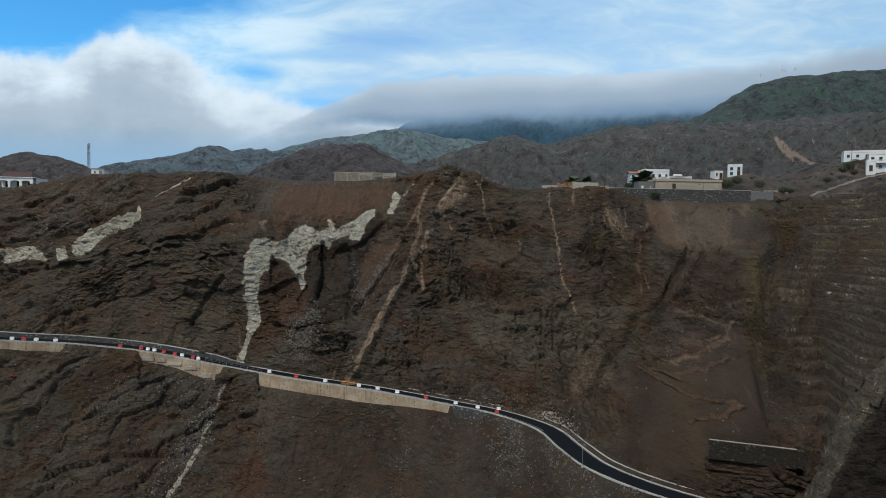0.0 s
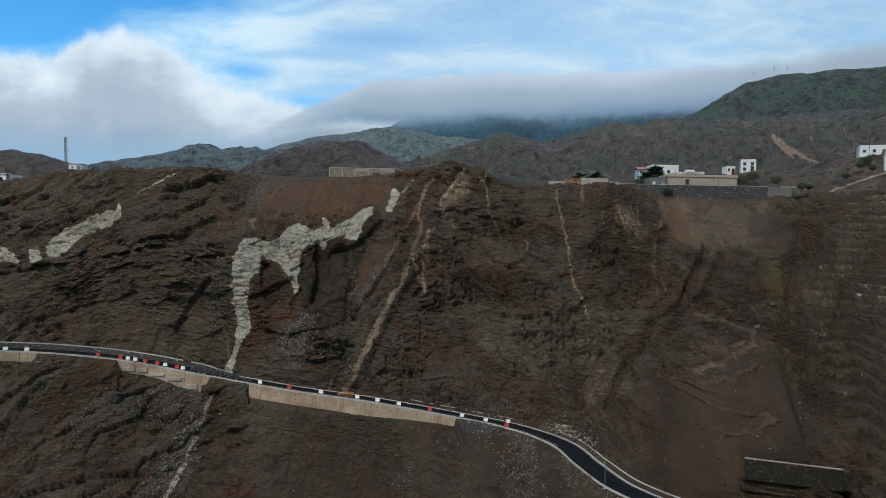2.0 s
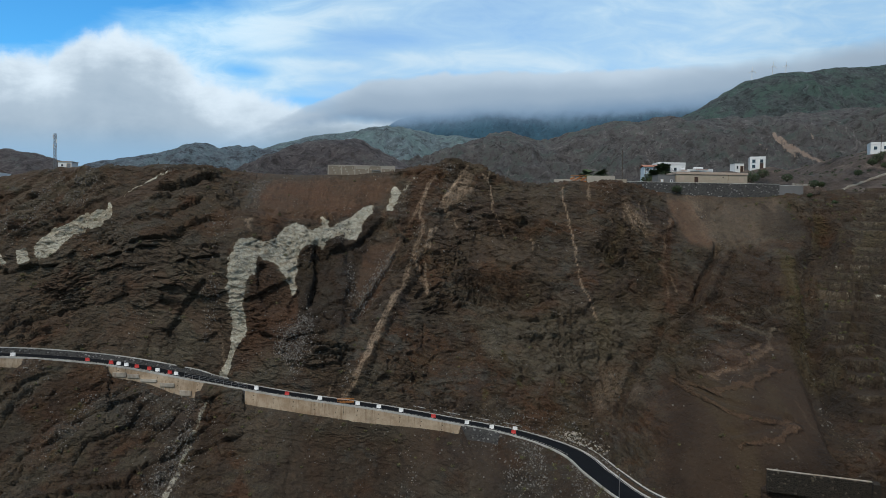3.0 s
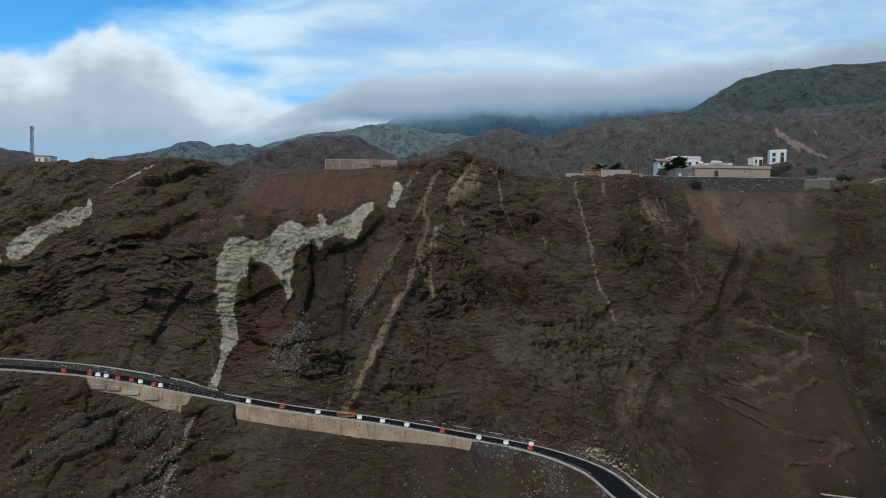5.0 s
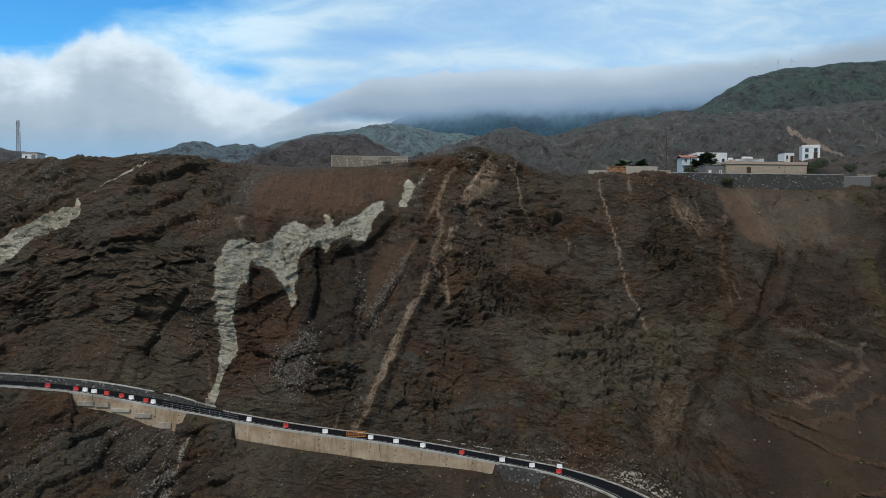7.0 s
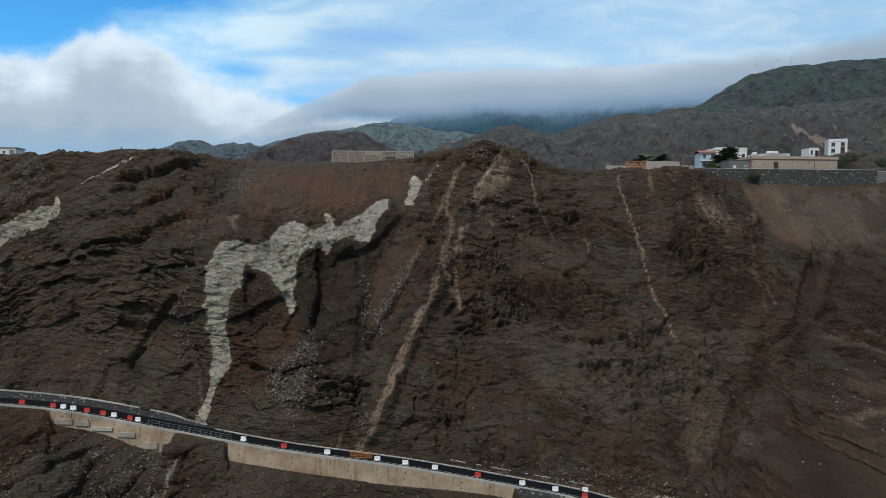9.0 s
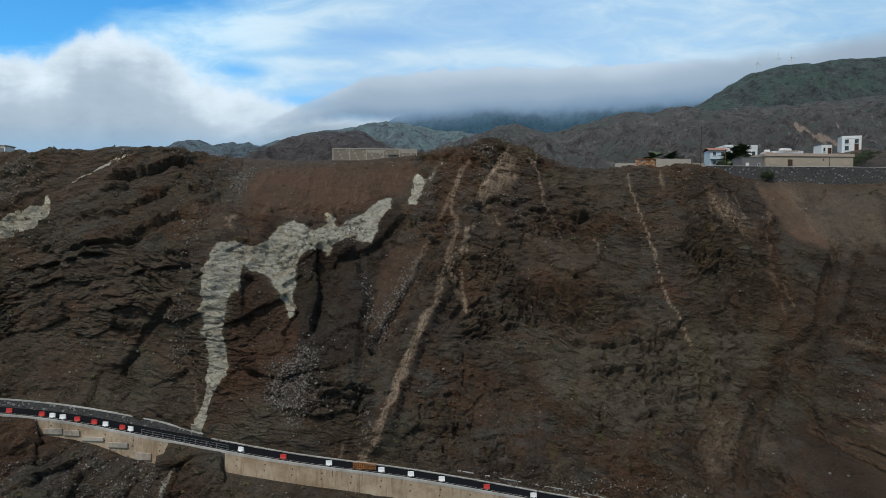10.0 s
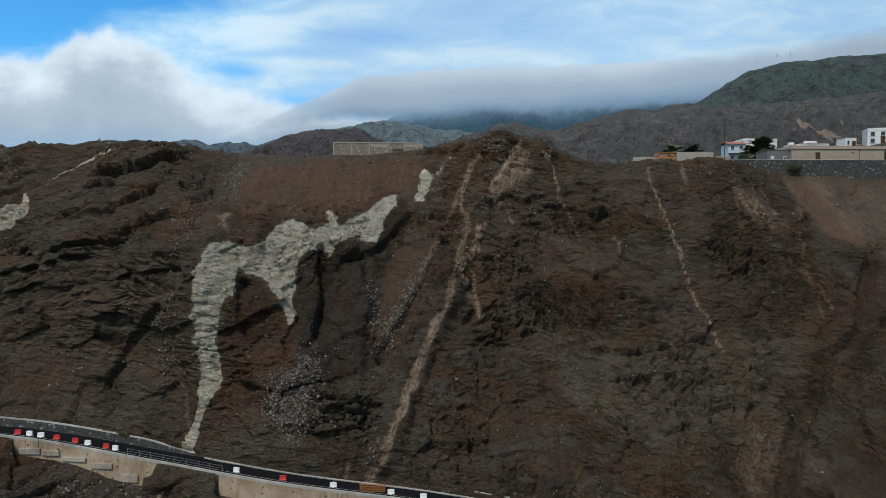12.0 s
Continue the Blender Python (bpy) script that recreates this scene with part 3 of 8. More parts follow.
foot = road_side(ROAD_WIDE)
low, high, top, under, deep = (rail(r, stations) for r in (LOW, HIGH, TOP, UNDER, DEEP))
brow = top + np.array([0, 5.0, 0.2])
cliff = np.concatenate([across(2 * foot - low, foot, low, high, 112), across(foot, low, high, top, 150),
                        across(low, high, top, brow, 124), across(high, top, brow, 2 * brow - top, 18, True)])


# gullies and clefts cut into the face and ribs that stand out of it (negative depth), ledges with an undercut below them,
# benches of old paths, and zones of thin broken beds: lines in metres east and up, half width, depth
CUTS, LEDGES, BENCHES, ZONES, SLOPE_CUTS, SLOPE_LEDGES = [], [], [], [], [], []


def cut(line, half, depth, into=CUTS):
    into.append((line, half, depth))


def ledge(line, half, depth, into=LEDGES):
    into.append((sorted(line), half, depth))


def bench(line, half):
    BENCHES.append((line, half))


def zone(outline, strength, soft):
    ZONES.append((outline, strength, soft))


cut([(101.3, 3.4), (91.5, -7.1), (81.7, -18.5), (72.5, -26.7), (68, -32.1), (64.8, -35.9)], 2.4, 2.8)
cut([(26.3, -17.9), (26.3, -22.5), (25.8, -27.2), (27.8, -31.5)], 0.35, 0.9)
cut([(-55.1, -12.5), (-59.3, -17.3), (-62.9, -24.4), (-63.3, -29.5)], 0.8, 1.0)
cut([(-11.1, -3.3), (-14.9, -10.7), (-18.7, -16.8), (-21.1, -20.3)], 1.2, 1.4)
cut([(-32.8, -4.4), (-30.2, -7), (-23.4, -4.7), (-17.4, 1.8)], 1.0, 1.8)
cut([(10.9, -12.8), (14.2, -14), (22.4, -12.1), (29.4, -11.4), (34.2, -10.3)], 0.35, 1.0)
cut([(2.2, -19), (9.8, -17.2), (16.5, -18.6), (26.6, -16.3)], 0.35, 0.9)
cut([(9.5, 4.2), (15.3, 2.8), (21.3, 1.9)], 0.30, 1.0)
cut([(26.8, 2.2), (30.5, -0.4), (33.5, -2.2)], 0.35, 1.1)
cut([(37.4, -2.7), (40.7, -4.6), (44.1, -5.7)], 0.60, 1.5)
cut([(41.6, -7.7), (44.9, -8.9)], 0.60, 1.4)
cut([(-43.2, -9), (-43.1, -13.3), (-40.5, -17.8)], 0.9, 1.2)
cut([(-4.9, 15), (-3.8, 3.3), (-8.1, -5), (-10.3, -11.9), (-14.4, -18.4), (-17.5, -25.4), (-20.3, -33.2)], 2.2, -1.6)
cut([(46.4, 11.4), (44.7, 1.3), (45.1, -7.2)], 2.2, -1.2)
cut([(-34.7, -4.6), (-33.1, -11.6), (-33.5, -18.1)], 1.1, -1.5)
cut([(-28.4, -3.5), (-25.5, -13.9), (-25.1, -24)], 1.6, -1.2)
cut([(30.6, -16.5), (29.3, -21.8), (28.9, -24.1), (28.5, -27.4), (28.4, -29.6)], 0.28, 0.9)
cut([(-5.6, -22.2), (-5.8, -26.5), (-5.0, -27.5)], 0.28, 0.9)
cut([(13.3, -35.8), (15.4, -33.5), (19.4, -31.9)], 0.28, 0.9)
cut([(23.9, -31.8), (22.7, -36.1)], 0.28, 0.9)
cut([(-64.2, -28.9), (-63.8, -25.6), (-62.8, -23.0), (-61.1, -21.6)], 0.5, 0.7)
cut([(-31.9, -17.7), (-31.6, -11.1), (-33.4, -4.1)], 0.5, 1.0)
cut([(70.6, -3.3), (62.2, -11.5), (57.6, -16.6), (49.5, -20.9), (44.5, -28.0), (39.6, -32.8), (35.1, -36.7)], 0.7, 2.1)
cut([(73.0, -3.9), (64.6, -12.1), (60.0, -17.2), (51.9, -21.5), (46.9, -28.6), (42.0, -33.4), (37.5, -37.3)], 1.1, -1.5)
cut([(65.6, -14.3), (57.6, -18.6), (50.7, -24.4), (46.3, -30.4), (41.9, -33.6)], 0.7, 1.9)
cut([(101.2, 10.4), (101.9, 5.2)], 0.4, 1.0)
cut([(75.0, 6.1), (79.9, 9.7)], 0.3, 0.7)
cut([(-89.2, -48.6), (-90.9, -45.5), (-91.7, -42.8), (-90.0, -41.6), (-88.2, -39.3), (-87.2, -36.6), (-85.5, -34.4)], 1.0, 1.6, SLOPE_CUTS)
ledge([(-72.5, 8.5), (-68.9, 9.7), (-64.8, 10.2), (-61.8, 11.6), (-59.0, 10.7)], 1.0, 1.5)
ledge([(-67.5, 2.8), (-64.2, 4.8), (-61.3, 6.0), (-59.0, 7.2), (-54.8, 5.6), (-51.8, 5.1)], 0.7, 1.0)
ledge([(-63.8, -1.3), (-60.5, -0.7), (-57.9, 0.5), (-56.2, 1.6), (-52.1, 0.5)], 0.7, 1.0)
ledge([(-75.7, -4.6), (-70.4, -3.1), (-64.4, -2.4), (-58.0, -0.8)], 0.7, 1.0)
ledge([(-83.0, -7.7), (-76.6, -6.2), (-71.0, -4.8), (-66.6, -4.5)], 0.7, 1.0)
ledge([(-80.2, -4.9), (-77.0, -1.9), (-74.9, 0.5), (-68.3, 2.9)], 0.7, 1.0)
ledge([(-62.8, -8.0), (-58.8, -7.2), (-54.4, -6.4), (-51.2, -6.6)], 0.5, 0.7)
ledge([(-66.8, -12.4), (-62.5, -12.8), (-59.0, -13.4)], 0.5, 0.7)
ledge([(-65.2, 14.3), (-59.6, 13.4), (-55.7, 12.9)], 0.5, 0.7)
ledge([(-82.3, -10.8), (-78.7, -9.8), (-72.1, -7.8)], 0.5, 0.7)
ledge([(-72.7, 5.7), (-69.5, 7.1), (-65.8, 7.8)], 0.5, 0.7)
ledge([(-121.7, 0.7), (-116.2, 1.4), (-107.3, 3.7), (-102.0, 7.0)], 0.6, 0.9)
ledge([(-117.1, -5.3), (-109.4, -3.2), (-100.7, -0.9)], 0.6, 0.9)
ledge([(-118.3, 4.6), (-110.5, 6.9)], 0.6, 0.9)
ledge([(-107.0, -11.8), (-100.5, -10.7), (-91.0, -9.2)], 0.6, 0.9)
ledge([(-113.7, -12.1), (-109.8, -12.6), (-102.5, -11.3)], 0.6, 0.9)
ledge([(8.3, 4.8), (11.8, 4.1), (16.1, 3.7)], 0.5, 0.8)
ledge([(27.0, 2.6), (29.5, 0.7), (30.9, -1.1), (33.6, -1.7)], 0.5, 0.8)
ledge([(3.8, 2.0), (6.6, 2.5)], 0.5, 0.8)
ledge([(17.5, 2.9), (19.6, 2.4), (22.0, 2.7)], 1.0, 1.8)
ledge([(37.8, -2.5), (40.4, -4.3), (43.4, -4.8)], 1.0, 1.8)
ledge([(41.6, -6.3), (43.4, -7.3), (44.9, -7.6)], 1.0, 1.8)
ledge([(12.2, -21.1), (15.4, -20.2), (20.3, -20.7), (26.7, -20.1)], 0.5, 0.8)
ledge([(15.4, -24.9), (17.4, -24.4), (23.0, -24.2), (28.9, -24.8), (31.3, -24.7)], 0.5, 0.8)
ledge([(9.4, -29.7), (13.9, -29.3), (15.7, -30.6), (19.4, -31.8)], 0.5, 0.8)
ledge([(21.4, -31.4), (23.6, -30.9), (26.5, -30.7)], 0.5, 0.8)
ledge([(29.8, -28.2), (33.2, -28.0)], 0.5, 0.8)
ledge([(28.3, -29.8), (33.9, -30.1)], 0.5, 0.8)
ledge([(40.3, -17.9), (44.0, -18.1), (48.4, -17.2)], 0.5, 0.8)
ledge([(-5.1, -19.6), (-0.9, -18.7), (5.7, -18.8), (10.3, -17.8), (16.1, -16.4), (22.9, -15.1), (29.8, -13.5)], 0.4, 0.6)
ledge([(0.6, -16.4), (8.4, -17.2)], 0.4, 0.6)
ledge([(3.7, -12.7), (11.2, -12.3)], 0.4, 0.6)
ledge([(14.7, -11.3), (22.5, -12.4), (29.0, -11.7)], 0.4, 0.6)
ledge([(12.2, -8.1), (20.6, -9.3)], 0.4, 0.6)
ledge([(-6.1, -15.5), (-2.1, -16.2)], 0.4, 0.6)
ledge([(-30.7, -27.3), (-26.5, -27.1), (-22.1, -27.8)], 0.6, 0.8)
ledge([(-30.0, -25.4), (-25.6, -26.1), (-21.7, -26.1)], 0.6, 0.8)
ledge([(-42.8, -23.3), (-39.1, -24.2), (-35.6, -23.7)], 0.6, 0.8)
ledge([(-84.7, -53.5), (-83.2, -53.0), (-78.6, -51.2), (-73.6, -50.7), (-62.2, -50.3)], 0.9, 1.6, SLOPE_LEDGES)
ledge([(-63.0, -47.9), (-61.0, -48.4), (-59.3, -46.9)], 0.9, 1.6, SLOPE_LEDGES)
ledge([(-76.3, -40.1), (-70.9, -38.5), (-64.5, -35.7)], 0.9, 1.6, SLOPE_LEDGES)
ledge([(-83.0, -45.3), (-80.7, -43.2), (-76.1, -41.7)], 0.9, 1.6, SLOPE_LEDGES)
ledge([(-52.3, -46.5), (-47.3, -44.1), (-41.6, -42.6)], 0.9, 1.6, SLOPE_LEDGES)
ledge([(-50.7, -50.0), (-45.3, -49.5)], 0.9, 1.6, SLOPE_LEDGES)
ledge([(-73.8, -47.6), (-66.0, -49.5), (-62.2, -51.4)], 0.6, 1.0, SLOPE_LEDGES)
ledge([(-49.3, -48.8), (-45.8, -47.4)], 0.6, 1.0, SLOPE_LEDGES)
ledge([(-87.0, -48.1), (-84.1, -47.1), (-80.9, -47.1)], 0.6, 1.0, SLOPE_LEDGES)
ledge([(-71.6, -44.0), (-67.2, -43.0), (-65.5, -42.7)], 0.6, 1.0, SLOPE_LEDGES)
ledge([(-87.4, -55.0), (-83.7, -54.6), (-79.8, -53.8)], 0.6, 1.0, SLOPE_LEDGES)
bench([(59.1, -18.6), (65.6, -19.6), (68.4, -21.2), (71.1, -20.0)], 0.36)
bench([(71.1, -20.0), (66.0, -24.1), (58.3, -25.8), (52.0, -27.8)], 0.36)
bench([(60.9, -18.6), (69.4, -17.0), (80.3, -14.7)], 0.36)
bench([(47.8, -30.3), (56.9, -28.2), (66.3, -26.1)], 0.36)
bench([(47.5, -31.0), (50.9, -32.1), (57.5, -32.6), (59.9, -33.0)], 0.36)
bench([(59.9, -33.0), (54.0, -34.2), (49.2, -36.1)], 0.36)
zone([(-6.3, -18.6), (-4.7, -13.8), (2.4, -11.4), (12.0, -8.9), (21.8, -10.0), (26.3, -12.5), (32.4, -10.6), (31.6, -13.0), (22.5, -16.7), (14.7, -17.4), (9.8, -16.4), (5.1, -18.9), (-3.8, -19.8)], 1, 2.5)
zone([(40.7, -14.4), (43.0, -13.6), (49.4, -14.7), (47.9, -18.2), (41.1, -18.7)], 1, 2.5)
zone([(45.0, 5.7), (50.8, -0.3), (48.1, -7.2), (42.1, -8.1), (37.7, -3.9)], 1, 2.5)
zone([(-31.1, -24.5), (-21.2, -25.7), (-21.4, -29.5), (-26.2, -31.5), (-31.8, -29.4)], 0.9, 2.0)
cut([(103, 4), (98, -2), (91, -5), (87, -8.7), (84.5, -14), (82, -18.1), (80, -20.9), (77, -23.4), (74.5, -27), (71, -32.8)], 1.5, 2.2)
cut([(97, -12), (93, -16), (88, -20), (82, -25), (78, -29)], 0.7, 1.1)
TALUS = [(34, -43), (46, -31), (54, -27), (66, -23.5), (72, -23), (72, -30), (62, -36), (50, -46)]
WEDGE = [(-21, -4), (-12.5, -3), (-13.5, -8), (-16.5, -15), (-21, -20.5), (-22.3, -13)]


def bedding(X, Y, Z):
    """Height within the lava beds: they arch over the western massif and lie nearly level, gently waved, east of it."""
    arch = np.interp(X, [-175, -110, -95, -85, -75, -66, -60, -54, -46, 130], [-30, -17.5, -10, -5.4, -2.0, -0.6, -1.0, -3.6, -4.5, -4.5])
    wave = 1.1 * layered(X / 15, Y / 40, Z / 15, 3, 0.5, 17) + 0.34 * layered(X / 2.4, Y / 6, Z / 2.4, 4, 0.6, 19)
    return Z - arch + wave + 0.05 * np.maximum(X + 46, 0)


def stepped(level, X, size, reach, seed):
    """Beds of uneven thickness: each juts out over a sharp undercut at its foot and weathers back towards its top."""
    level = level / size
    step = np.floor(level)
    rise = level - step
    jut = smooth(0.5 + 1.6 * lumps(X / (size * reach), step * 7.31 + 0.5, X * 0, seed))
    return jut * (1 - rise) ** 1.3 * smooth(rise / 0.10)


def shelf_lines(rows, X, Z):
    """Single ledges: the rock above each line stands out, the rock just below it is hollowed, in broken stretches."""
    ragged_z = Z + 0.42 * layered(X / 1.7, X * 0, Z / 2.5, 4, 0.6, 141)
    worn = smooth(0.75 + 1.5 * layered(X / 3.1, X * 0, Z / 6, 3, 0.55, 143))
    move = 0.0
    for line, half, depth in rows:
        p = np.array(line, float)
        h = ragged_z - np.interp(X, p[:, 0], p[:, 1])
        ends = smooth((X - p[0, 0]) / 2.5 + 0.2) * smooth((p[-1, 0] - X) / 2.5 + 0.2)
        under = smooth(1 + h / (1.5 * half)) * smooth(-h / 0.14 + 0.4)
        over = smooth(h / 0.14 + 0.6) * smooth(1 - h / (3.2 * half))
        move = move + ends * worn * depth * (0.8 * over - 1.0 * under)
    return move


def creases(X, bed, wide, tall, width, seed):
    """Thin wriggling cracks that run mostly along the beds: 1 in the crack, 0 beside it."""
    field = layered(X / wide, X * 0, bed / tall, 4, 0.55, seed)
    slope = np.hypot(np.gradient(field, axis=0), np.gradient(field, axis=1)) + 1e-4
    return smooth(1.25 - np.abs(field) / (slope * width))


def farm_terraces(X, Y, Z, size=2.1):
    """Rise and fall that turns a slope into old farm terraces, and the place (0 to 1) within each step."""
    level = (Z + 0.5 * layered(X / 15, Y / 15, Z * 0, 2, 0.5, 91)) / size
    within = level % 1.0
    return size * (smooth((within - 0.55) / 0.18) - within), within


def east_of_gully(X, Z):
    """1 on the terraced side of the gully that ends the cliff."""
    return smooth((X - np.interp(Z, [-40, -35, -29, -23, -18, -14, -9, -3, 2, 8], [69, 71, 76, 79, 84, 86, 90, 100, 107, 113])) / 2.5)


def roughen_cliff(grid):
    n = normals_of(grid)
    n *= np.sign(np.mean(-n[:, :, 1]))
    X, Y, Z = grid[..., 0], grid[..., 1], grid[..., 2]
    rows = np.linspace(0, 1, grid.shape[0])[:, None]
    hold = smooth(rows / 0.05) * (1 - 0.5 * smooth((rows - 0.93) / 0.05))
    ribs = layered(X / 9, Y / 40, Z / 30, 4, 0.5, 3, True)
    big = layered(X / 17, Y / 17, Z / 17, 4, 0.5, 11)
    bed = bedding(X, Y, Z)
    massif = smooth((-50 - X) / 6) * smooth((Z + 34) / 6)
    thin = 0.0
    for outline, strength, soft in ZONES:
        thin = np.maximum(thin, strength * area(outline, X, Z, soft))
    patch = smooth(0.35 + 1.8 * layered(X / 11, Y / 14, Z / 8, 3, 0.5, 29))
    calm = np.maximum(area([(-88, -27), (-84, -14), (-76, -12), (-66, -13), (-60, -18), (-62, -27), (-74, -31)], X, Z, 5.0), smooth((X + 50) / 2) * smooth((-43 - X) / 2))
    massif = massif * (1 - 0.75 * calm)
    patch = patch * (1 - 0.5 * calm)
    beds = (0.16 + 0.34 * smooth((X + 14) / 5) + 0.72 * massif) * (0.2 + 0.8 * patch) * 1.0 * stepped(bed, X, 2.7, 3.0, 23) + (0.14 + 0.42 * massif * patch + 0.8 * thin) * 0.85 * stepped(bed + 0.4, X, 1.15, 3.2, 27)
    ashy = smooth((X + 51) / 2) * smooth((-20 - X) / 3) * smooth((Z + 27) / 3)
    beds = beds * (1 - 0.75 * ashy) + 0.5 * thin * stepped(bed, X, 0.62, 2.6, 25)
    coarse, gap0 = blocks(X / 7.5, Y / 9, bed / 4.6, 51, 1.1)
    middle, gap1 = blocks(X / 2.7, Y / 4, bed / 1.7, 57, 0.9)
    broken = 0.62 * coarse + (0.14 + 0.34 * patch + 0.25 * thin) * middle - (0.10 + 0.25 * patch) * smooth(1 - gap0 / 0.05) - 0.20 * (thin + 0.4 * patch) * smooth(1 - gap1 / 0.10)
    small, _ = blocks(X / 1.0, Y / 1.6, bed / 0.62, 63, 0.7)
    broken = broken + (0.05 + 0.13 * thin + 0.05 * patch) * small
    cracked = 1.0 * (0.14 + 0.75 * smooth((X + 14) / 5) * (0.3 + 0.7 * patch) + 0.6 * massif * patch + 0.5 * thin) * creases(X, bed, 6.5, 2.0, 1.3, 151)
    cracked = cracked + 1.0 * (0.8 * thin + (0.25 + 0.3 * smooth((X + 14) / 5)) * patch) * creases(X, bed, 3.6, 0.85, 1.0, 153) + (0.6 + 0.3 * smooth((X + 14) / 5)) * patch * creases(X, bed, 3.0, 3.0, 1.0, 157)
    broken = broken - cracked
    facets = layered(X / 6.5, Y / 6.5, Z / 9, 4, 0.52, 31, True)
    fine = layered(X / 0.9, Y / 0.9, Z / 0.9, 3, 0.6, 47)
    loose = smooth((X + 55) / 6) * smooth((-14 - X) / 4) * smooth((Z - 3) / 3)      # the soft slope under the ruin
    loose = np.maximum(loose, smooth((X - 60) / 6) * smooth((100 - X) / 6) * smooth((Z + 4) / 4))
    loose = np.maximum(loose, area(WEDGE, X, Z, 2.0))
    loose = np.maximum(loose, area(TALUS, X, Z, 4.0))
    farmed = east_of_gully(X, Z)
    hard = 1 - 0.9 * np.maximum(loose, 0.6 * farmed)
    wander = 0.5 * layered(X / 2.5, Y * 0, Z / 2.5, 3, 0.55, 41)
    carve = 0.0
    for line, half, depth in CUTS:
        far, _ = from_line(line, X + wander, Z + wander)
        carve = carve - depth * smooth(1.35 - far / half)
    for line, half in BENCHES:
        far, _ = from_line(line, X + 0.5 * wander, Z + 0.5 * wander)
        up, _ = from_line([(a, b + 1.0) for a, b in line], X, Z)
        carve = carve + 0.30 * smooth(1.5 - far / half) - 0.40 * smooth(1.4 - up / half)
    carve = carve + 1.45 * shelf_lines(LEDGES, X, Z + 0.4 * wander)
    move = (0.9 * ribs + 1.5 * big) * (1 - np.maximum(0.5 * loose, 0.8 * farmed)) + hard * (beds + broken + 0.70 * facets) + (0.12 + 0.08 * thin) * fine
    out = grid + n * ((move + carve) * hold)[..., None]
    lift, within = farm_terraces(out[..., 0], out[..., 1], out[..., 2])
    out[..., 2] += farmed * lift * hold
    return out, farmed, within


cliff, FARMED, STEP_PART = roughen_cliff(cliff)
MASKS = {key: np.zeros(cliff.shape[:2]) for key in ("pale", "ochre", "red", "grey", "scree", "moss", "dark", "soft", "bed")}
# where each kind of rock shows on the face, with some shade painted as dark: outlines and lines in metres east and up
FX, FZ = cliff[..., 0], cliff[..., 2]
BED = bedding(FX, cliff[..., 1], FZ)
MASKS["bed"] += 0.5 + BED / 120
ragged = layered(FX / 2.2, FX * 0, FZ / 2.2, 4, 0.6, 301)
RX, RZ = FX + 0.75 * ragged, FZ + 0.75 * layered(FX / 2.2, FX * 0 + 5, FZ / 2.2, 4, 0.6, 311)
patchy = layered(FX / 7, cliff[..., 1] / 7, FZ / 7, 4, 0.55, 321)
streaky = layered(FX / 1.6, FX * 0, FZ / 11, 4, 0.6, 331)
MASKS["pale"] += 1.0 * area([(-49.9, -7.3), (-49, -4.6), (-48.2, -2.6), (-46, -2.4), (-44.2, -2.8), (-43, -3.7), (-41.9, -2.8), (-40.7, -0.2),
                            (-39.8, 0.8), (-38.5, 1.5), (-37.1, 1), (-35.2, -0.5), (-34.8, -2.1), (-35.6, -2.3), (-35.9, -3.4), (-36, -5.6), (-36.3,
                            -7.1), (-36, -9.5), (-36.3, -11.4), (-37.7, -11.2), (-39.2, -9.6), (-40.7, -7.8), (-42.5, -7.6), (-43.7, -6.3), (-44.1,
                            -7.9), (-44, -10.9), (-45.2, -10.7), (-45.4, -12.3), (-46.1, -15.3), (-45.9, -18.5), (-45.3, -21.6), (-44.5, -22.6),
                            (-46, -24.6), (-48.1, -24.8), (-48.3, -21.7), (-49.6, -17.4), (-49.8, -13.2), (-49.5, -10)], RX, RZ, 2.2)
MASKS["pale"] += 1.0 * area([(-34.7, -1.1), (-33.7, 0.2), (-31.8, 0.5), (-30.6, 0.8), (-28.9, -0), (-28.8, 1.2), (-26.7, 1.5), (-24.5, 3.7), (-22.8,
                            6), (-20.7, 6.5), (-20.6, 4.4), (-22.4, 2), (-22.9, -0.2), (-23.7, -2.8), (-25.2, -2.9), (-26.9, -1.3), (-28.9, -0.5),
                            (-30.3, -1.3), (-30.5, -4.2), (-31.3, -5.3), (-32.3, -4.5)], RX, RZ, 2.2)
MASKS["pale"] += 1.0 * area([(-33.4, 3.1), (-31.9, 3.1), (-31, 1.8), (-30.9, 0.2), (-32.2, 0.8)], RX, RZ, 2.2)
MASKS["pale"] += 1.0 * area([(-16.2, 5.7), (-15.7, 11.5), (-14.9, 12.4), (-13.6, 11.4), (-14.5, 8.2), (-15.2, 5.2)], RX, RZ, 2.2)
MASKS["pale"] += 1.0 * area([(-96.8, -5.9), (-96.6, -3.6), (-94.1, -1.2), (-90, 0.8), (-87.8, 2.5), (-85.8, 1.7), (-85.7, 2.5), (-84.6, 3.8),
                            (-83.1, 3.1), (-82, 5.9), (-81.4, 4.5), (-81.2, 2.2), (-82.4, 0.5), (-84.4, -0.9), (-87.2, -0.4), (-89.9, -2.1), (-93.8,
                            -4.1), (-95.6, -6.8)], RX, RZ, 1.2)
MASKS["pale"] += 0.8 * stroke([(-95.5, -6), (-91, -2), (-87, 0.4), (-83.5, 2)], 2.3, 1.5, RX, RZ, 0.8)
MASKS["pale"] += 1.0 * area([(-118.1, -6.5), (-114, -6.3), (-111.1, -5.5), (-107.5, -6.7), (-104.3, -9.6), (-110, -9.5), (-115, -10.5)], RX, RZ, 1.2)
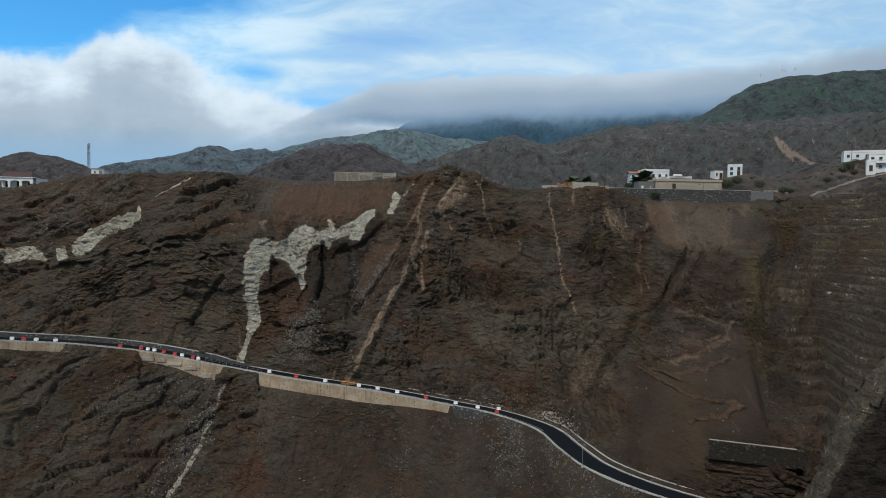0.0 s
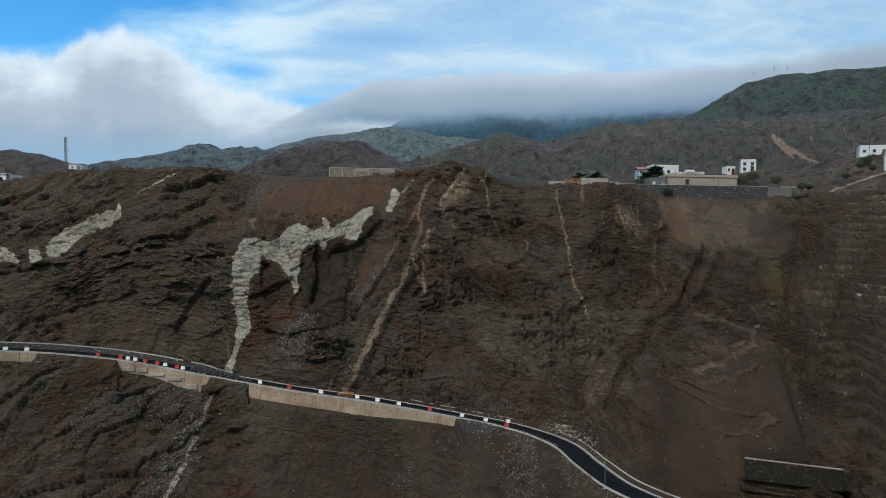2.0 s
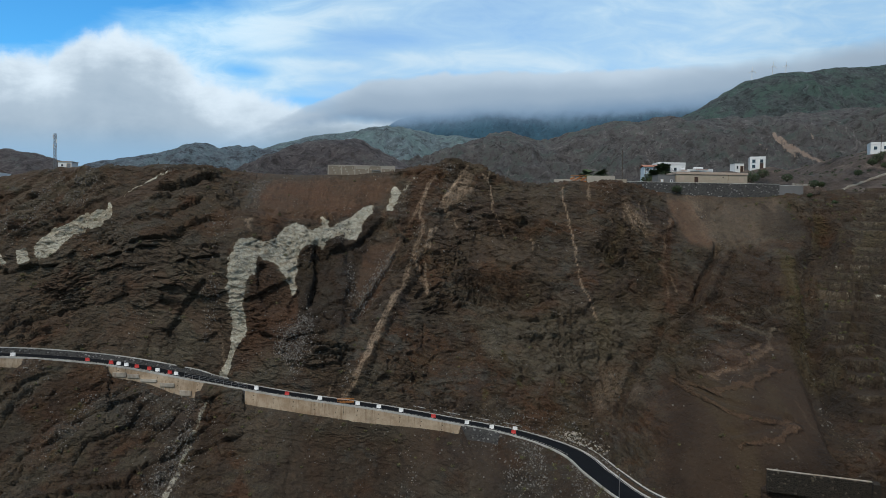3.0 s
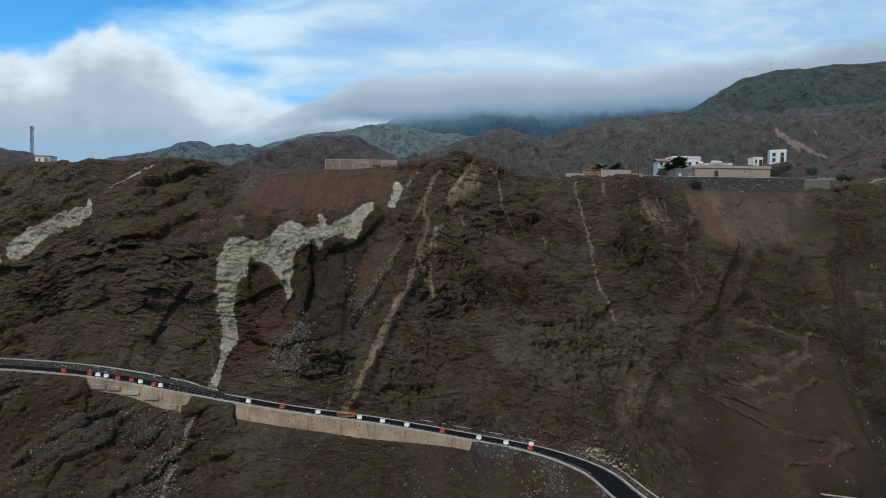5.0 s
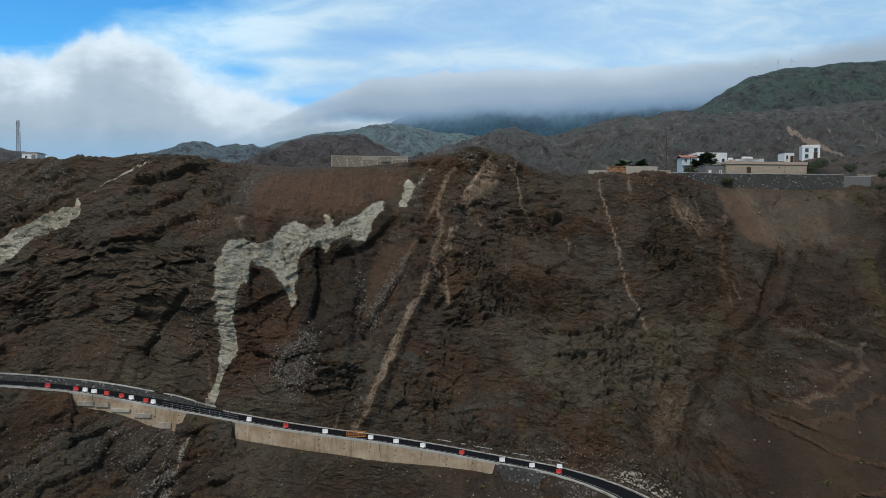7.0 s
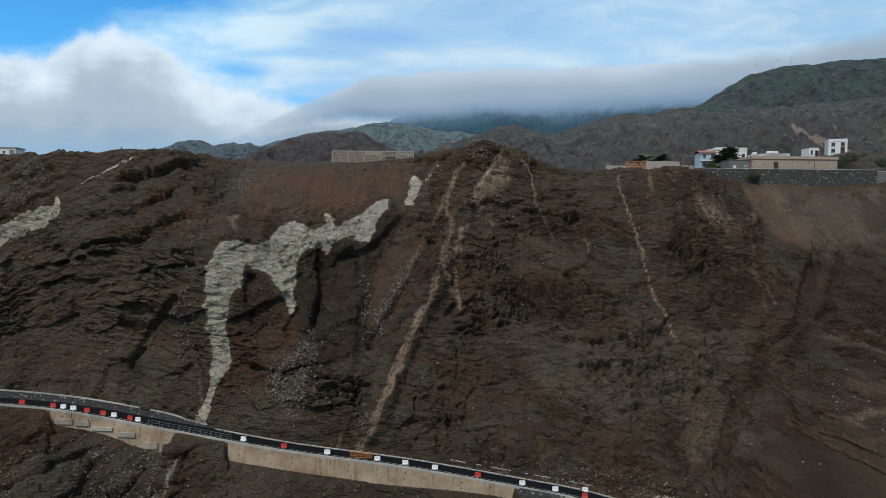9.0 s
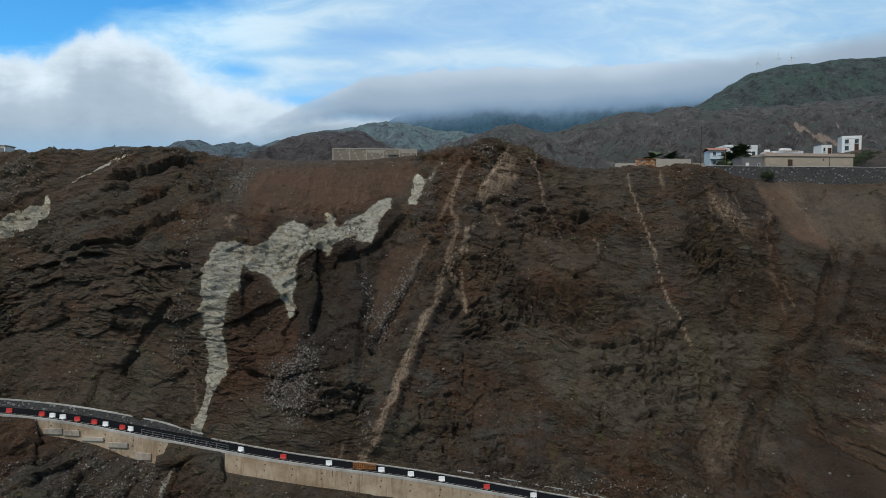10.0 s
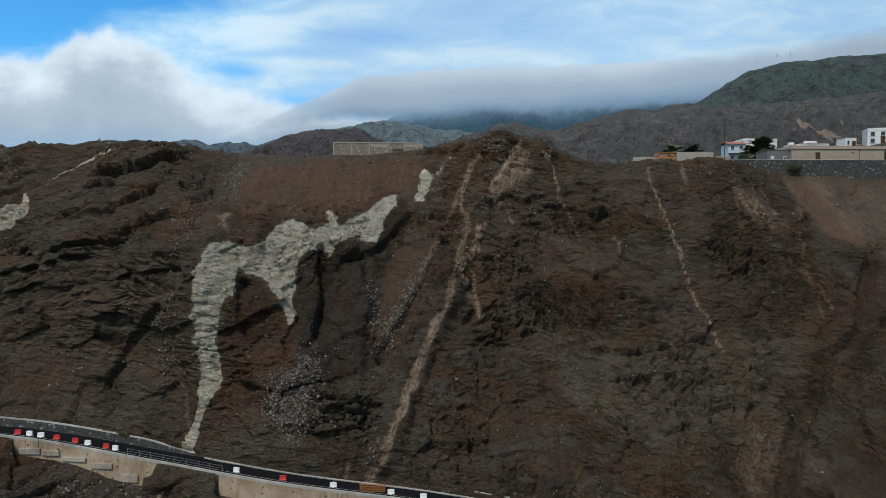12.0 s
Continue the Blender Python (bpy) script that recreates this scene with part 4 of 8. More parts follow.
MASKS["pale"] += 1.0 * area([(-102.4, -6.5), (-99.8, -5.4), (-98.3, -8.7), (-100.9, -9.3)], RX, RZ, 1.0)
MASKS["pale"] += 1.0 * stroke([(-46.4, -24.1), (-48, -27.3), (-49, -31.6), (-49.1, -33)], 0.95, 0.6, RX, RZ)
MASKS["pale"] += 0.8 * stroke([(-36.9, -12), (-35.9, -14.5)], 0.9, 0.7, RX, RZ)
MASKS["pale"] += 0.55 * stroke([(-79.2, 7.2), (-75.7, 10.2), (-73.5, 11.9), (-70.8, 13.5)], 0.2, 0.45, RX, RZ)
MASKS["ochre"] += 0.42 * area([(-1.5, 2.8), (-1.7, 7.2), (-0.7, 10.8), (2.3, 14.9), (4.6, 17.5), (6, 17.4), (7.2, 15.4), (7.1, 12.1), (4.4, 9.9),
                             (2.5, 8.3), (0.8, 5.8)], RX, RZ, 1.2)
MASKS["ochre"] += 0.95 * stroke([(-2.6, 1.4), (-4.3, -1.5), (-6.2, -5.8), (-9.4, -8.2), (-10.3, -10.8), (-11, -13.2), (-13.4, -16.6), (-14.9, -20.2),
                               (-16.8, -24.4), (-18, -27), (-19.7, -31), (-21, -33.6), (-22.4, -36.2)], 0.5, 0.7, RX, RZ)
MASKS["ochre"] += 0.6 * stroke([(-8.7, -5.9), (-6.9, -11.8), (-4.7, -15.3)], 0.4, 0.5, RX, RZ)
MASKS["ochre"] += 0.6 * stroke([(-24.8, -33), (-26.1, -35.8)], 0.3, 0.4, RX, RZ)
MASKS["ochre"] += 0.7 * stroke([(40.3, 12.6), (39.3, 9.2)], 0.3, 0.3, RX, RZ)
MASKS["ochre"] += 0.5 * stroke([(48.9, 7.8), (49.3, 4.1), (50.7, 0.7)], 0.3, 0.4, RX, RZ)
MASKS["ochre"] += 0.5 * stroke([(50.4, 6.9), (52.4, -0.3)], 0.3, 0.35, RX, RZ)
MASKS["ochre"] += 0.4 * stroke([(47, 3.2), (43.8, -2)], 0.5, 0.6, RX, RZ)
MASKS["red"] += 0.9 * stroke([(61.1, 4.3), (55.7, -5), (53.2, -11), (52.5, -15.5), (53.1, -17.6)], 0.7, 0.8, RX, RZ)
MASKS["red"] += 0.7 * stroke([(57.5, -7), (55.9, -11.1), (55.8, -15.3)], 0.4, 0.5, RX, RZ)
MASKS["red"] += 1.0 * area([(-46.7, 2.4), (-49, 7.8), (-48.3, 12.2), (-34.3, 14), (-16.9, 14.9), (-14.9, 13.1), (-18, 8.2), (-24.6, 4.3), (-29.6,
                           2.1), (-34.9, 1.8), (-38.6, 2), (-43.1, 0.1)], RX, RZ, 2.5)
MASKS["red"] += 0.8 * area([(62.8, 9.9), (69.7, 9.8), (70.4, 1.7), (68.9, -3), (63.8, -2.6), (62.3, 2.8)], RX, RZ, 1.5)
MASKS["red"] += 0.75 * area([(47.5, -30.5), (59.6, -23.3), (69.1, -22.4), (73.3, -23.3), (67.7, -30), (59.9, -34.3), (52.4, -42.2), (46.8, -44.8),
                           (39.2, -42.4), (35.4, -39.9)], RX, RZ, 6)
MASKS["red"] += 0.6 * area([(-48, -26.5), (-42.7, -22), (-34.9, -18), (-32.6, -23.8), (-37.7, -28.1), (-44.5, -32.4)], RX, RZ, 3)
MASKS["grey"] += 0.55 * area([(7.1, -18.8), (28.9, -18.4), (49, -17.9), (46.7, -26), (40.9, -32), (29.8, -30.9), (18.2, -32.4), (9, -27)], RX, RZ, 8)
MASKS["grey"] += 0.7 * area([(-45.2, -33.4), (-43.5, -29.2), (-35.7, -25.9), (-33.5, -30.9), (-38, -34.3)], RX, RZ, 3)
MASKS["grey"] += 0.5 * area([(69.7, 9.8), (101.1, 10.2), (89.7, -0.7), (66.6, -3.6)], RX, RZ, 8)
MASKS["scree"] += 1.0 * area([(-15.5, -4.7), (-13, -7.2), (-16.2, -14), (-20.3, -20.4), (-22.8, -18.1), (-19.9, -11.9)], RX, RZ, 3)
MASKS["scree"] += 1.0 * area([(-13.8, 7.5), (-11.8, 11.8), (-9, 14.3), (-11.1, 8.1), (-13.2, 3.8)], RX, RZ, 3)
MASKS["scree"] += 1.0 * area([(-38.3, -21.8), (-30.1, -18.9), (-28.2, -25.9), (-33.5, -32.1), (-36.6, -27.7)], RX, RZ, 3)
MASKS["scree"] += 1.0 * area([(-53.9, 11.5), (-48.3, 12.7), (-48.6, 7.8), (-47.7, 3.7), (-50.9, 7.8)], RX, RZ, 3)
MASKS["pale"] += 0.26 * area([(-13.8, 7.5), (-11.8, 11.8), (-9, 14.3), (-11.1, 8.1), (-13.2, 3.8)], RX, RZ, 3)
MASKS["pale"] += 0.22 * area([(-53.9, 11.5), (-48.3, 12.7), (-48.6, 7.8), (-47.7, 3.7), (-50.9, 7.8)], RX, RZ, 3)
MASKS["moss"] += 0.4 * stroke([(85.3, -7.5), (81.2, -14.1), (77.2, -21.3), (72.2, -27.8)], 2.5, 3.5, RX, RZ)
MASKS["ochre"] += 0.3 * area([(35.8, -30.9), (40.2, -28.3), (40.9, -32), (35.4, -36.5), (31.5, -37.1)], RX, RZ, 3)
MASKS["ochre"] += 0.06 * area([(62, 10.5), (70, 10.5), (76, 4), (71, -4), (65, -3), (62, 3)], RX, RZ, 2.0)
MASKS["ochre"] += 0.16 * area([(69, 11), (101, 11), (96, 3), (86, -2), (70, -5)], RX, RZ, 6.0)
MASKS["red"] += 0.75 * area(WEDGE, RX, RZ, 1.5)
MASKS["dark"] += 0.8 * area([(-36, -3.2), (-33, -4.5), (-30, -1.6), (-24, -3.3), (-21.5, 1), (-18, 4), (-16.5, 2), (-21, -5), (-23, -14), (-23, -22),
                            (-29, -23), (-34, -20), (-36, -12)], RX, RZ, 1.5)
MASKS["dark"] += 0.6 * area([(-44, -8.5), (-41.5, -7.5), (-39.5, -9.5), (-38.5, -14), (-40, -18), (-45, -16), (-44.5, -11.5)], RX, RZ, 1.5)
MASKS["dark"] += 0.6 * smooth(layered(FX / 6, FX * 0, FZ / 6, 4, 0.6, 371) * 3 - 0.9)
MASKS["ochre"] *= 0.55 + 0.45 * smooth(0.5 + 1.6 * streaky)
MASKS["red"] *= 0.7 + 0.3 * smooth(0.5 + patchy)
MASKS["red"] += 0.55 * smooth(patchy * 3 - 0.7) * (FX < -20) + 0.35 * smooth(patchy * 3 - 0.9) * (FX >= -20)
MASKS["grey"] += 0.45 * smooth(layered(FX / 15, FX * 0, FZ / 9, 4, 0.55, 341) * 3 - 0.5)
MASKS["moss"] += 0.16 * smooth(layered(FX / 10, FX * 0, FZ / 10, 4, 0.6, 351) * 3 - 0.9)
MASKS["pale"] += 0.9 * stroke([(-42.2, -4.4), (-37.5, -3.5), (-32.7, -2.5), (-27.4, 0), (-23, 3.6)], 1.2, 1.2, RX, RZ, 1.2)
MASKS["pale"] += 0.34 * stroke([(-9.2, 15.8), (-12.7, 11.3), (-15.3, 6.9), (-17.3, 5.2)], 0.9, 0.9, RX, RZ, 1.5)
MASKS["moss"] += 0.3 * stroke([(45.1, 3.1), (45.5, 0.4), (43.3, -3.4), (40.8, -6.7)], 0.8, 1.3, RX, RZ, 1.2)
MASKS["moss"] += 0.25 * stroke([(40.8, -6.7), (38.5, -15), (36, -26)], 1.3, 2.2, RX, RZ, 1.5)
for line in ([(48.4, 6.5), (49.4, 0.6)], [(48.9, 5.5), (51.2, -0.6)], [(53.4, 9), (52.3, 6)], [(44.1, 6.5), (43.7, 3.6)], [(47.6, 6), (47.2, 1.5)]):
    MASKS["ochre"] += 0.55 * stroke(line, 0.25, 0.2, RX, RZ)
MASKS["ochre"] += 0.45 * stroke([(-3.6, 15.7), (-9.6, 3.5), (-13, -3.8), (-15.5, -9.6)], 0.5, 0.5, RX, RZ, 1.2)
MASKS["ochre"] += 0.6 * stroke([(-5.7, 11.5), (-7.6, 4.6), (-6.6, 0.3), (-9, -7)], 0.4, 0.5, RX, RZ, 1.0)
SX, SZ = RX + 1.6 * layered(FX / 6, FX * 0, FZ / 6, 3, 0.55, 381), RZ + 1.6 * layered(FX / 6, FX * 0 + 9, FZ / 6, 3, 0.55, 391)
MASKS["soft"] += area([(-54, 16), (-12, 16), (-18.2, 7.3), (-21.8, 7.4), (-25, 5.9), (-28.7, 2.2), (-34.4, 2.3), (-39.2, 3.1), (-44.5, 2.8), (-48.5, 5.3)], SX, SZ, 1.5)
MASKS["soft"] += 0.7 * area([(-24.3, -7.7), (-16.1, 0.2), (-13.5, -1.9), (-15, -7.8), (-17.8, -15.1), (-21.4, -16.9)], SX, SZ, 1.0)
MASKS["soft"] += 0.55 * area([(72, 12), (98, 13), (92, 5), (85, -1), (76, -5), (70, 3)], SX, SZ, 4.0)
MASKS["soft"] += area([(62.4, 12), (73, 12), (72, 3), (71, -5.7), (66, -2.5), (61, 1)], SX, SZ, 2.0)
MASKS["dark"] += 0.18 * area([(47.5, -30.5), (59.6, -23.3), (69.1, -22.4), (80, -18), (84, -26), (67.7, -36), (59.9, -40), (46.8, -46), (39.2, -42.4)], SX, SZ, 4)
west = smooth((-46 - FX) / 5) * smooth(layered(FX / 9, FX * 0, BED / 3.5, 4, 0.55, 471) * 3 - 0.1)
MASKS["soft"] += 0.6 * west
MASKS["dark"] *= np.where(FX < -45, 0.4, 1.0)
MASKS["grey"] += 0.3 * smooth((-45 - FX) / 6)
MASKS["red"] += 0.3 * west
MASKS["soft"] += 0.8 * area([(-2, 6), (-1, 11), (4, 17.5), (7, 16), (6.5, 11), (2, 8)], SX, SZ, 1.5)
MASKS["soft"] += 0.35 * area([(47.5, -30.5), (59.6, -23.3), (69.1, -22.4), (73.3, -23.3), (67.7, -30), (59.9, -34.3), (52.4, -42.2), (46.8, -44.8), (39.2, -42.4)], SX, SZ, 3)
MASKS["scree"] += 0.7 * smooth(layered(FX / 9, FX * 0, FZ / 16, 4, 0.55, 361) * 3 - 0.8)
MASKS["pale"] += 0.3 * stroke([(9.9, 15.6), (11.4, 12.9), (12.3, 9.6), (12.2, 5.6), (13.8, 2.2), (15.2, -1.2), (15.9, -3.4), (15.8, -6.1), (16.8, -8.5)], 0.18, 0.14, RX, RZ)
MASKS["ochre"] += 0.9 * stroke([(9.9, 15.6), (11.4, 12.9), (12.3, 9.6), (12.2, 5.6), (13.8, 2.2), (15.2, -1.2)], 0.25, 0.2, RX, RZ)
MASKS["ochre"] += 0.9 * stroke([(9.1, 16.0), (10.7, 14.1)], 0.25, 0.2, RX, RZ)
MASKS["ochre"] += 0.9 * stroke([(11.9, 16.8), (10.4, 14.1)], 0.25, 0.2, RX, RZ)
MASKS["ochre"] += 0.9 * stroke([(32.8, 13.3), (32.2, 9.0), (32.9, 5.8), (32.6, 1.8), (33.3, -1.9), (32.5, -5.3), (33.3, -8.6), (32.8, -11.8), (33.9, -14.8), (35.7, -20.7)], 0.26, 0.16, RX, RZ)
MASKS["ochre"] += 0.5 * stroke([(40.5, 13.9), (38.9, 9.8)], 0.2, 0.2, RX, RZ)
MASKS["ochre"] += 0.5 * stroke([(22.0, -1.5), (22.0, -4.7)], 0.2, 0.2, RX, RZ)
MASKS["ochre"] += 0.5 * stroke([(1.7, 3.3), (2.6, 1.0)], 0.2, 0.2, RX, RZ)
MASKS["ochre"] += 0.5 * stroke([(48.4, 7.3), (50.6, 4.9), (51.9, -1.1)], 0.2, 0.2, RX, RZ)
MASKS["ochre"] += 0.5 * stroke([(50.1, 6.5), (51.0, 2.6)], 0.2, 0.2, RX, RZ)
MASKS["ochre"] += 0.5 * stroke([(54.9, 8.8), (52.7, 2.6)], 0.2, 0.2, RX, RZ)
MASKS["ochre"] += 0.5 * stroke([(54.5, -9.7), (55.4, -13.9)], 0.2, 0.2, RX, RZ)
MASKS["ochre"] += 0.6 * stroke([(5.5, 18.3), (1.8, 13.5), (-1.1, 8.7), (-2.2, 5.8)], 0.4, 0.4, RX, RZ)
MASKS["ochre"] += 0.6 * stroke([(-4.0, 0.2), (-6.0, -4.0), (-8.6, -6.7), (-9.8, -9.6)], 0.4, 0.4, RX, RZ)
MASKS["ochre"] += 0.6 * stroke([(-6.1, -8.1), (-5.3, -12.6), (-4.8, -15.0)], 0.4, 0.4, RX, RZ)
MASKS["moss"] += 0.25 * stroke([(48.6, 4.5), (44.9, 1.1), (43.6, -1.8)], 0.7, 0.5, RX, RZ)
MASKS["red"] += 0.8 * stroke([(60.7, 4.3), (55.6, -2.4), (53.5, -8.4), (53.6, -11.5), (52.7, -15.1), (51.8, -18.0)], 0.5, 0.4, RX, RZ)
MASKS["red"] += 0.8 * stroke([(-5.7, 12.5), (-8.0, 7.1), (-9.7, 2.4)], 0.5, 0.4, RX, RZ)
MASKS["ochre"] += 0.4 * stroke([(60.7, 4.3), (55.6, -2.4), (53.5, -8.4), (53.6, -11.5), (52.7, -15.1)], 0.35, 0.25, RX, RZ)
MASKS["pale"] += 0.3 * stroke([(10.2, -24.5), (10.2, -27.1), (10.2, -29.0)], 0.18, 0.25, RX, RZ)
MASKS["pale"] += 0.3 * stroke([(9.8, -30.9), (9.7, -33.1), (9.6, -34.5)], 0.18, 0.25, RX, RZ)
MASKS["pale"] += 0.24 * stroke([(5.7, -29.4), (8.0, -31.2)], 0.5, 0.4, RX, RZ)
MASKS["pale"] += 0.24 * stroke([(-5.0, -28.0), (-3.3, -30.0)], 0.5, 0.4, RX, RZ)
MASKS["moss"] += 0.8 * stroke([(15.2, -32.1), (15.5, -33.3)], 0.5, 0.5, RX, RZ)
MASKS["moss"] += 0.8 * stroke([(25.1, -32.2), (25.4, -32.8)], 0.5, 0.5, RX, RZ)
MASKS["moss"] += 0.8 * stroke([(12.5, -27.7), (12.8, -28.6)], 0.5, 0.5, RX, RZ)
MASKS["moss"] += 0.8 * stroke([(8.1, -34.9), (7.8, -35.9)], 0.5, 0.5, RX, RZ)
MASKS["ochre"] += 0.4 * stroke([(-49.1, -31.2), (-50.1, -27.8), (-51.0, -25.8)], 0.2, 0.2, RX, RZ)
MASKS["pale"] += 0.32 * stroke([(-16.4, -9.8), (-19.4, -15.0), (-21.1, -18.9), (-21.6, -19.9)], 0.3, 0.5, RX, RZ)
MASKS["scree"] += 1 * stroke([(-14.4, -6.6), (-18.2, -12.7), (-21.6, -19.9)], 1.0, 1.0, RX, RZ)
MASKS["scree"] += 1 * stroke([(-23.9, -8.9), (-22.7, -15.9)], 1.0, 1.0, RX, RZ)
MASKS["moss"] += 0.5 * stroke([(101.9, 5.2), (102.4, 1.9), (97.1, -2.1)], 1.2, 1.2, RX, RZ)
MASKS["moss"] += 0.4 * stroke([(85.6, -4.6), (83.8, -8.7), (81.9, -13.9), (80.7, -18.1), (79.6, -21.0)], 1.5, 1.6, RX, RZ)
MASKS["ochre"] += 0.45 * stroke([(83.5, -9.7), (80.6, -15.0), (82.9, -17.2), (80.0, -20.9)], 0.5, 0.7, RX, RZ)
MASKS["grey"] += 0.9 * stroke([(74.1, -2.5), (83.8, -0.8), (90.3, 1.0), (95.3, 1.4)], 0.3, 0.3, RX, RZ)
MASKS["grey"] += 0.9 * stroke([(83.2, -4.1), (87.7, -3.3), (89.6, -4.8)], 0.3, 0.3, RX, RZ)
MASKS["pale"] += 0.14 * stroke([(83.2, -4.1), (87.7, -3.3), (89.6, -4.8)], 0.35, 0.35, RX, RZ)
MASKS["scree"] += 1 * stroke([(77.4, -23.6), (74.8, -26.2), (73.6, -28.7), (71.1, -32.9), (68.5, -34.6)], 1.3, 1.3, RX, RZ)
MASKS["grey"] += 0.8 * stroke([(77.4, -23.6), (74.8, -26.2), (73.6, -28.7), (72.7, -31.0)], 1.2, 1.2, RX, RZ)
MASKS["ochre"] += 0.5 * stroke([(63.0, -30.4), (62.6, -32.9), (63.9, -35.1)], 0.16, 0.16, RX, RZ)
MASKS["ochre"] += 0.5 * stroke([(56.1, -34.6), (56.0, -36.6)], 0.16, 0.16, RX, RZ)
# triangular recess: its shade is put into the colour
MASKS["dark"] += 0.6 * area([(-64.5, -26.9), (-63.2, -22.6), (-61.3, -22.3), (-59.5, -26.2), (-63.5, -29.0)], SX, SZ, 1.5)
MASKS["soft"] += 0.7 * area([(-69.4, -27.5), (-68.7, -21.2), (-65.1, -20.6), (-61.5, -18.7), (-63.3, -23.2), (-64.7, -27.9)], SX, SZ, 2.0)
MASKS["soft"] += 0.6 * area([(-82.9, -9.2), (-76.3, -6.7), (-66.8, -5.4), (-55.1, -3.5), (-51.1, -7.5), (-54.2, -14.5), (-62.9, -17.2), (-76.1, -17.6), (-82.1, -17.6)], SX, SZ, 2.5)
MASKS["ochre"] += 0.7 * area([(-47.8, 2.3), (-46.4, 2.8), (-45.7, -0.6), (-46.5, -0.3)], SX, SZ, 0.8)
MASKS["red"] += 0.5 * area([(-57.2, 2.5), (-54.4, 4.5), (-51.0, 1.3), (-52.0, -1.2)], SX, SZ, 1.5)
MASKS["red"] += 0.5 * area([(-65.7, 6.5), (-61.3, 7.8), (-60.2, 6.9), (-63.8, 5.1)], SX, SZ, 1.5)
MASKS["red"] += 0.7 * area([(-44.9, -8.8), (-43.2, -7.5), (-40.7, -7.9), (-38.3, -11.9), (-35.5, -13.8), (-33.5, -19.2), (-34.8, -21.9), (-45.8, -22.0), (-44.9, -14.4)], SX, SZ, 1.2)
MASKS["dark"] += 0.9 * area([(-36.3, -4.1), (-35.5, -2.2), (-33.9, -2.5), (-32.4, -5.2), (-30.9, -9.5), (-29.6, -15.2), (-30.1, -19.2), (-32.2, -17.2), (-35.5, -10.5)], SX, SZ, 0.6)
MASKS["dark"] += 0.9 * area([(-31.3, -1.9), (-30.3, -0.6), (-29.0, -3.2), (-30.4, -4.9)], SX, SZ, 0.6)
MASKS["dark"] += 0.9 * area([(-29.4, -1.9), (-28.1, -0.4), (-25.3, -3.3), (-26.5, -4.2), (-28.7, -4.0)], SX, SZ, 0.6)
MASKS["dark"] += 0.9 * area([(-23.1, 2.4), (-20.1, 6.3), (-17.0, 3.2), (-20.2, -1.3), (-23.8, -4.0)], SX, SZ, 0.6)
MASKS["grey"] += 0.9 * area([(-44.5, -32.9), (-42.2, -27.8), (-38.9, -25.6), (-37.3, -29.0), (-37.5, -32.4), (-40.4, -33.4)], SX, SZ, 1.0)
MASKS["scree"] += 1 * area([(-37.6, -26.6), (-34.8, -22.0), (-32.2, -17.7), (-30.4, -20.5), (-32.0, -27.0), (-35.2, -28.5)], SX, SZ, 1.5)
MASKS["grey"] += 0.75 * area([(4.2, -20.5), (15.1, -21.2), (33.5, -21.4), (50.1, -16.2), (47.8, -21.8), (38.9, -28.7), (28.6, -30.8), (20.2, -31.6), (13.7, -29.7), (8.8, -29.7), (7.6, -24.5)], SX, SZ, 4)
MASKS["soft"] += 0.45 * area([(15.1, -21.2), (33.5, -21.4), (50.1, -16.2), (47.8, -21.8), (38.9, -28.7), (28.6, -30.8), (20.2, -31.6), (13.7, -29.7)], SX, SZ, 3)
MASKS["soft"] += 0.6 * area([(-6.7, 3.2), (7.7, 2.5), (19.8, -1.9), (22.0, -8.7), (10.1, -8.3), (-0.9, -10.2), (-5.0, -7.4)], SX, SZ, 2)
MASKS["soft"] += 0.6 * area([(31.7, 14.3), (31.2, 3.4), (20.4, 4.1), (14.8, 9.7)], SX, SZ, 2)
MASKS["soft"] += 0.6 * area([(28.6, -13.7), (33.9, -14.8), (35.7, -20.7), (26.3, -21.8), (22.1, -18.4)], SX, SZ, 2)
MASKS["ochre"] += 0.22 * area([(32.4, -30.9), (36.0, -29.4), (38.1, -30.1), (36.1, -34.2), (33.0, -37.0), (30.3, -37.0)], SX, SZ, 2)
MASKS["red"] += 0.6 * area([(19.7, -32.3), (22.6, -31.7), (22.5, -35.0), (19.4, -35.2)], SX, SZ, 1.5)
MASKS["red"] += 0.6 * area([(11.7, -35.8), (15.3, -32.9), (19.4, -31.9), (16.9, -34.0), (13.0, -37.5)], SX, SZ, 1.5)
MASKS["red"] += 0.6 * area([(-11.8, -32.7), (-8.5, -34.0), (-7.5, -36.5)], SX, SZ, 1.5)
MASKS["red"] += 0.6 * area([(16.9, -19.0), (25.0, -16.5), (27.2, -18.3), (23.9, -19.5), (17.9, -20.2)], SX, SZ, 1.5)
MASKS["scree"] += 1 * area([(26.9, -32.6), (29.8, -31.3), (29.4, -34.1), (26.9, -35.0)], SX, SZ, 1.0)
MASKS["red"] += 0.55 * area([(38.3, -41.2), (47.4, -31.8), (57.2, -22.8), (63.1, -22.4), (54.7, -27.0), (66.3, -26.1), (70.6, -28.6), (66.3, -35.1), (60.2, -35.4), (51.2, -38.0), (48.9, -41.5), (40.8, -44.8)], SX, SZ, 2)
MASKS["soft"] += 0.6 * area([(38.3, -41.2), (47.4, -31.8), (50.9, -28.5), (66.3, -26.1), (70.6, -28.6), (66.3, -35.1), (60.2, -35.4), (51.2, -38.0), (48.9, -41.5), (40.8, -44.8)], SX, SZ, 2.5)
